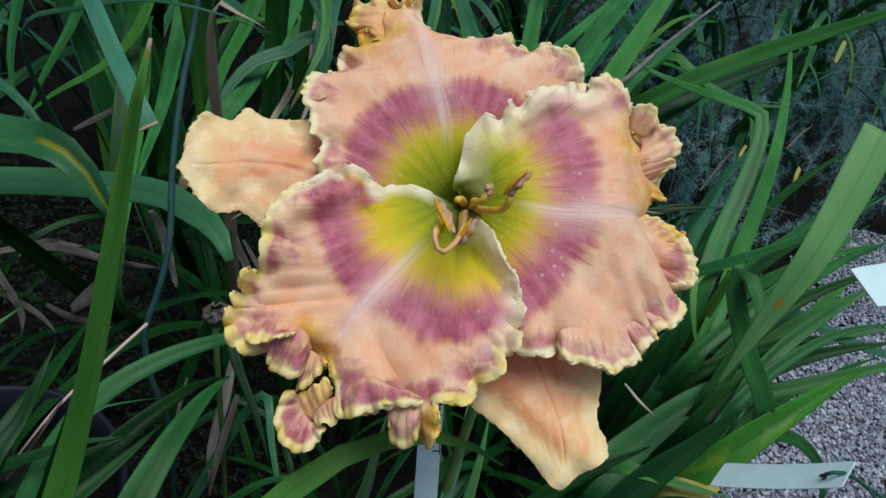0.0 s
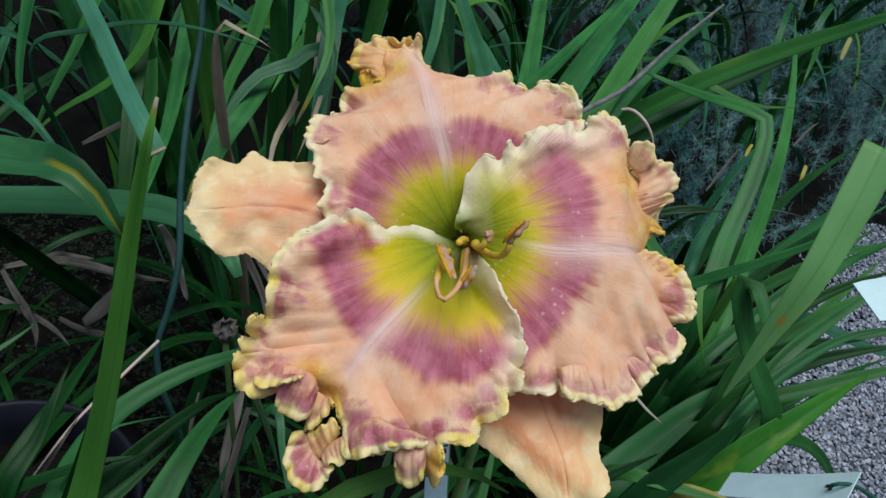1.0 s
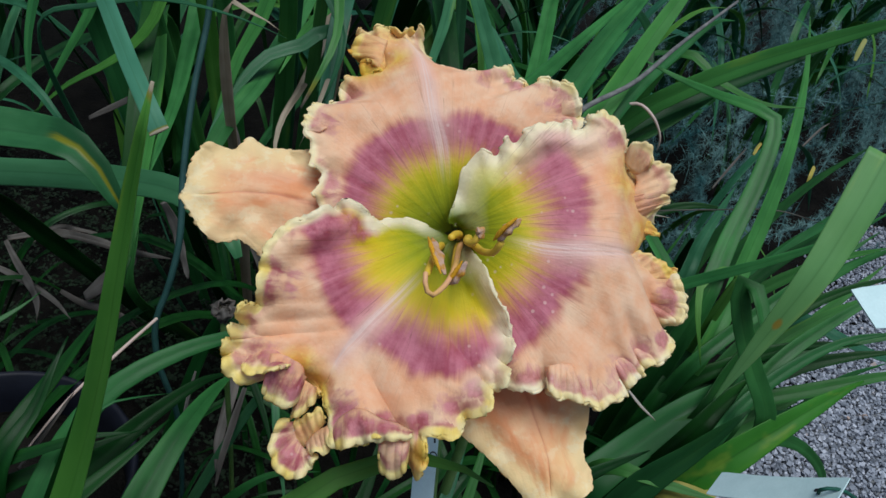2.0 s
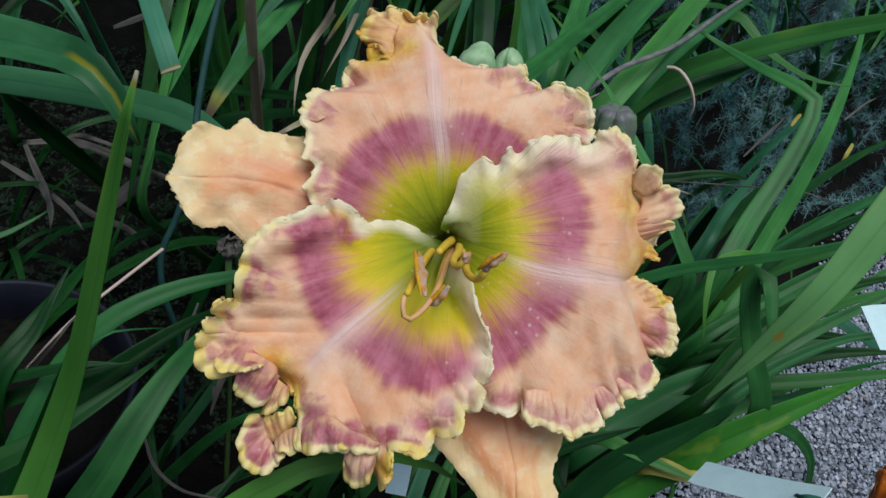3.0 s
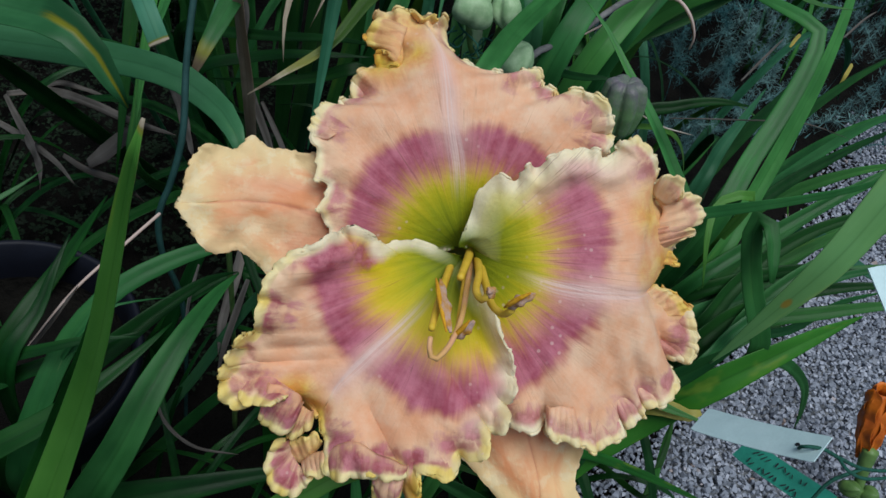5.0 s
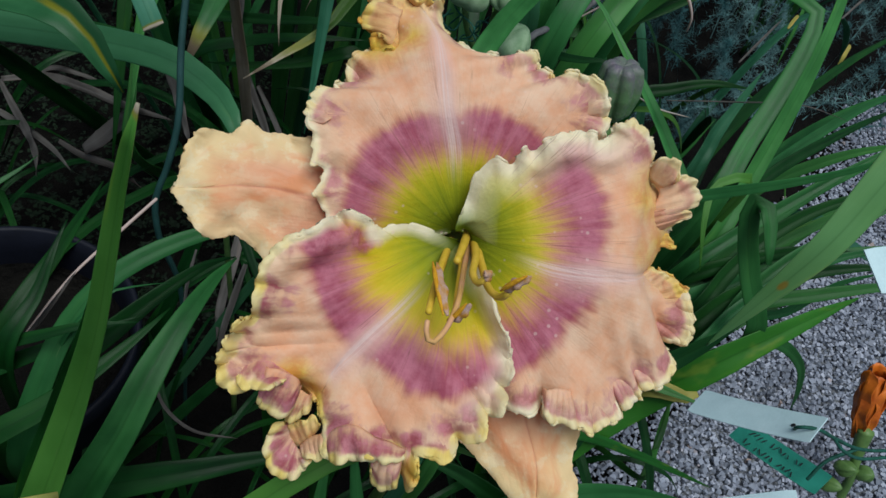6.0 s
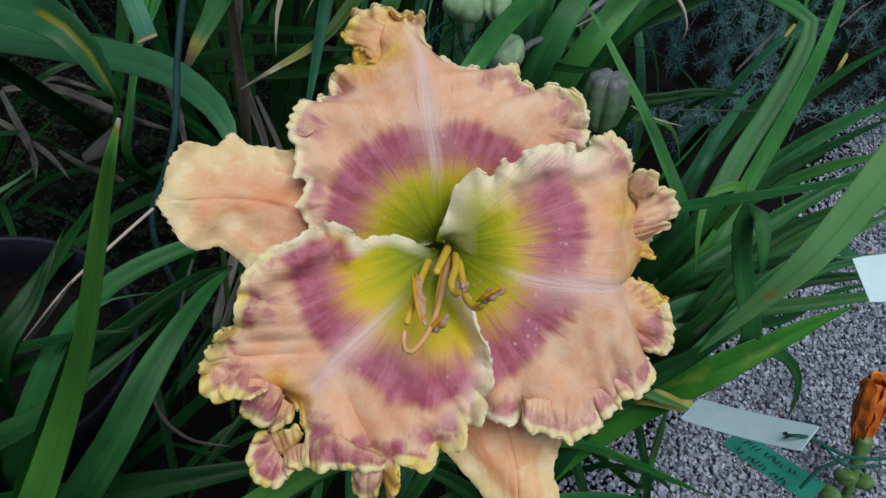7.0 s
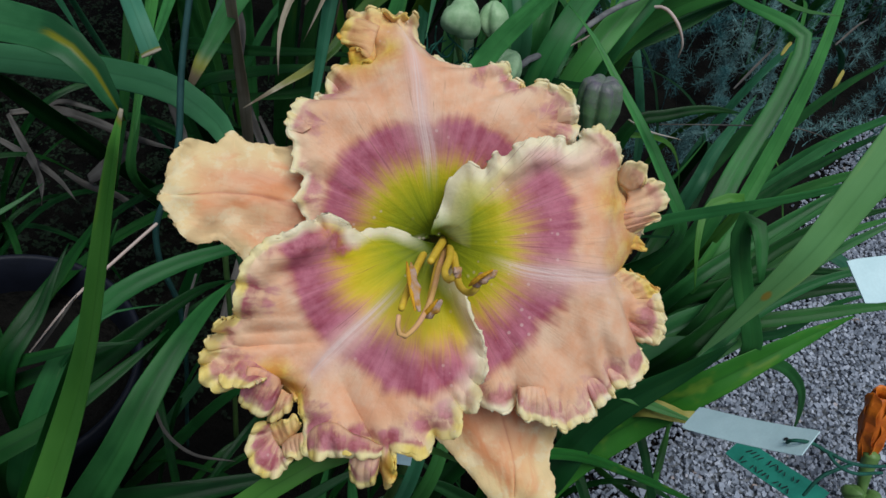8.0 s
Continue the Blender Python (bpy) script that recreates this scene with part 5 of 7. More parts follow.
stamen([(-1.3, -0.5, -14), (-4.3, -5.3, 6), (-6.2, -9.6, 16), (-7.4, -12.6, 24)], [(-5.2, -2.7, 14), (-4.1, -8.8, 22), (-3.1, -13.1, 26)], True)
stamen([(2.8, -0.7, -16), (0.7, -6.8, 6), (-0.8, -12.4, 16), (-1.5, -14.8, 22)], [(-2.2, -15.2, 22), (-0.2, -13.5, 24), (2.1, -10.6, 26)], True)
stamen([(3.8, -0.7, -16), (1.5, -5.4, 6), (-0.8, -11.8, 20), (-4.1, -16.4, 28), (-6.9, -18.0, 31), (-7.9, -16.3, 32), (-7.6, -12.9, 32)], radius=0.72, material=STYLE, name="pistil")
scape_top = [(1.0, 2.0, -24), (2.0, -4.0, -48), (4.0, -16.0, -75)]
part("flower_tube", tube_mesh("flower_tube", np.array(scape_top) * MM, [0.0042, 0.0036, 0.0034], 14), SCAPE, bloom, "pale green flower tube")

# ---- leaves that stand out, clump by clump ----
strap_leaf(CLUMPS["spear"], PALE_TIP, 0.0245, (-0.296, 0.166, -0.131), (-0.216, 0.214, 0.147), (-0.171, 0.219, 0.306), (-0.155, 0.229, 0.371), (-0.139, 0.231, 0.435), (-0.126, 0.225, 0.487), (-0.118, 0.222, 0.526), (-0.111, 0.220, 0.561), (-0.102, 0.213, 0.595), tip="spear", roll=8, fold=0.5, label="upright folded leaf with pale tip")
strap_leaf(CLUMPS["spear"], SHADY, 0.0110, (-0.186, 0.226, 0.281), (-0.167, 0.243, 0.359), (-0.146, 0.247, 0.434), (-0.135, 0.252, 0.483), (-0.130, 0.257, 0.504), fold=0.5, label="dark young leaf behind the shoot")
strap_leaf(CLUMPS["backleft"], TRIMMED, 0.0094, (-0.460, 0.762, 0.555), (-0.320, 0.580, 0.517), (-0.242, 0.478, 0.500), (-0.198, 0.414, 0.491), (-0.168, 0.376, 0.479), tip="cut", label="leaf trimmed square at its end", fold=0.12)
strap_leaf(CLUMPS["left"], STRIPED, 0.0300, (-0.541, 0.451, 0.147), (-0.441, 0.460, 0.310), (-0.370, 0.462, 0.382), (-0.322, 0.457, 0.402), (-0.285, 0.458, 0.406), (-0.256, 0.450, 0.411), (-0.239, 0.446, 0.403), (-0.227, 0.441, 0.390), (-0.216, 0.438, 0.373), tip="broad", roll=10, label="arching leaf with a yellow stripe", fold=0.5)
strap_leaf(CLUMPS["left"], BLUEGREEN, 0.0215, (-0.557, 0.491, 0.189), (-0.455, 0.491, 0.286), (-0.368, 0.498, 0.331), (-0.311, 0.494, 0.348), (-0.263, 0.489, 0.360), (-0.227, 0.485, 0.367), (-0.197, 0.476, 0.373), (-0.174, 0.467, 0.369), (-0.156, 0.448, 0.373), (-0.143, 0.431, 0.366), tip="blunt", fold=0.25)
strap_leaf(CLUMPS["backleft"], BLUEGREEN, 0.0048, (-0.320, 0.546, 0.433), (-0.259, 0.511, 0.475), (-0.218, 0.496, 0.493), (-0.185, 0.486, 0.499), (-0.157, 0.480, 0.499), (-0.133, 0.473, 0.497))
strap_leaf(CLUMPS["left"], GREEN, 0.0146, (-0.208, 0.263, 0.265), (-0.199, 0.309, 0.314), (-0.183, 0.335, 0.336), (-0.160, 0.358, 0.346), (-0.135, 0.379, 0.348), (-0.111, 0.398, 0.344), (-0.080, 0.406, 0.337), tip="taper")
strap_leaf(CLUMPS["left"], DEEP_SHADE, 0.0180, (-0.222, 0.270, 0.238), (-0.201, 0.301, 0.282), (-0.181, 0.322, 0.301), (-0.162, 0.347, 0.313), (-0.143, 0.374, 0.316), (-0.130, 0.388, 0.311), roll=-25)
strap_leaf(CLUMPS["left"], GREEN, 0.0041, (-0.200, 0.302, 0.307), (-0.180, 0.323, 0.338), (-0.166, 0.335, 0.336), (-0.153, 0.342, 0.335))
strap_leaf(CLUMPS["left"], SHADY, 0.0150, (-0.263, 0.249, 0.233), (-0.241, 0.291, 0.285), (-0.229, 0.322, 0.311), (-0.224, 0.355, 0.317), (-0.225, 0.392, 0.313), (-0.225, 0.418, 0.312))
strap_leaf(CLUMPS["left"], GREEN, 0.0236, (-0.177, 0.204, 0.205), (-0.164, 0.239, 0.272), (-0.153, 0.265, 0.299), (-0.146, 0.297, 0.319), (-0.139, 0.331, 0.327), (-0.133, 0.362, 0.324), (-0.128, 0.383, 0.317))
strap_leaf(CLUMPS["left"], DEEP_SHADE, 0.0176, (-0.250, 0.216, 0.242), (-0.218, 0.246, 0.291), (-0.192, 0.267, 0.306), (-0.171, 0.291, 0.319), (-0.155, 0.317, 0.326), (-0.149, 0.331, 0.327))
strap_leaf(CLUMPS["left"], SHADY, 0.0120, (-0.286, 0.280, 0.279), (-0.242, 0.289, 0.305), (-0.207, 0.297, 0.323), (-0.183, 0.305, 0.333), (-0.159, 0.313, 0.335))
strap_leaf(CLUMPS["left"], DEEP_SHADE, 0.0143, (-0.285, 0.270, 0.253), (-0.243, 0.283, 0.285), (-0.211, 0.298, 0.302), (-0.189, 0.312, 0.311), (-0.163, 0.326, 0.320))
strap_leaf(CLUMPS["left"], DEEP_SHADE, 0.0237, (-0.282, 0.218, 0.174), (-0.231, 0.238, 0.210), (-0.174, 0.256, 0.233), (-0.120, 0.274, 0.248), (-0.075, 0.292, 0.255), (-0.049, 0.300, 0.258))
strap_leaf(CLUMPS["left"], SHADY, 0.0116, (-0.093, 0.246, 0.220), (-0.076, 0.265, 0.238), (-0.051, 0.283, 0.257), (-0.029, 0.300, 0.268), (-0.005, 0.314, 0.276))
strap_leaf(CLUMPS["left"], GREEN, 0.0137, (-0.037, 0.250, 0.204), (-0.040, 0.274, 0.237), (-0.042, 0.293, 0.260), (-0.043, 0.307, 0.278))
strap_leaf(CLUMPS["left"], GREEN, 0.0163, (-0.001, 0.261, 0.192), (-0.015, 0.285, 0.223), (-0.025, 0.302, 0.250), (-0.031, 0.315, 0.267))
strap_leaf(CLUMPS["left"], DEEP_SHADE, 0.0217, (0.110, 0.296, 0.208), (0.064, 0.309, 0.240), (0.029, 0.314, 0.253), (-0.001, 0.313, 0.255))
strap_leaf(CLUMPS["backleft"], ENDING, 0.0175, (-0.185, 0.900, 0.410), (-0.186, 0.717, 0.398), (-0.187, 0.620, 0.390), (-0.194, 0.575, 0.381), (-0.197, 0.542, 0.372), (-0.199, 0.522, 0.365), (-0.203, 0.509, 0.350), tip="blunt", fold=0.3, label="leaf with a yellowed end")
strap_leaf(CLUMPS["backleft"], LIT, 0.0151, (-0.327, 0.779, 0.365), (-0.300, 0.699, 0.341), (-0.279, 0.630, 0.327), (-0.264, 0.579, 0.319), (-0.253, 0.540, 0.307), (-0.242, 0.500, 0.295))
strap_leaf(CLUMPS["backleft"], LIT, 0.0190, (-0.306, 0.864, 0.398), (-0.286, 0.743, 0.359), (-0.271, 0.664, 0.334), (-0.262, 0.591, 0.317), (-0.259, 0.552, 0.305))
strap_leaf(CLUMPS["backleft"], TIPPED, 0.0175, (-0.051, 0.772, 0.406), (-0.081, 0.701, 0.378), (-0.110, 0.642, 0.362), (-0.128, 0.593, 0.343), (-0.151, 0.569, 0.329), (-0.176, 0.548, 0.312))
strap_leaf(CLUMPS["backleft"], PALE_DRY, 0.0120, (-0.162, 0.811, 0.410), (-0.160, 0.717, 0.383), (-0.163, 0.668, 0.368), (-0.167, 0.626, 0.360), (-0.164, 0.593, 0.351), (-0.157, 0.572, 0.332), label="dead pale brown leaf", wave=0.1)
strap_leaf(CLUMPS["backleft"], DEEP_SHADE, 0.0121, (-0.278, 0.683, 0.248), (-0.226, 0.671, 0.269), (-0.183, 0.667, 0.283), (-0.138, 0.665, 0.298), (-0.092, 0.658, 0.310))
strap_leaf(CLUMPS["backleft"], DEEP_SHADE, 0.0131, (-0.247, 0.643, 0.241), (-0.203, 0.650, 0.265), (-0.158, 0.651, 0.284), (-0.100, 0.658, 0.296))
strap_leaf(CLUMPS["backleft"], LIT, 0.0213, (-0.114, 0.892, 0.493), (-0.128, 0.792, 0.454), (-0.149, 0.729, 0.431), (-0.163, 0.675, 0.421), (-0.170, 0.615, 0.404))
strap_leaf(CLUMPS["backleft"], BLUEGREEN, 0.0149, (-0.170, 0.686, 0.473), (-0.142, 0.650, 0.458), (-0.126, 0.631, 0.440), (-0.125, 0.611, 0.420), (-0.133, 0.602, 0.389))
strap_leaf(CLUMPS["backmid"], BLUEGREEN, 0.0122, (-0.054, 0.864, 0.472), (-0.052, 0.700, 0.445), (-0.055, 0.623, 0.436), (-0.054, 0.567, 0.435), (-0.052, 0.522, 0.432))
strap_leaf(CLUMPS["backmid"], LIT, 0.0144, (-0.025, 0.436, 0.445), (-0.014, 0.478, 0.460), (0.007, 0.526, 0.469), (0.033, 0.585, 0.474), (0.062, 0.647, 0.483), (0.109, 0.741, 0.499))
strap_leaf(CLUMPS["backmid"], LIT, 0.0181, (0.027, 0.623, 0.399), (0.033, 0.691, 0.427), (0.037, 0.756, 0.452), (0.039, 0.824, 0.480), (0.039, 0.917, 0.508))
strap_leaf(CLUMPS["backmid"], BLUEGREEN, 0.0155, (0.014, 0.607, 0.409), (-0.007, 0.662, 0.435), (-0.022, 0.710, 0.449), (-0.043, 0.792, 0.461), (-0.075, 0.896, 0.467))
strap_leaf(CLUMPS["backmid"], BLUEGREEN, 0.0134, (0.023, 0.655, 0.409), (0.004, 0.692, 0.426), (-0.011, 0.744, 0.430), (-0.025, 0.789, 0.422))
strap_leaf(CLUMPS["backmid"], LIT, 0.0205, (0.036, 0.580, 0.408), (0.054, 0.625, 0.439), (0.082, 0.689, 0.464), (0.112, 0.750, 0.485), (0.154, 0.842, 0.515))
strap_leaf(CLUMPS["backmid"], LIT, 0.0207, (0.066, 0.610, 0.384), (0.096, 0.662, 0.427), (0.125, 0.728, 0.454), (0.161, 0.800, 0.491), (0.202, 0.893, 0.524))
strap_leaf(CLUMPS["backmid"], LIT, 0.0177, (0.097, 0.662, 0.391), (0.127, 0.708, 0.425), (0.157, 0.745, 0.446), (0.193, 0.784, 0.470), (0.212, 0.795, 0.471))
strap_leaf(CLUMPS["backmid"], DEEP_SHADE, 0.0151, (0.007, 0.611, 0.372), (0.034, 0.594, 0.379), (0.058, 0.581, 0.389), (0.080, 0.575, 0.399), (0.095, 0.569, 0.396))
strap_leaf(CLUMPS["backmid"], LIT, 0.0173, (0.027, 0.686, 0.319), (0.012, 0.757, 0.334), (-0.004, 0.831, 0.353), (-0.023, 0.925, 0.363))
strap_leaf(CLUMPS["backmid"], DEEP_SHADE, 0.0256, (0.081, 0.690, 0.297), (0.129, 0.775, 0.332), (0.190, 0.826, 0.360), (0.278, 0.878, 0.392), (0.371, 0.932, 0.426))
strap_leaf(CLUMPS["backmid"], LIT, 0.0231, (0.062, 0.719, 0.297), (0.083, 0.801, 0.327), (0.114, 0.881, 0.355), (0.164, 0.988, 0.384))
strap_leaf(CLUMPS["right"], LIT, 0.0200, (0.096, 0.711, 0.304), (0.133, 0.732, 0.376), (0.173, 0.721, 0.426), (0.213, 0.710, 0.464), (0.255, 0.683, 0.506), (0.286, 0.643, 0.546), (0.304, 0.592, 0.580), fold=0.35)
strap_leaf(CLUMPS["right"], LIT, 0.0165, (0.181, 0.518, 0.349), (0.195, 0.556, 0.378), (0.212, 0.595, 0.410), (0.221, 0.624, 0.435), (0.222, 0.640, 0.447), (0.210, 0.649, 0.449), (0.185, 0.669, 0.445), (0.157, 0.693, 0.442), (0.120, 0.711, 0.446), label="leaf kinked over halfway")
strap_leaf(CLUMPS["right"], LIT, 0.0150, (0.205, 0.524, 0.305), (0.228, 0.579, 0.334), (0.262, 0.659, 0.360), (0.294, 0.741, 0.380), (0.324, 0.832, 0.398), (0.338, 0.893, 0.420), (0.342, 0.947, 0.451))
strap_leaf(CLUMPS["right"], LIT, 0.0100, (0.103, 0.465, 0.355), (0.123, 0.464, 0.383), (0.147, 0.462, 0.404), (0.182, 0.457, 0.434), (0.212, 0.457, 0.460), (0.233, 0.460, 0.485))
strap_leaf(CLUMPS["right"], RUSTED, 0.0163, (0.144, 0.355, 0.557), (0.134, 0.337, 0.532), (0.125, 0.323, 0.511), (0.116, 0.316, 0.478), (0.110, 0.314, 0.441), tip="hanging", roll=0, fold=0.1, rooted=False, label="leaf snapped square, with a rust spot")
strap_leaf(CLUMPS["right"], SUN_FLECKED, 0.0310, (0.086, 0.333, 0.150), (0.123, 0.371, 0.215), (0.162, 0.396, 0.255), (0.200, 0.412, 0.302), (0.242, 0.437, 0.329), (0.268, 0.454, 0.339), (0.288, 0.466, 0.346), fold=0.3)
strap_leaf(CLUMPS["right"], DEEP_SHADE, 0.0281, (0.111, 0.358, 0.202), (0.129, 0.383, 0.254), (0.147, 0.395, 0.281), (0.169, 0.405, 0.305), (0.185, 0.412, 0.327), (0.197, 0.419, 0.342))
strap_leaf(CLUMPS["right"], GREEN, 0.0150, (0.171, 0.470, 0.229), (0.206, 0.483, 0.258), (0.241, 0.491, 0.282), (0.286, 0.502, 0.297), (0.340, 0.516, 0.314), (0.390, 0.525, 0.327))
strap_leaf(CLUMPS["right"], GREEN, 0.0119, (0.194, 0.513, 0.244), (0.232, 0.522, 0.270), (0.268, 0.531, 0.294), (0.318, 0.546, 0.313), (0.379, 0.559, 0.331))
strap_leaf(CLUMPS["right"], GREEN, 0.0142, (0.218, 0.510, 0.216), (0.254, 0.546, 0.252), (0.303, 0.589, 0.269), (0.349, 0.633, 0.287), (0.406, 0.684, 0.312))
strap_leaf(CLUMPS["right"], GREEN, 0.0132, (0.191, 0.506, 0.291), (0.218, 0.527, 0.314), (0.254, 0.553, 0.341), (0.290, 0.577, 0.367), (0.326, 0.600, 0.391))
strap_leaf(CLUMPS["right"], GREEN, 0.0154, (0.203, 0.590, 0.233), (0.254, 0.631, 0.249), (0.307, 0.674, 0.266), (0.375, 0.716, 0.284), (0.449, 0.751, 0.296))
strap_leaf(CLUMPS["right"], GREEN, 0.0161, (0.245, 0.631, 0.221), (0.302, 0.706, 0.241), (0.357, 0.771, 0.251), (0.428, 0.836, 0.263), (0.519, 0.902, 0.278))
strap_leaf(CLUMPS["right"], GREEN, 0.0143, (0.219, 0.431, 0.321), (0.198, 0.449, 0.355), (0.181, 0.459, 0.384), (0.174, 0.464, 0.404), (0.176, 0.463, 0.411), (0.183, 0.452, 0.404), (0.189, 0.430, 0.388), tip="blunt", label="leaf bent over at the top")
strap_leaf(CLUMPS["right"], BLUEGREEN, 0.0118, (0.214, 0.518, 0.230), (0.220, 0.539, 0.242), (0.226, 0.559, 0.251), (0.232, 0.582, 0.256))
strap_leaf(CLUMPS["right"], GREEN, 0.0068, (0.131, 0.519, 0.352), (0.140, 0.522, 0.370), (0.146, 0.526, 0.387), (0.153, 0.534, 0.407))
strap_leaf(CLUMPS["right"], BLUEGREEN, 0.0179, (0.211, 0.635, 0.289), (0.222, 0.664, 0.303), (0.241, 0.700, 0.318), (0.260, 0.736, 0.333))
strap_leaf(CLUMPS["backmid"], LIT, 0.0128, (0.147, 0.478, 0.371), (0.124, 0.500, 0.396), (0.101, 0.517, 0.416), (0.076, 0.538, 0.433), (0.054, 0.561, 0.446), (0.036, 0.577, 0.452))
strap_leaf(CLUMPS["right"], BRIGHT, 0.0154, (0.124, 0.406, 0.275), (0.151, 0.396, 0.282), (0.174, 0.390, 0.285), (0.196, 0.384, 0.289), label="young leaf beside the tag")
strap_leaf(CLUMPS["right"], BRIGHT, 0.0067, (0.250, 0.424, 0.058), (0.231, 0.424, 0.137), (0.207, 0.414, 0.208), (0.193, 0.416, 0.249))
strap_leaf(CLUMPS["right"], GREEN, 0.0131, (0.233, 0.451, 0.272), (0.262, 0.472, 0.267), (0.293, 0.483, 0.253), (0.324, 0.488, 0.226), (0.342, 0.489, 0.195), (0.358, 0.491, 0.157), label="curled leaf hanging over the gravel")
strap_leaf(CLUMPS["right"], SUN_FLECKED, 0.0095, (0.087, 0.353, 0.254), (0.129, 0.368, 0.238), (0.172, 0.376, 0.218), (0.222, 0.384, 0.191), (0.268, 0.392, 0.164))
strap_leaf(CLUMPS["right"], GREEN, 0.0207, (0.071, 0.286, 0.274), (0.104, 0.299, 0.289), (0.140, 0.309, 0.288), (0.187, 0.314, 0.285))
strap_leaf(CLUMPS["right"], BLUEGREEN, 0.0307, (0.237, 0.531, 0.156), (0.247, 0.542, 0.193), (0.269, 0.547, 0.214), tip="blunt")
strap_leaf(CLUMPS["right"], GREEN, 0.0109, (0.261, 0.505, 0.249), (0.291, 0.512, 0.262), (0.322, 0.530, 0.291), (0.355, 0.540, 0.309))
strap_leaf(CLUMPS["right"], BLUEGREEN, 0.0175, (0.318, 0.617, 0.276), (0.345, 0.595, 0.282), (0.370, 0.573, 0.288), (0.405, 0.555, 0.300))
# Brighter green on this leaf makes up for the bloom's cast shade.
strap_leaf(CLUMPS["front"], BRIGHT, 0.0140, (-0.069, 0.176, 0.474), (-0.062, 0.181, 0.484), (-0.054, 0.187, 0.492), (-0.044, 0.194, 0.497), (-0.032, 0.201, 0.498), (-0.015, 0.208, 0.494), (0.002, 0.212, 0.482))
strap_leaf(CLUMPS["front"], BLUEGREEN, 0.0106, (0.005, 0.291, 0.304), (0.007, 0.314, 0.321), (0.011, 0.335, 0.333), (0.013, 0.356, 0.347), (0.013, 0.378, 0.361))
strap_leaf(CLUMPS["front"], GREEN, 0.0116, (0.019, 0.303, 0.288), (0.022, 0.328, 0.306), (0.026, 0.351, 0.323), (0.028, 0.373, 0.337))
strap_leaf(CLUMPS["front"], DEEP_SHADE, 0.0129, (-0.044, 0.306, 0.287), (-0.036, 0.327, 0.300), (-0.033, 0.349, 0.314), (-0.030, 0.371, 0.329))
strap_leaf(CLUMPS["front"], DEEP_SHADE, 0.0160, (0.056, 0.361, 0.234), (0.077, 0.373, 0.271), (0.106, 0.385, 0.291), (0.142, 0.403, 0.302))
strap_leaf(CLUMPS["left"], DEEP_SHADE, 0.0107, (-0.148, 0.432, 0.318), (-0.129, 0.407, 0.301), (-0.110, 0.386, 0.282), (-0.095, 0.365, 0.262))
strap_leaf(CLUMPS["left"], BLUEGREEN, 0.0084, (-0.108, 0.398, 0.290), (-0.098, 0.375, 0.276), (-0.089, 0.358, 0.261), (-0.080, 0.340, 0.244))
strap_leaf(CLUMPS["left"], GREEN, 0.0090, (-0.111, 0.348, 0.252), (-0.092, 0.355, 0.265), (-0.066, 0.361, 0.267))
strap_leaf(CLUMPS["backleft"], DEEP_SHADE, 0.0165, (-0.372, 0.535, 0.306), (-0.326, 0.531, 0.323), (-0.273, 0.527, 0.339), (-0.220, 0.517, 0.347))
strap_leaf(CLUMPS["backleft"], LIT, 0.0185, (-0.377, 0.678, 0.441), (-0.382, 0.651, 0.402), (-0.384, 0.636, 0.364), (-0.377, 0.622, 0.326))
strap_leaf(CLUMPS["backleft"], LIT, 0.0175, (-0.335, 0.716, 0.431), (-0.357, 0.681, 0.378), (-0.373, 0.655, 0.338), (-0.384, 0.629, 0.300))
strap_leaf(CLUMPS["backleft"], BRIGHT, 0.0162, (-0.277, 0.705, 0.455), (-0.292, 0.666, 0.397), (-0.315, 0.648, 0.369), (-0.357, 0.641, 0.337), (-0.389, 0.631, 0.303))
strap_leaf(CLUMPS["backleft"], LIT, 0.0176, (-0.183, 0.665, 0.476), (-0.192, 0.639, 0.437), (-0.203, 0.620, 0.409), (-0.209, 0.597, 0.375), (-0.212, 0.566, 0.330))
strap_leaf(CLUMPS["backleft"], BLUEGREEN, 0.0160, (-0.142, 0.657, 0.432), (-0.161, 0.647, 0.417), (-0.184, 0.631, 0.409), (-0.205, 0.599, 0.379), (-0.215, 0.562, 0.342))
strap_leaf(CLUMPS["backleft"], LIT, 0.0204, (-0.093, 0.721, 0.300), (-0.092, 0.763, 0.312), (-0.105, 0.856, 0.315))
strap_leaf(CLUMPS["left"], DRY, 0.0027, (-0.235, 0.322, 0.267), (-0.225, 0.331, 0.285), (-0.211, 0.348, 0.312), label="bleached leaf strand")
strap_leaf(CLUMPS["left"], DRY, 0.0072, (-0.222, 0.689, 0.238), (-0.203, 0.654, 0.224), (-0.168, 0.607, 0.201), (-0.150, 0.566, 0.182), label="dead leaf strand")
strap_leaf(CLUMPS["left"], DRY, 0.0050, (-0.188, 0.640, 0.227), (-0.158, 0.605, 0.214), (-0.130, 0.566, 0.197), label="dead leaf strand")
strap_leaf(CLUMPS["left"], DRY, 0.0084, (-0.152, 0.485, 0.232), (-0.149, 0.455, 0.220), (-0.146, 0.413, 0.211), (-0.141, 0.389, 0.204), wave=0.1, label="dead brown leaf")
strap_leaf(CLUMPS["left"], DRY, 0.0023, (-0.171, 0.345, 0.216), (-0.155, 0.327, 0.209), (-0.132, 0.316, 0.209), (-0.102, 0.316, 0.213), label="bleached leaf strand")
strap_leaf(CLUMPS["left"], DRY, 0.0022, (-0.159, 0.400, 0.291), (-0.159, 0.383, 0.276), (-0.156, 0.366, 0.262), label="bleached leaf strand")
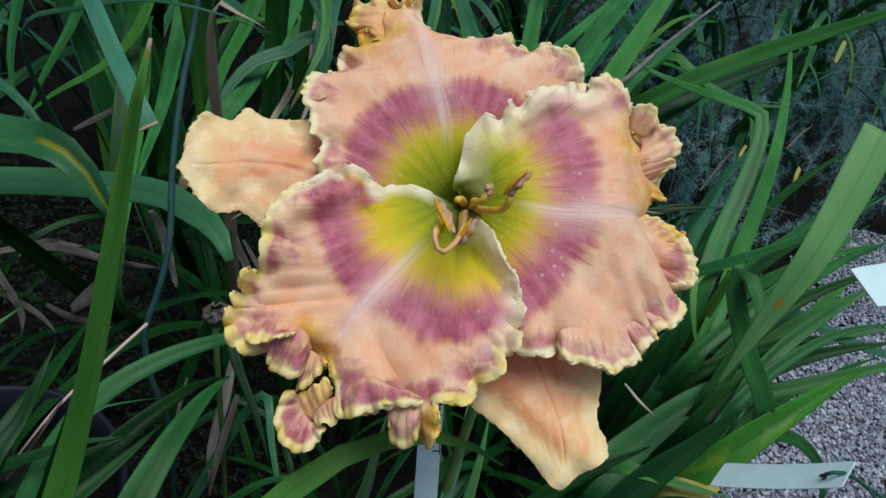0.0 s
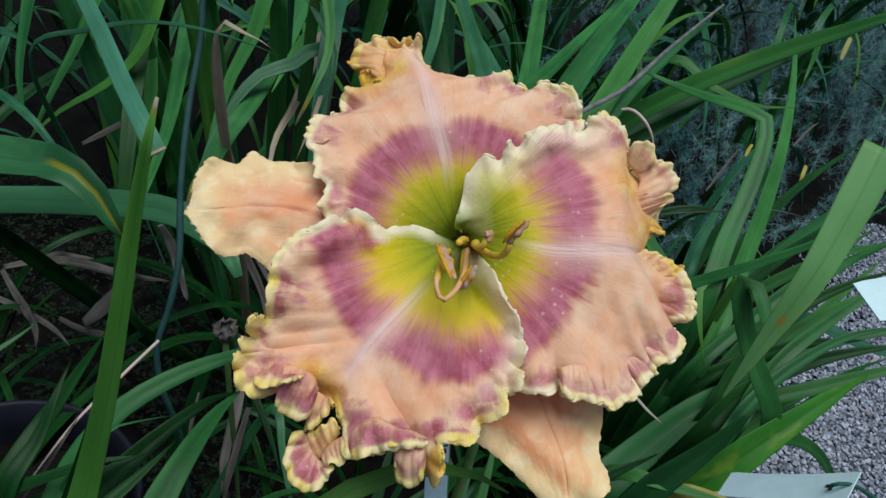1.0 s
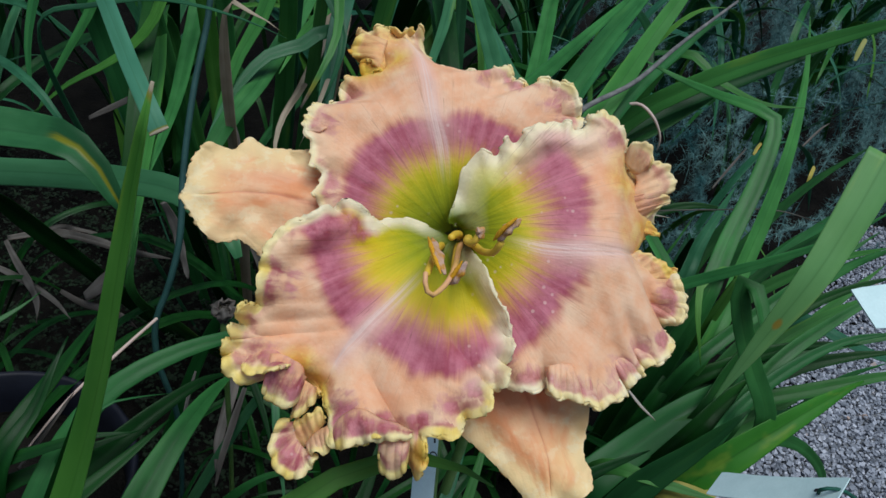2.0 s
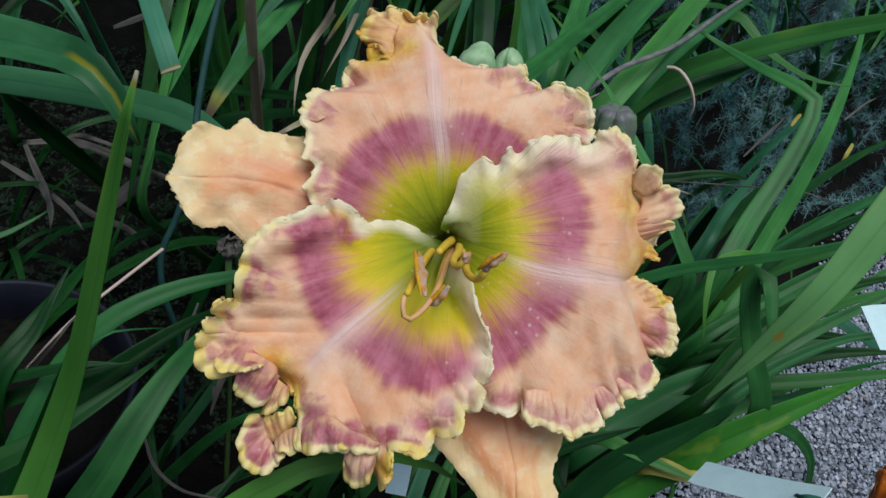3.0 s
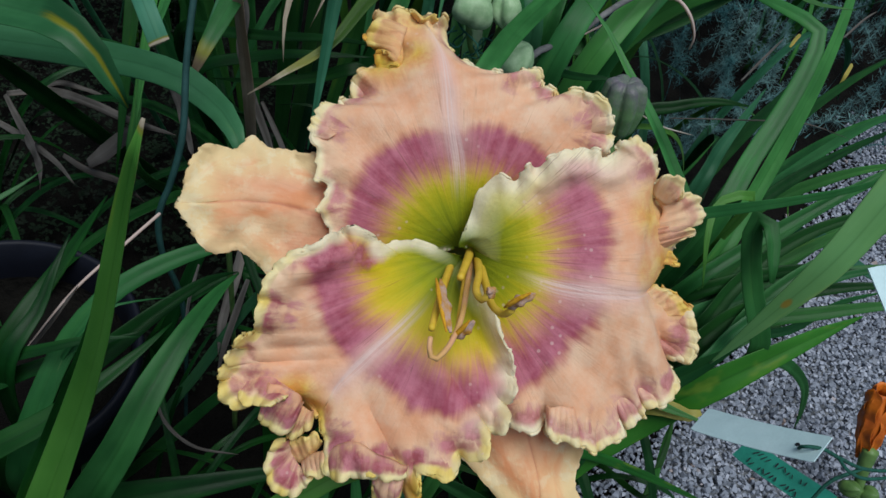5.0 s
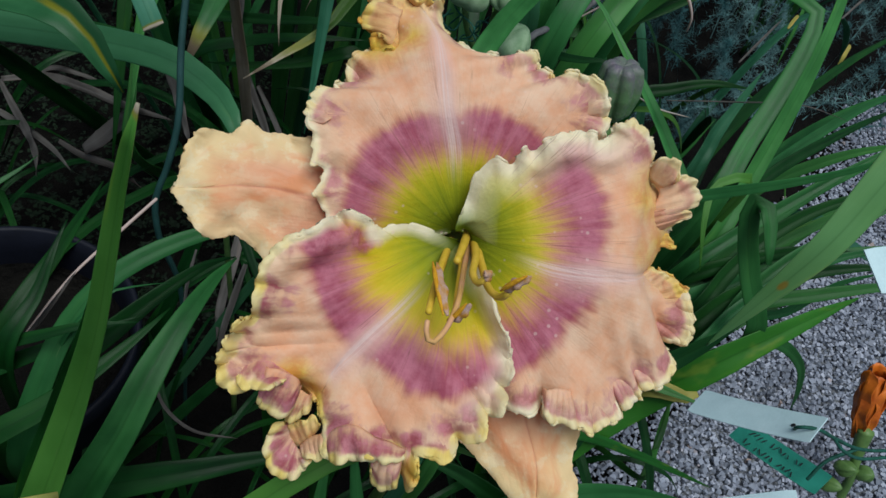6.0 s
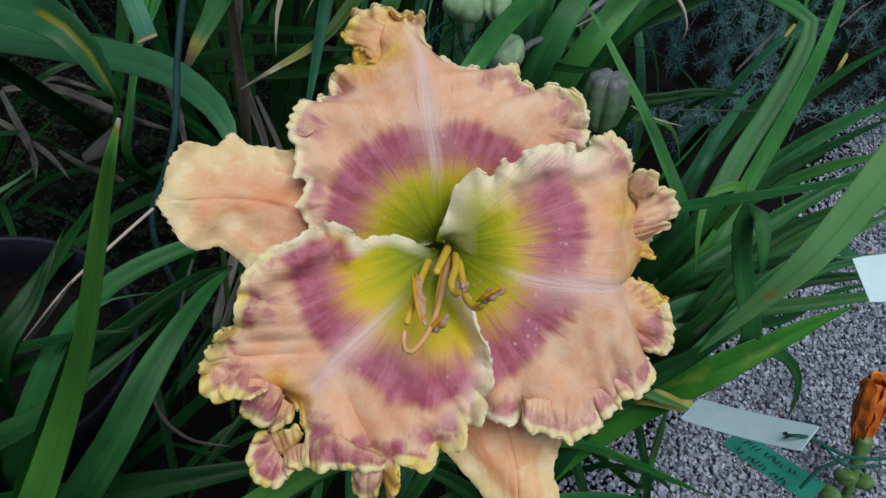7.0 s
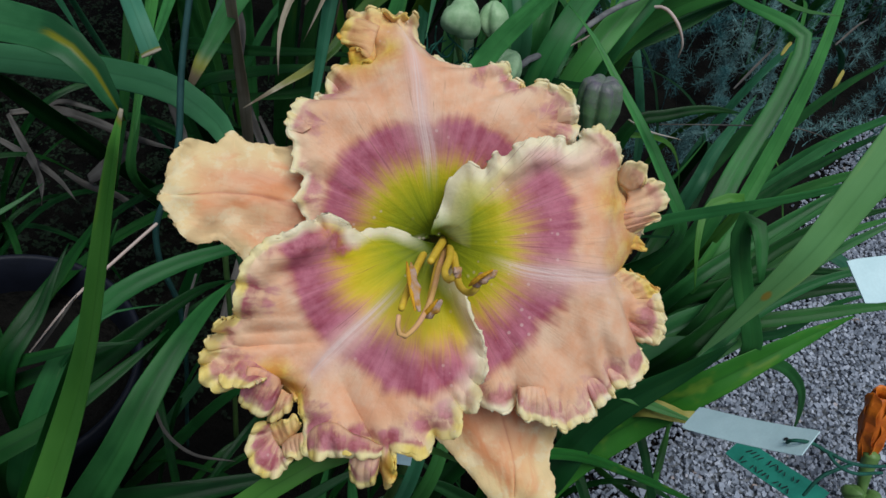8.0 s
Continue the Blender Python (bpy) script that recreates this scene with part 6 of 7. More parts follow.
strap_leaf(CLUMPS["left"], DRY, 0.0048, (-0.131, 0.418, 0.264), (-0.132, 0.397, 0.252), (-0.133, 0.376, 0.238), (-0.133, 0.365, 0.223), wave=0.1, label="dead brown leaf")
strap_leaf(CLUMPS["backleft"], PALE_DRY, 0.0110, (-0.136, 0.702, 0.428), (-0.132, 0.654, 0.411), (-0.134, 0.604, 0.393), (-0.141, 0.575, 0.367), wave=0.1, label="dead leaf with pale edges")
strap_leaf(CLUMPS["backleft"], DRY, 0.0060, (-0.355, 0.670, 0.291), (-0.323, 0.672, 0.314), (-0.293, 0.673, 0.337), label="dead leaf strand")
strap_leaf(CLUMPS["right"], STRAW, 0.0018, (0.118, 0.425, 0.332), (0.129, 0.419, 0.325), (0.141, 0.414, 0.319), label="bleached straw")
strap_leaf(CLUMPS["right"], DRY, 0.0012, (0.145, 0.611, 0.357), (0.206, 0.635, 0.358), (0.271, 0.659, 0.358), (0.323, 0.672, 0.348), label="thin dry stalk")
strap_leaf(CLUMPS["right"], STRAW, 0.0012, (0.102, 0.552, 0.394), (0.118, 0.548, 0.392), (0.143, 0.547, 0.393), label="thin dry stalk")
strap_leaf(CLUMPS["right"], DRY, 0.0030, (0.428, 0.988, 0.281), (0.475, 1.058, 0.282), (0.497, 1.086, 0.282), label="dry stalk")
strap_leaf(CLUMPS["right"], DEEP_SHADE, 0.0131, (0.175, 0.501, 0.249), (0.215, 0.560, 0.286), (0.266, 0.621, 0.310), (0.325, 0.675, 0.327), (0.401, 0.738, 0.340))
strap_leaf(CLUMPS["right"], GREEN, 0.0120, (0.188, 0.541, 0.235), (0.236, 0.602, 0.273), (0.300, 0.675, 0.295), (0.371, 0.745, 0.316), (0.452, 0.811, 0.332))
strap_leaf(CLUMPS["right"], GREEN, 0.0155, (0.201, 0.504, 0.225), (0.249, 0.562, 0.261), (0.307, 0.625, 0.287), (0.374, 0.680, 0.306), (0.439, 0.725, 0.314))
strap_leaf(CLUMPS["right"], DEEP_SHADE, 0.0141, (0.179, 0.567, 0.232), (0.214, 0.645, 0.258), (0.261, 0.722, 0.284), (0.322, 0.813, 0.297), (0.393, 0.928, 0.307))
strap_leaf(CLUMPS["right"], DEEP_SHADE, 0.0122, (0.215, 0.586, 0.226), (0.256, 0.670, 0.259), (0.320, 0.767, 0.277), (0.399, 0.863, 0.297), (0.495, 0.958, 0.316))
strap_leaf(CLUMPS["right"], GREEN, 0.0127, (0.219, 0.508, 0.260), (0.270, 0.556, 0.285), (0.324, 0.596, 0.301), (0.402, 0.645, 0.314))
strap_leaf(CLUMPS["right"], GREEN, 0.0313, (0.125, 0.438, 0.203), (0.159, 0.463, 0.232), (0.194, 0.486, 0.258), (0.235, 0.512, 0.275), (0.271, 0.533, 0.285))
strap_leaf(CLUMPS["right"], GREEN, 0.0271, (0.152, 0.418, 0.183), (0.184, 0.449, 0.218), (0.222, 0.480, 0.238), (0.264, 0.506, 0.255), (0.301, 0.527, 0.265))
strap_leaf(CLUMPS["right"], DEEP_SHADE, 0.0152, (0.195, 0.514, 0.260), (0.230, 0.524, 0.287), (0.278, 0.539, 0.306), (0.331, 0.546, 0.317))
strap_leaf(CLUMPS["right"], YELLOW, 0.0060, (0.440, 0.999, 0.399), (0.443, 1.007, 0.411), (0.447, 1.015, 0.423), tip="blunt", rooted=False, label="small yellow leaf")
strap_leaf(CLUMPS["left"], DRY, 0.0075, (-0.401, 0.593, 0.195), (-0.366, 0.598, 0.207), (-0.316, 0.575, 0.230), (-0.270, 0.553, 0.245), (-0.226, 0.533, 0.264), wave=0.2, label="grey dead leaf")
strap_leaf(CLUMPS["left"], DRY, 0.007, (-0.411, 0.604, 0.181), (-0.390, 0.583, 0.178), (-0.359, 0.549, 0.187), (-0.333, 0.515, 0.200), (-0.325, 0.498, 0.196), wave=0.2, label="grey dead leaf")
strap_leaf(CLUMPS["left"], DRY, 0.006, (-0.433, 0.596, 0.158), (-0.383, 0.574, 0.166), (-0.338, 0.548, 0.174), (-0.315, 0.530, 0.175), wave=0.15, label="grey dead leaf")
strap_leaf(CLUMPS["left"], DRY, 0.015, (-0.302, 0.535, 0.200), (-0.289, 0.541, 0.213), (-0.275, 0.549, 0.229), (-0.263, 0.551, 0.240), tip="blunt", label="pale grey torn leaf")
strap_leaf(CLUMPS["left"], DRY, 0.005, (-0.404, 0.622, 0.163), (-0.378, 0.631, 0.186), (-0.348, 0.626, 0.194), (-0.322, 0.617, 0.200), wave=0.2, label="grey dead leaf")
strap_leaf(CLUMPS["left"], DRY, 0.006, (-0.328, 0.543, 0.193), (-0.306, 0.537, 0.190), (-0.278, 0.535, 0.189), (-0.249, 0.519, 0.191), wave=0.2, label="brown dead leaf")
strap_leaf(CLUMPS["backleft"], DRY, 0.0085, (-0.233, 0.694, 0.316), (-0.216, 0.668, 0.291), (-0.213, 0.651, 0.267), (-0.197, 0.630, 0.252), wave=0.2, label="pale grey dead leaf")
strap_leaf(CLUMPS["backleft"], DEEP_SHADE, 0.015, (-0.108, 0.666, 0.274), (-0.147, 0.658, 0.256), (-0.191, 0.650, 0.242), (-0.239, 0.651, 0.228))
strap_leaf(CLUMPS["backleft"], GREEN, 0.012, (-0.254, 0.516, 0.246), (-0.259, 0.540, 0.272), (-0.268, 0.573, 0.296), (-0.275, 0.598, 0.314))
strap_leaf(CLUMPS["backleft"], DRY, 0.008, (-0.239, 0.551, 0.305), (-0.233, 0.554, 0.288), (-0.223, 0.547, 0.262), (-0.213, 0.534, 0.246), wave=0.2, label="brown dead leaf")
strap_leaf(CLUMPS["left"], GREEN, 0.0085, (-0.312, 0.405, 0.271), (-0.299, 0.424, 0.277), (-0.289, 0.438, 0.282), (-0.284, 0.446, 0.286))
strap_leaf(CLUMPS["left"], SHADY, 0.015, (-0.220, 0.292, 0.320), (-0.215, 0.316, 0.331), (-0.218, 0.341, 0.335), (-0.216, 0.358, 0.346))
strap_leaf(CLUMPS["spear"], YELLOW, 0.0130, (-0.142, 0.168, 0.429), (-0.131, 0.170, 0.454), (-0.125, 0.174, 0.465), (-0.121, 0.178, 0.460), tip="blunt", label="yellowed old leaf")
strap_leaf(CLUMPS["right"], YELLOW, 0.015, (0.160, 0.398, 0.272), (0.174, 0.396, 0.277), (0.186, 0.392, 0.281), (0.193, 0.394, 0.286), tip="blunt", label="yellowed leaf end beside the tag")
strap_leaf(CLUMPS["right"], BRIGHT, 0.006, (0.232, 0.409, 0.123), (0.226, 0.425, 0.154), (0.220, 0.436, 0.183), (0.213, 0.436, 0.219))
strap_leaf(CLUMPS["right"], GREEN, 0.015, (0.092, 0.677, 0.344), (0.069, 0.666, 0.337), (0.044, 0.658, 0.337), (0.029, 0.647, 0.337))
strap_leaf(CLUMPS["right"], GREEN, 0.02, (0.039, 0.764, 0.277), (0.104, 0.786, 0.292), (0.165, 0.811, 0.321), (0.226, 0.853, 0.353), (0.281, 0.894, 0.388))
strap_leaf(CLUMPS["right"], DEEP_SHADE, 0.017, (0.173, 0.762, 0.246), (0.205, 0.773, 0.260), (0.242, 0.781, 0.275), (0.285, 0.788, 0.278))
strap_leaf(CLUMPS["right"], DRY, 0.003, (0.291, 0.862, 0.259), (0.311, 0.889, 0.279), (0.333, 0.922, 0.292), label="rust-brown dry stalk")
strap_leaf(CLUMPS["right"], YELLOW, 0.004, (0.334, 0.899, 0.295), (0.340, 0.911, 0.300), (0.346, 0.921, 0.302), tip="blunt", rooted=False, label="small yellow leaf")
strap_leaf(CLUMPS["right"], YELLOW, 0.005, (0.402, 0.881, 0.281), (0.403, 0.886, 0.291), (0.413, 0.907, 0.294), tip="blunt", rooted=False, label="small yellow leaf")
strap_leaf(CLUMPS["backleft"], PALE_DRY, 0.0100, (-0.182, 0.525, 0.490), (-0.172, 0.526, 0.486), (-0.159, 0.519, 0.486), (-0.145, 0.510, 0.484), wave=0.2, label="dry brown leaf end")
strap_leaf(CLUMPS["backleft"], ENDING, 0.0140, (-0.142, 0.642, 0.490), (-0.129, 0.616, 0.467), (-0.125, 0.589, 0.451), (-0.129, 0.570, 0.436), (-0.137, 0.548, 0.415), wave=0.1, label="leaf with pale dried end")
strap_leaf(CLUMPS["backmid"], GREEN, 0.0150, (0.189, 0.836, 0.416), (0.230, 0.808, 0.405), (0.270, 0.780, 0.404), (0.303, 0.769, 0.414))
strap_leaf(CLUMPS["right"], BRIGHT, 0.0110, (0.196, 0.525, 0.374), (0.174, 0.517, 0.365), (0.171, 0.497, 0.353), (0.180, 0.471, 0.324))
strap_leaf(CLUMPS["right"], GREEN, 0.0140, (0.208, 0.447, 0.292), (0.228, 0.478, 0.306), (0.247, 0.497, 0.326), (0.273, 0.518, 0.340), (0.311, 0.545, 0.357), (0.344, 0.563, 0.379))
strap_leaf(CLUMPS["right"], DEEP_SHADE, 0.0170, (0.191, 0.450, 0.285), (0.218, 0.477, 0.298), (0.259, 0.497, 0.318), (0.300, 0.508, 0.332), (0.341, 0.514, 0.344))
strap_leaf(CLUMPS["right"], DEEP_SHADE, 0.0160, (0.209, 0.485, 0.269), (0.229, 0.517, 0.285), (0.256, 0.547, 0.307), (0.287, 0.569, 0.326), (0.323, 0.584, 0.344), (0.359, 0.595, 0.358))
strap_leaf(CLUMPS["right"], GREEN, 0.0130, (0.191, 0.427, 0.293), (0.214, 0.457, 0.306), (0.249, 0.484, 0.331), (0.288, 0.502, 0.352), (0.328, 0.509, 0.364))


# ---- stalk of the bloom and the hollow stem ----
def free_tube(name, points, radii, material, parent, label="", n=30, sides=10):
    ob = part(name, tube_mesh(name, points, radii, n, sides), material, None, label)
    ob.parent = parent
    ob.matrix_parent_inverse = parent.matrix_world.inverted()
    return ob


tip = BLOOM @ Vector((0.004, -0.016, -0.075))
free_tube("scape", [tuple(tip), (tip.x + 0.004, tip.y + 0.02, tip.z - 0.07), (0.005, 0.32, 0.25), (-0.01, 0.33, 0.0)], [0.0032, 0.0036, 0.0042, 0.0055], SCAPE, bloom, "green flower stalk")

stem = thing("hollow_stem", "bluish green hollow stem, bent near its foot", "stem", pose(-0.177, 0.415, 0))
free_tube("stalk", [(-0.186, 0.56, 0.60), (-0.189, 0.514, 0.539), (-0.187, 0.5, 0.492), (-0.188, 0.477, 0.45), (-0.186, 0.454, 0.408), (-0.181, 0.433, 0.369), (-0.185, 0.422, 0.336), (-0.19, 0.414, 0.314), (-0.188, 0.41, 0.283), (-0.177, 0.415, 0.22), (-0.177, 0.415, 0.0)],
          [0.0013, 0.0019, 0.0021, 0.0021, 0.0018, 0.0017], TUBE, stem, n=60)
straw = thing("dry_straw", "bleached dry straw lodged across the leaves", "straw", pose(-0.184, 0.402, 0.329))
free_tube("stalk", [(-0.184, 0.402, 0.329), (-0.198, 0.377, 0.319), (-0.215, 0.347, 0.305), (-0.228, 0.313, 0.288)], [0.0010, 0.0010, 0.0008, 0.0004], STRAW, straw)
twig = thing("dry_stalk", "grey dry flower stalk leaning across the leaves", "stalk", pose(0.015, 0.569, 0.398))
free_tube("stalk", [(0.0, 0.60, 0.0), (0.0, 0.56, 0.25), (0.015, 0.569, 0.398), (0.043, 0.593, 0.411), (0.071, 0.623, 0.43), (0.108, 0.66, 0.442), (0.15, 0.719, 0.463), (0.211, 0.806, 0.486)], [0.003, 0.003, 0.0030, 0.0024, 0.0019, 0.0012], TWIG, twig, n=50)
free_tube("curl", [(0.056, 0.654, 0.372), (0.083, 0.671, 0.390), (0.106, 0.685, 0.405), (0.125, 0.685, 0.416), (0.139, 0.678, 0.411), (0.152, 0.677, 0.394), (0.155, 0.680, 0.380)], [0.0005, 0.0010, 0.0014, 0.0014, 0.0006], STRAW, twig, "pale dry curl")


# ---- withered bloom ----
withered = thing("withered_bloom", "small shrivelled grey-brown spent bloom on its stalk", "flower", pose(-0.136, 0.433, 0))
for k in range(5):
    a = 1.26 * k
    base = np.array((-0.146, 0.413, 0.326))
    out = np.array((math.cos(a), math.sin(a), 0.0))
    me = leaf_mesh("petal", [base, base + out * 0.004 + (0, 0, 0.006), base + out * 0.007 + (0, 0, 0.011), base + out * (0.004 + 0.002 * (k % 2)) + (0, 0, 0.016)], 0.008, tip="blunt", fold=0.8, facing=-out, n=14, wave=0.4)
    ob = part("petal", me, DRY, None)
    ob.parent, ob.matrix_parent_inverse = withered, withered.matrix_world.inverted()
free_tube("stalk", [(-0.146, 0.413, 0.328), (-0.140, 0.425, 0.167), (-0.136, 0.433, 0.0)], [0.0022, 0.0018, 0.0026], SCAPE, withered, n=16)


# ---- pot ----
def lathe(name, profile, sides=56):
    ang = np.linspace(0, 2 * np.pi, sides, endpoint=False)
    verts = [(r * math.cos(a), r * math.sin(a), z) for r, z in profile for a in ang]
    n = len(profile)
    faces = [(i * sides + j, i * sides + (j + 1) % sides, (i + 1) * sides + (j + 1) % sides, (i + 1) * sides + j) for i in range(n - 1) for j in range(sides)]
    return mesh_of(name, verts, faces)


pot = thing("plant_pot", "black plastic nursery pot standing in the bed", "pot", pose(-0.283, 0.358, 0))
part("pot_wall", lathe("pot_wall", [(0.0, 0.004), (0.066, 0.0), (0.070, 0.006), (0.085, 0.178), (0.091, 0.180), (0.0925, 0.184), (0.0925, 0.198), (0.0905, 0.2), (0.0875, 0.198), (0.084, 0.176), (0.072, 0.03)]), POT, pot)
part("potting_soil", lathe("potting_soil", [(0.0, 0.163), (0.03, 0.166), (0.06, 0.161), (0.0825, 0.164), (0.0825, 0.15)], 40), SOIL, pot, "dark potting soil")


# ---- plant tags ----
def sheet(name, length, width, thick, sag=0.0, hole=False, n=14):
    """A thin plastic strip along x, bent along its length, with rounded corners."""
    xs = np.linspace(-length / 2, length / 2, n)
    rows = (-1, -0.96, 0.96, 1)
    verts, faces = [], []
    for x in xs:
        trim = 1 - 0.06 * (abs(x) > length / 2 * 0.995)
        for s in (1, -1):
            for r in rows:
                verts.append((x, r * width / 2 * trim, sag * (2 * x / length) ** 2 + s * thick / 2 * (0.5 if abs(r) == 1 else 1)))
    loop = [0, 1, 2, 3, 7, 6, 5, 4]
    for i in range(n - 1):
        for k in range(8):
            p, q = loop[k], loop[(k + 1) % 8]
            faces.append((i * 8 + p, (i + 1) * 8 + p, (i + 1) * 8 + q, i * 8 + q))
    faces += [tuple(loop), tuple((n - 1) * 8 + k for k in reversed(loop))]
    return mesh_of(name, verts, faces, smooth=False)


def frame_at(corner, along, over):
    """A pose with x from corner to along and y towards over, at corner."""
    c, x = Vector(corner), (Vector(along) - Vector(corner)).normalized()
    y = Vector(over) - Vector(corner)
    y = (y - x * y.dot(x)).normalized()
    z = x.cross(y)
    m = Matrix((x, y, z)).transposed().to_4x4()
    m.translation = c
    return m


def bars(parent, rows, lift):
    """Writing too rough to read: short dark strokes, each row (x, y, length, height, slant)."""
    for x, y, wide, tall, slant in rows:
        ob = part("ink_stroke", sheet("ink_stroke", wide, tall, 0.0001, n=3), INK, parent)
        ob.matrix_local = pose(x, y, lift, 0, 0, slant)


def letters(parent, words, size, at):
    curve = bpy.data.curves.new("writing", "FONT")
    curve.body, curve.size, curve.extrude, curve.align_x, curve.align_y = words, size, 0.00008, "CENTER", "CENTER"
    holder = new("writing_source", curve)
    bpy.context.view_layer.update()
    me = bpy.data.meshes.new_from_object(holder.evaluated_get(bpy.context.evaluated_depsgraph_get()))
    bpy.data.objects.remove(holder)
    ob = part("writing", me, INK, parent, "black handwritten letters")
    ob.matrix_local = at
    return ob


stake = thing("plant_label", "white plastic label stake under the bloom, black handwriting", "plant label", frame_at((-0.0175, 0.2671, 0.4438), (-0.0131, 0.2467, 0.4147), (-0.0131, 0.2673, 0.4444)))
ob = part("strip", sheet("strip", 0.056, 0.0090, 0.0007), TAG, stake)
ob.matrix_local = pose(0.014, 0, 0)
ob = part("stem", sheet("stem", 0.42, 0.0050, 0.0012), POT, stake, "dark stem that holds the label")
ob.matrix_local = pose(0.2515, 0.0012, -0.0012, 0, 24, 0)
letters(stake, "CT", 0.0044, pose(0.0155, 0.0027, 0.0005, 0, 0, 0))
bars(stake, [(-0.001, 0.0028, 0.0008, 0.0030, 20), (0.001, 0.0030, 0.0022, 0.0009, -10), (0.0028, 0.0026, 0.0008, 0.0030, -15), (0.0065, 0.0030, 0.0007, 0.0022, 15), (0.0085, 0.0030, 0.0018, 0.0008, 5)], 0.00045)

hung = thing("hanging_tag", "white plastic tag tied with green twine over gravel", "tag", frame_at((0.1873, 0.3058, 0.4079), (0.1546, 0.3418, 0.3530), (0.1824, 0.2974, 0.4074)), group="white hanging tags")
ob = part("strip", sheet("strip", 0.0745, 0.0193, 0.0007, sag=0.0015, n=30), TAG, hung)
ob.matrix_local = pose(0.0372, 0, 0)
ob = part("eyelet", lathe("eyelet", [(0.0, 0.0002), (0.0007, 0.0002), (0.0009, 0.0004), (0.0012, 0.0002), (0.0012, 0.0)], 20), INK, hung, "punched tie hole")
ob.matrix_local = pose(0.0135, 0.0005, 0.0011)

second = thing("hanging_tag", "white plastic tag at the gravel's edge", "tag", frame_at((0.1609, 0.3359, 0.4917), (0.2347, 0.3643, 0.5038), (0.1577, 0.3459, 0.4945)), group="white hanging tags")
ob = part("strip", sheet("strip", 0.085, 0.0215, 0.0007, sag=0.002), TAG, second)
ob.matrix_local = pose(0.0425, 0, 0)

third = thing("hanging_tag", "white plastic tag low beside the gravel", "tag", frame_at((0.193, 0.322, 0.262), (0.243, 0.332, 0.29), (0.185, 0.335, 0.272)), group="white hanging tags")
ob = part("strip", sheet("strip", 0.075, 0.018, 0.0007, sag=0.002), TAG, third)
ob.matrix_local = pose(0.03, -0.006, 0)

flag = thing("written_tag", "green plastic tag with rough black handwriting", "tag", frame_at((0.195, 0.3465, 0.326), (0.2245, 0.316, 0.344), (0.207, 0.349, 0.33)))
ob = part("strip", sheet("strip", 0.056, 0.019, 0.0005, sag=0.0008), GREENTAG, flag)
ob.matrix_local = pose(0.026, 0.002, 0)
stroke_rng = np.random.default_rng(3)
bars(flag, [(0.007 + 0.0026 * k, 0.0046 * r + stroke_rng.normal(0, 0.0005), stroke_rng.uniform(0.0005, 0.0009), stroke_rng.uniform(0.0028, 0.0046), stroke_rng.uniform(-35, 35)) for r in (-1, 1) for k in range(13) if (k + 2 * r) % 6], 0.0016)

tie = thing("twine_tie", "green twine knotted to the hanging tag", "twine", pose(0.1808, 0.3106, 0.3975))
free_tube("cord", [(0.1808, 0.3106, 0.3975), (0.1773, 0.3068, 0.4065), (0.1851, 0.3074, 0.4078), (0.2053, 0.3136, 0.3949), (0.2362, 0.3248, 0.3741), (0.2655, 0.3371, 0.3609), (0.3087, 0.3603, 0.3453)], [0.0009, 0.0011, 0.0010, 0.0009], TWINE, tie, n=40, sides=8)
free_tube("cord", [(0.2362, 0.3248, 0.3741), (0.2276, 0.3196, 0.3753), (0.2177, 0.3143, 0.3695), (0.2141, 0.3083, 0.3568)], [0.0010, 0.0011, 0.0009], TWINE, tie, n=30, sides=8)
free_tube("cord", [(0.2053, 0.3136, 0.3949), (0.2144, 0.3125, 0.3880), (0.2309, 0.3157, 0.3788), (0.2560, 0.3262, 0.3703)], [0.0009, 0.0010, 0.0009], TWINE, tie, n=30, sides=8)


# ---- seed pods, bud, orange bloom ----
def pod_mesh(name, radius, length, lobes=3, seed=1, rows=26, sides=36):
    rng = np.random.default_rng(seed)
    ph = rng.uniform(0, 6.28)
    verts = []
    for i in range(rows):
        s = i / (rows - 1)
        r = radius * (math.sin(math.pi * min(max(s, 0.02), 0.985)) ** 0.55) * (1 + 0.08 * math.sin(3 * s + ph))
        for j in range(sides):
            a = 2 * math.pi * j / sides
            k = 0.80 + 0.42 * abs(math.cos(a * lobes / 2 + ph)) ** 0.6 - 0.04 * math.cos(a * lobes * 2) + 0.03 * math.sin(7 * s + 2 * a)
            verts.append((r * k * math.cos(a), r * k * math.sin(a), (s - 0.5) * length))
    faces = [(i * sides + j, i * sides + (j + 1) % sides, (i + 1) * sides + (j + 1) % sides, (i + 1) * sides + j) for i in range(rows - 1) for j in range(sides)]
    faces += [tuple(reversed(range(sides))), tuple((rows - 1) * sides + j for j in range(sides))]
    return mesh_of(name, verts, faces)


pods = thing("seed_pods", "cluster of pale green daylily seed pods tied with green net", "seed pods", pose(-0.015, 0.55, 0.40))
for k, (x, y, z, r, h, rx, rz) in enumerate(((-0.033, 0.533, 0.446, 0.0122, 0.028, 35, 10), (-0.012, 0.545, 0.445, 0.0096, 0.024, -25, 60), (0.002, 0.526, 0.424, 0.0112, 0.027, 30, 100))):
    ob = part("seed_pod", pod_mesh("seed_pod", r, h, 3, k), POD, pods)
    ob.matrix_local = pods.matrix_world.inverted() @ pose(x, y, z, rx, 10, rz)
    free_tube("pod_stalk", [(x, y, z - h * 0.45), (x * 0.7 - 0.004, y + 0.006, z - h * 1.1), (-0.012, 0.552, 0.385)], [0.0018, 0.0022, 0.0026], SCAPE, pods, n=14)
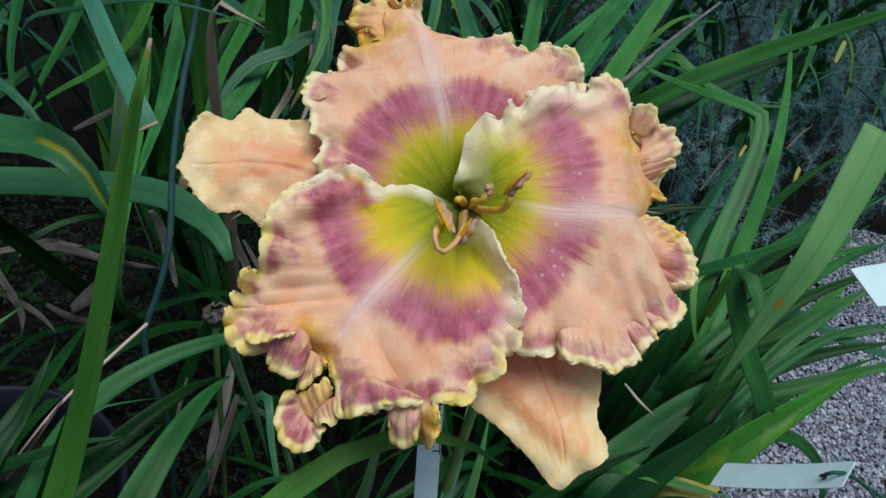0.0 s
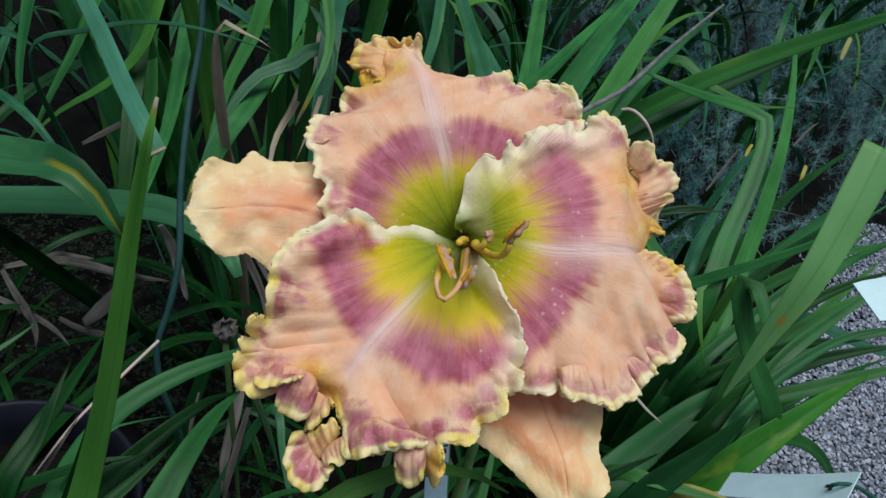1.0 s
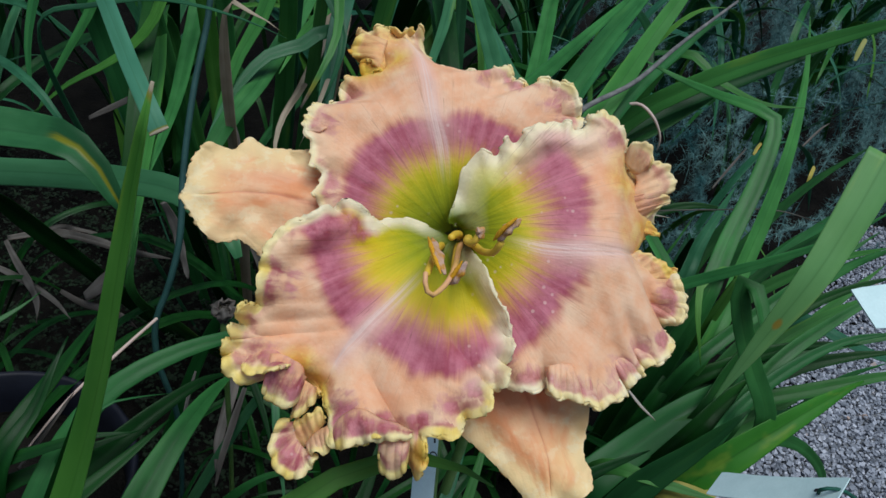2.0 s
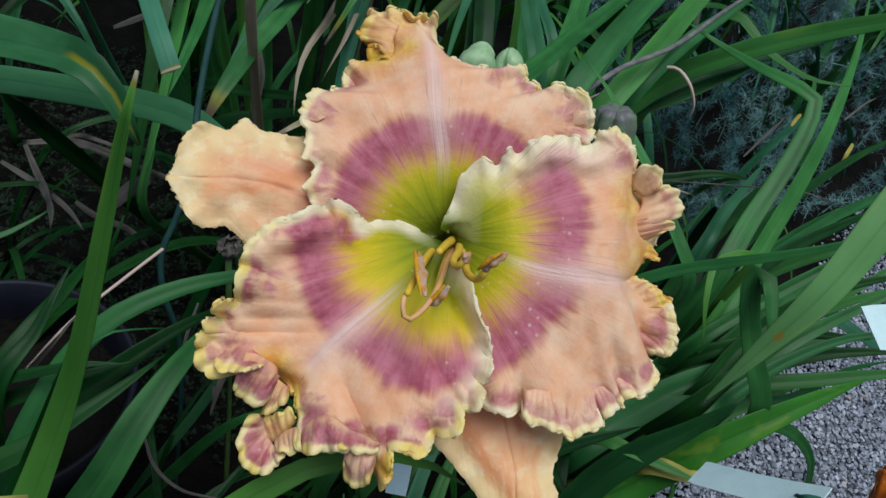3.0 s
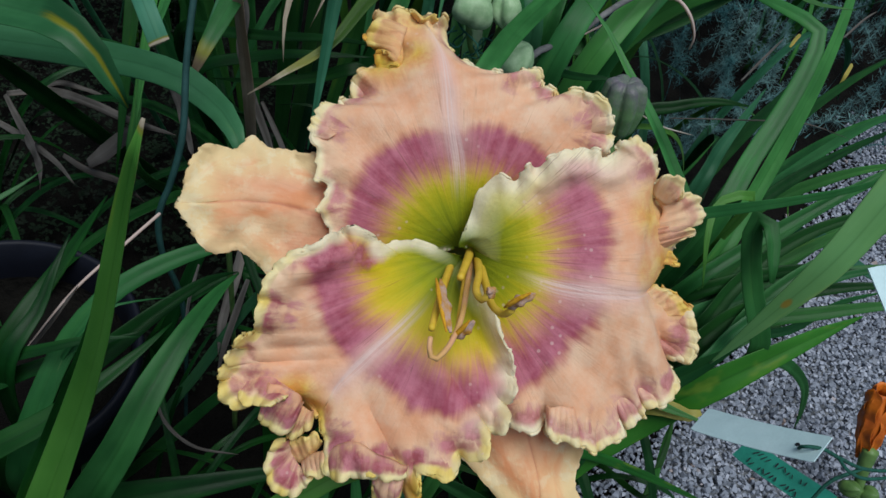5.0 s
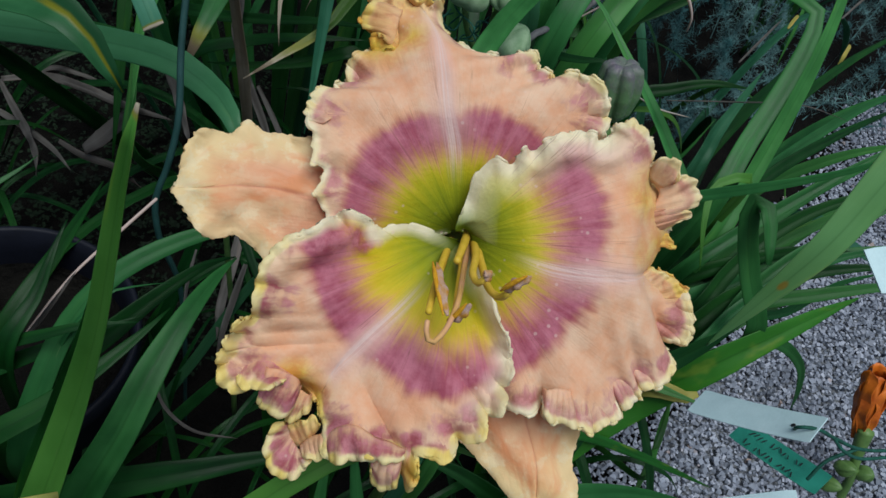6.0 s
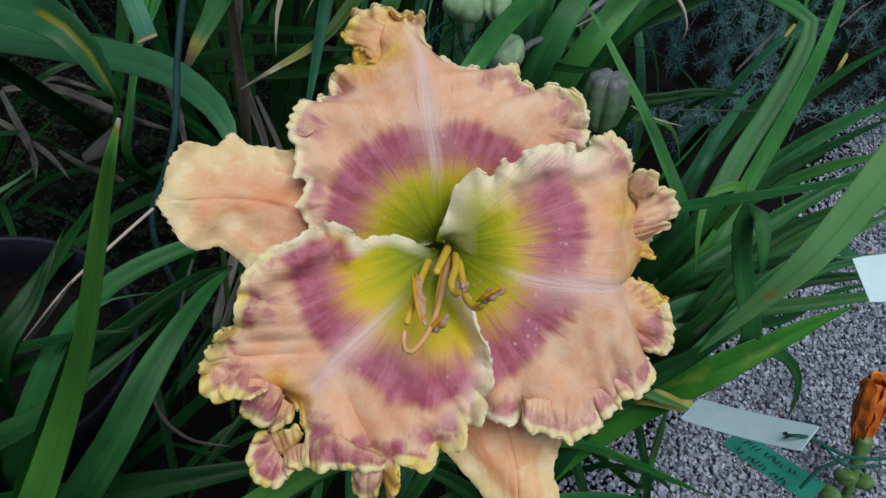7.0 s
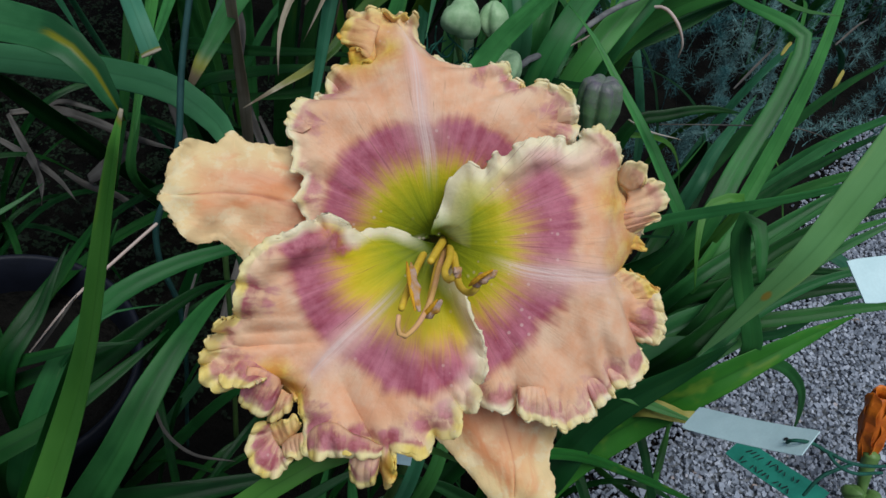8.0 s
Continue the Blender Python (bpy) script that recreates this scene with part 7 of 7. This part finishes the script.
free_tube("scape", [(-0.012, 0.552, 0.39), (-0.005, 0.575, 0.2), (0.0, 0.60, 0.0)], [0.003, 0.0036, 0.0045], SCAPE, pods)
net_rng = np.random.default_rng(9)
for k in range(12):
    a = np.array((-0.050 + 0.0035 * k, 0.526 + 0.002 * k, 0.438 - 0.002 * k)) + net_rng.normal(0, 0.003, 3)
    b = a + (net_rng.uniform(-0.018, 0.018), -0.006, -net_rng.uniform(0.010, 0.026))
    free_tube("net_cord", [a, 0.6 * a + 0.4 * b + net_rng.normal(0, 0.004, 3), 0.3 * a + 0.7 * b + net_rng.normal(0, 0.004, 3), b], [0.0005, 0.0007, 0.0004], TWINE, pods, n=14, sides=6)


def bud_mesh(name, radius, length, lobes=6, rows=30, sides=72):
    """A blunt bud of rounded lobes that meet in a star at its flat top."""
    verts = []
    for i in range(rows):
        s = i / (rows - 1)
        r = radius * np.interp(s, [0, 0.12, 0.4, 0.65, 0.82, 0.92, 1], [0.42, 0.76, 1.0, 1.0, 0.88, 0.56, 0.03])
        z = length * np.interp(s, [0, 0.12, 0.4, 0.65, 0.82, 0.92, 1], [0, 0.14, 0.46, 0.72, 0.92, 1.0, 0.94])
        for j in range(sides):
            a = 2 * math.pi * j / sides
            k = 0.74 + 0.33 * abs(math.sin(a * lobes / 2 + 0.25 * s)) ** 0.6 + 0.03 * math.sin(a)
            verts.append((r * k * math.cos(a), r * k * math.sin(a), z - 0.5 * length - 0.02 * length * (1 - k) * 5 * s))
    faces = [(i * sides + j, i * sides + (j + 1) % sides, (i + 1) * sides + (j + 1) % sides, (i + 1) * sides + j) for i in range(rows - 1) for j in range(sides)]
    faces += [tuple(reversed(range(sides))), tuple((rows - 1) * sides + j for j in range(sides))]
    return mesh_of(name, verts, faces)


bud = thing("spent_bud", "purple-green lobed daylily bud beside the bloom", "bud", pose(0.028, 0.349, 0.52))
ob = part("bud_body", bud_mesh("bud_body", 0.0084, 0.024), BUD, bud)
ob.matrix_local = bud.matrix_world.inverted() @ pose(0.0262, 0.350, 0.5345, -14, -6, 20)
free_tube("bud_stalk", [(0.028, 0.345, 0.52), (0.024, 0.335, 0.49), (0.012, 0.32, 0.45), (0.006, 0.325, 0.28)], [0.0028, 0.0024, 0.0026, 0.0034], SCAPE, bud)

orange = thing("orange_bloom", "closed orange daylily bloom over the gravel", "flower", pose(0.515, 0.51, 0.0))
for k in range(6):
    a = k * 1.05 + 0.3
    lean = Vector((0.011 * math.cos(a), 0.011 * math.sin(a), 0))
    foot, top = Vector((0.502, 0.543, 0.066)), Vector((0.483, 0.580, 0.140))
    me = leaf_mesh("petal", [tuple(foot), tuple(foot.lerp(top, 0.35) + lean * 1.0), tuple(foot.lerp(top, 0.75) + lean * 1.15), tuple(top + lean * (0.7 + 0.3 * (k % 2)))], 0.022, tip="blunt", fold=0.5, facing=tuple(-lean.normalized()), n=22, wave=0.12)
    ob = part("petal", me, ORANGE, None)
    ob.parent, ob.matrix_parent_inverse = orange, orange.matrix_world.inverted()
free_tube("flower_tube", [(0.501, 0.545, 0.082), (0.505, 0.533, 0.06), (0.511, 0.521, 0.04)], [0.009, 0.007, 0.0045], SCAPE, orange)
free_tube("scape", [(0.511, 0.521, 0.042), (0.517, 0.515, 0.02), (0.522, 0.51, -0.005)], [0.0045, 0.005, 0.006], SCAPE, orange)
for k, (x, y, z) in enumerate(((0.497, 0.517, 0.045), (0.523, 0.520, 0.038), (0.488, 0.503, 0.028))):
    ob = part("flower_bud", pod_mesh("flower_bud", 0.008, 0.026, 3, 20 + k), SCAPE, orange)
    ob.matrix_local = orange.matrix_world.inverted() @ pose(x, y, z, 30, 20 - 25 * k, 40 * k)
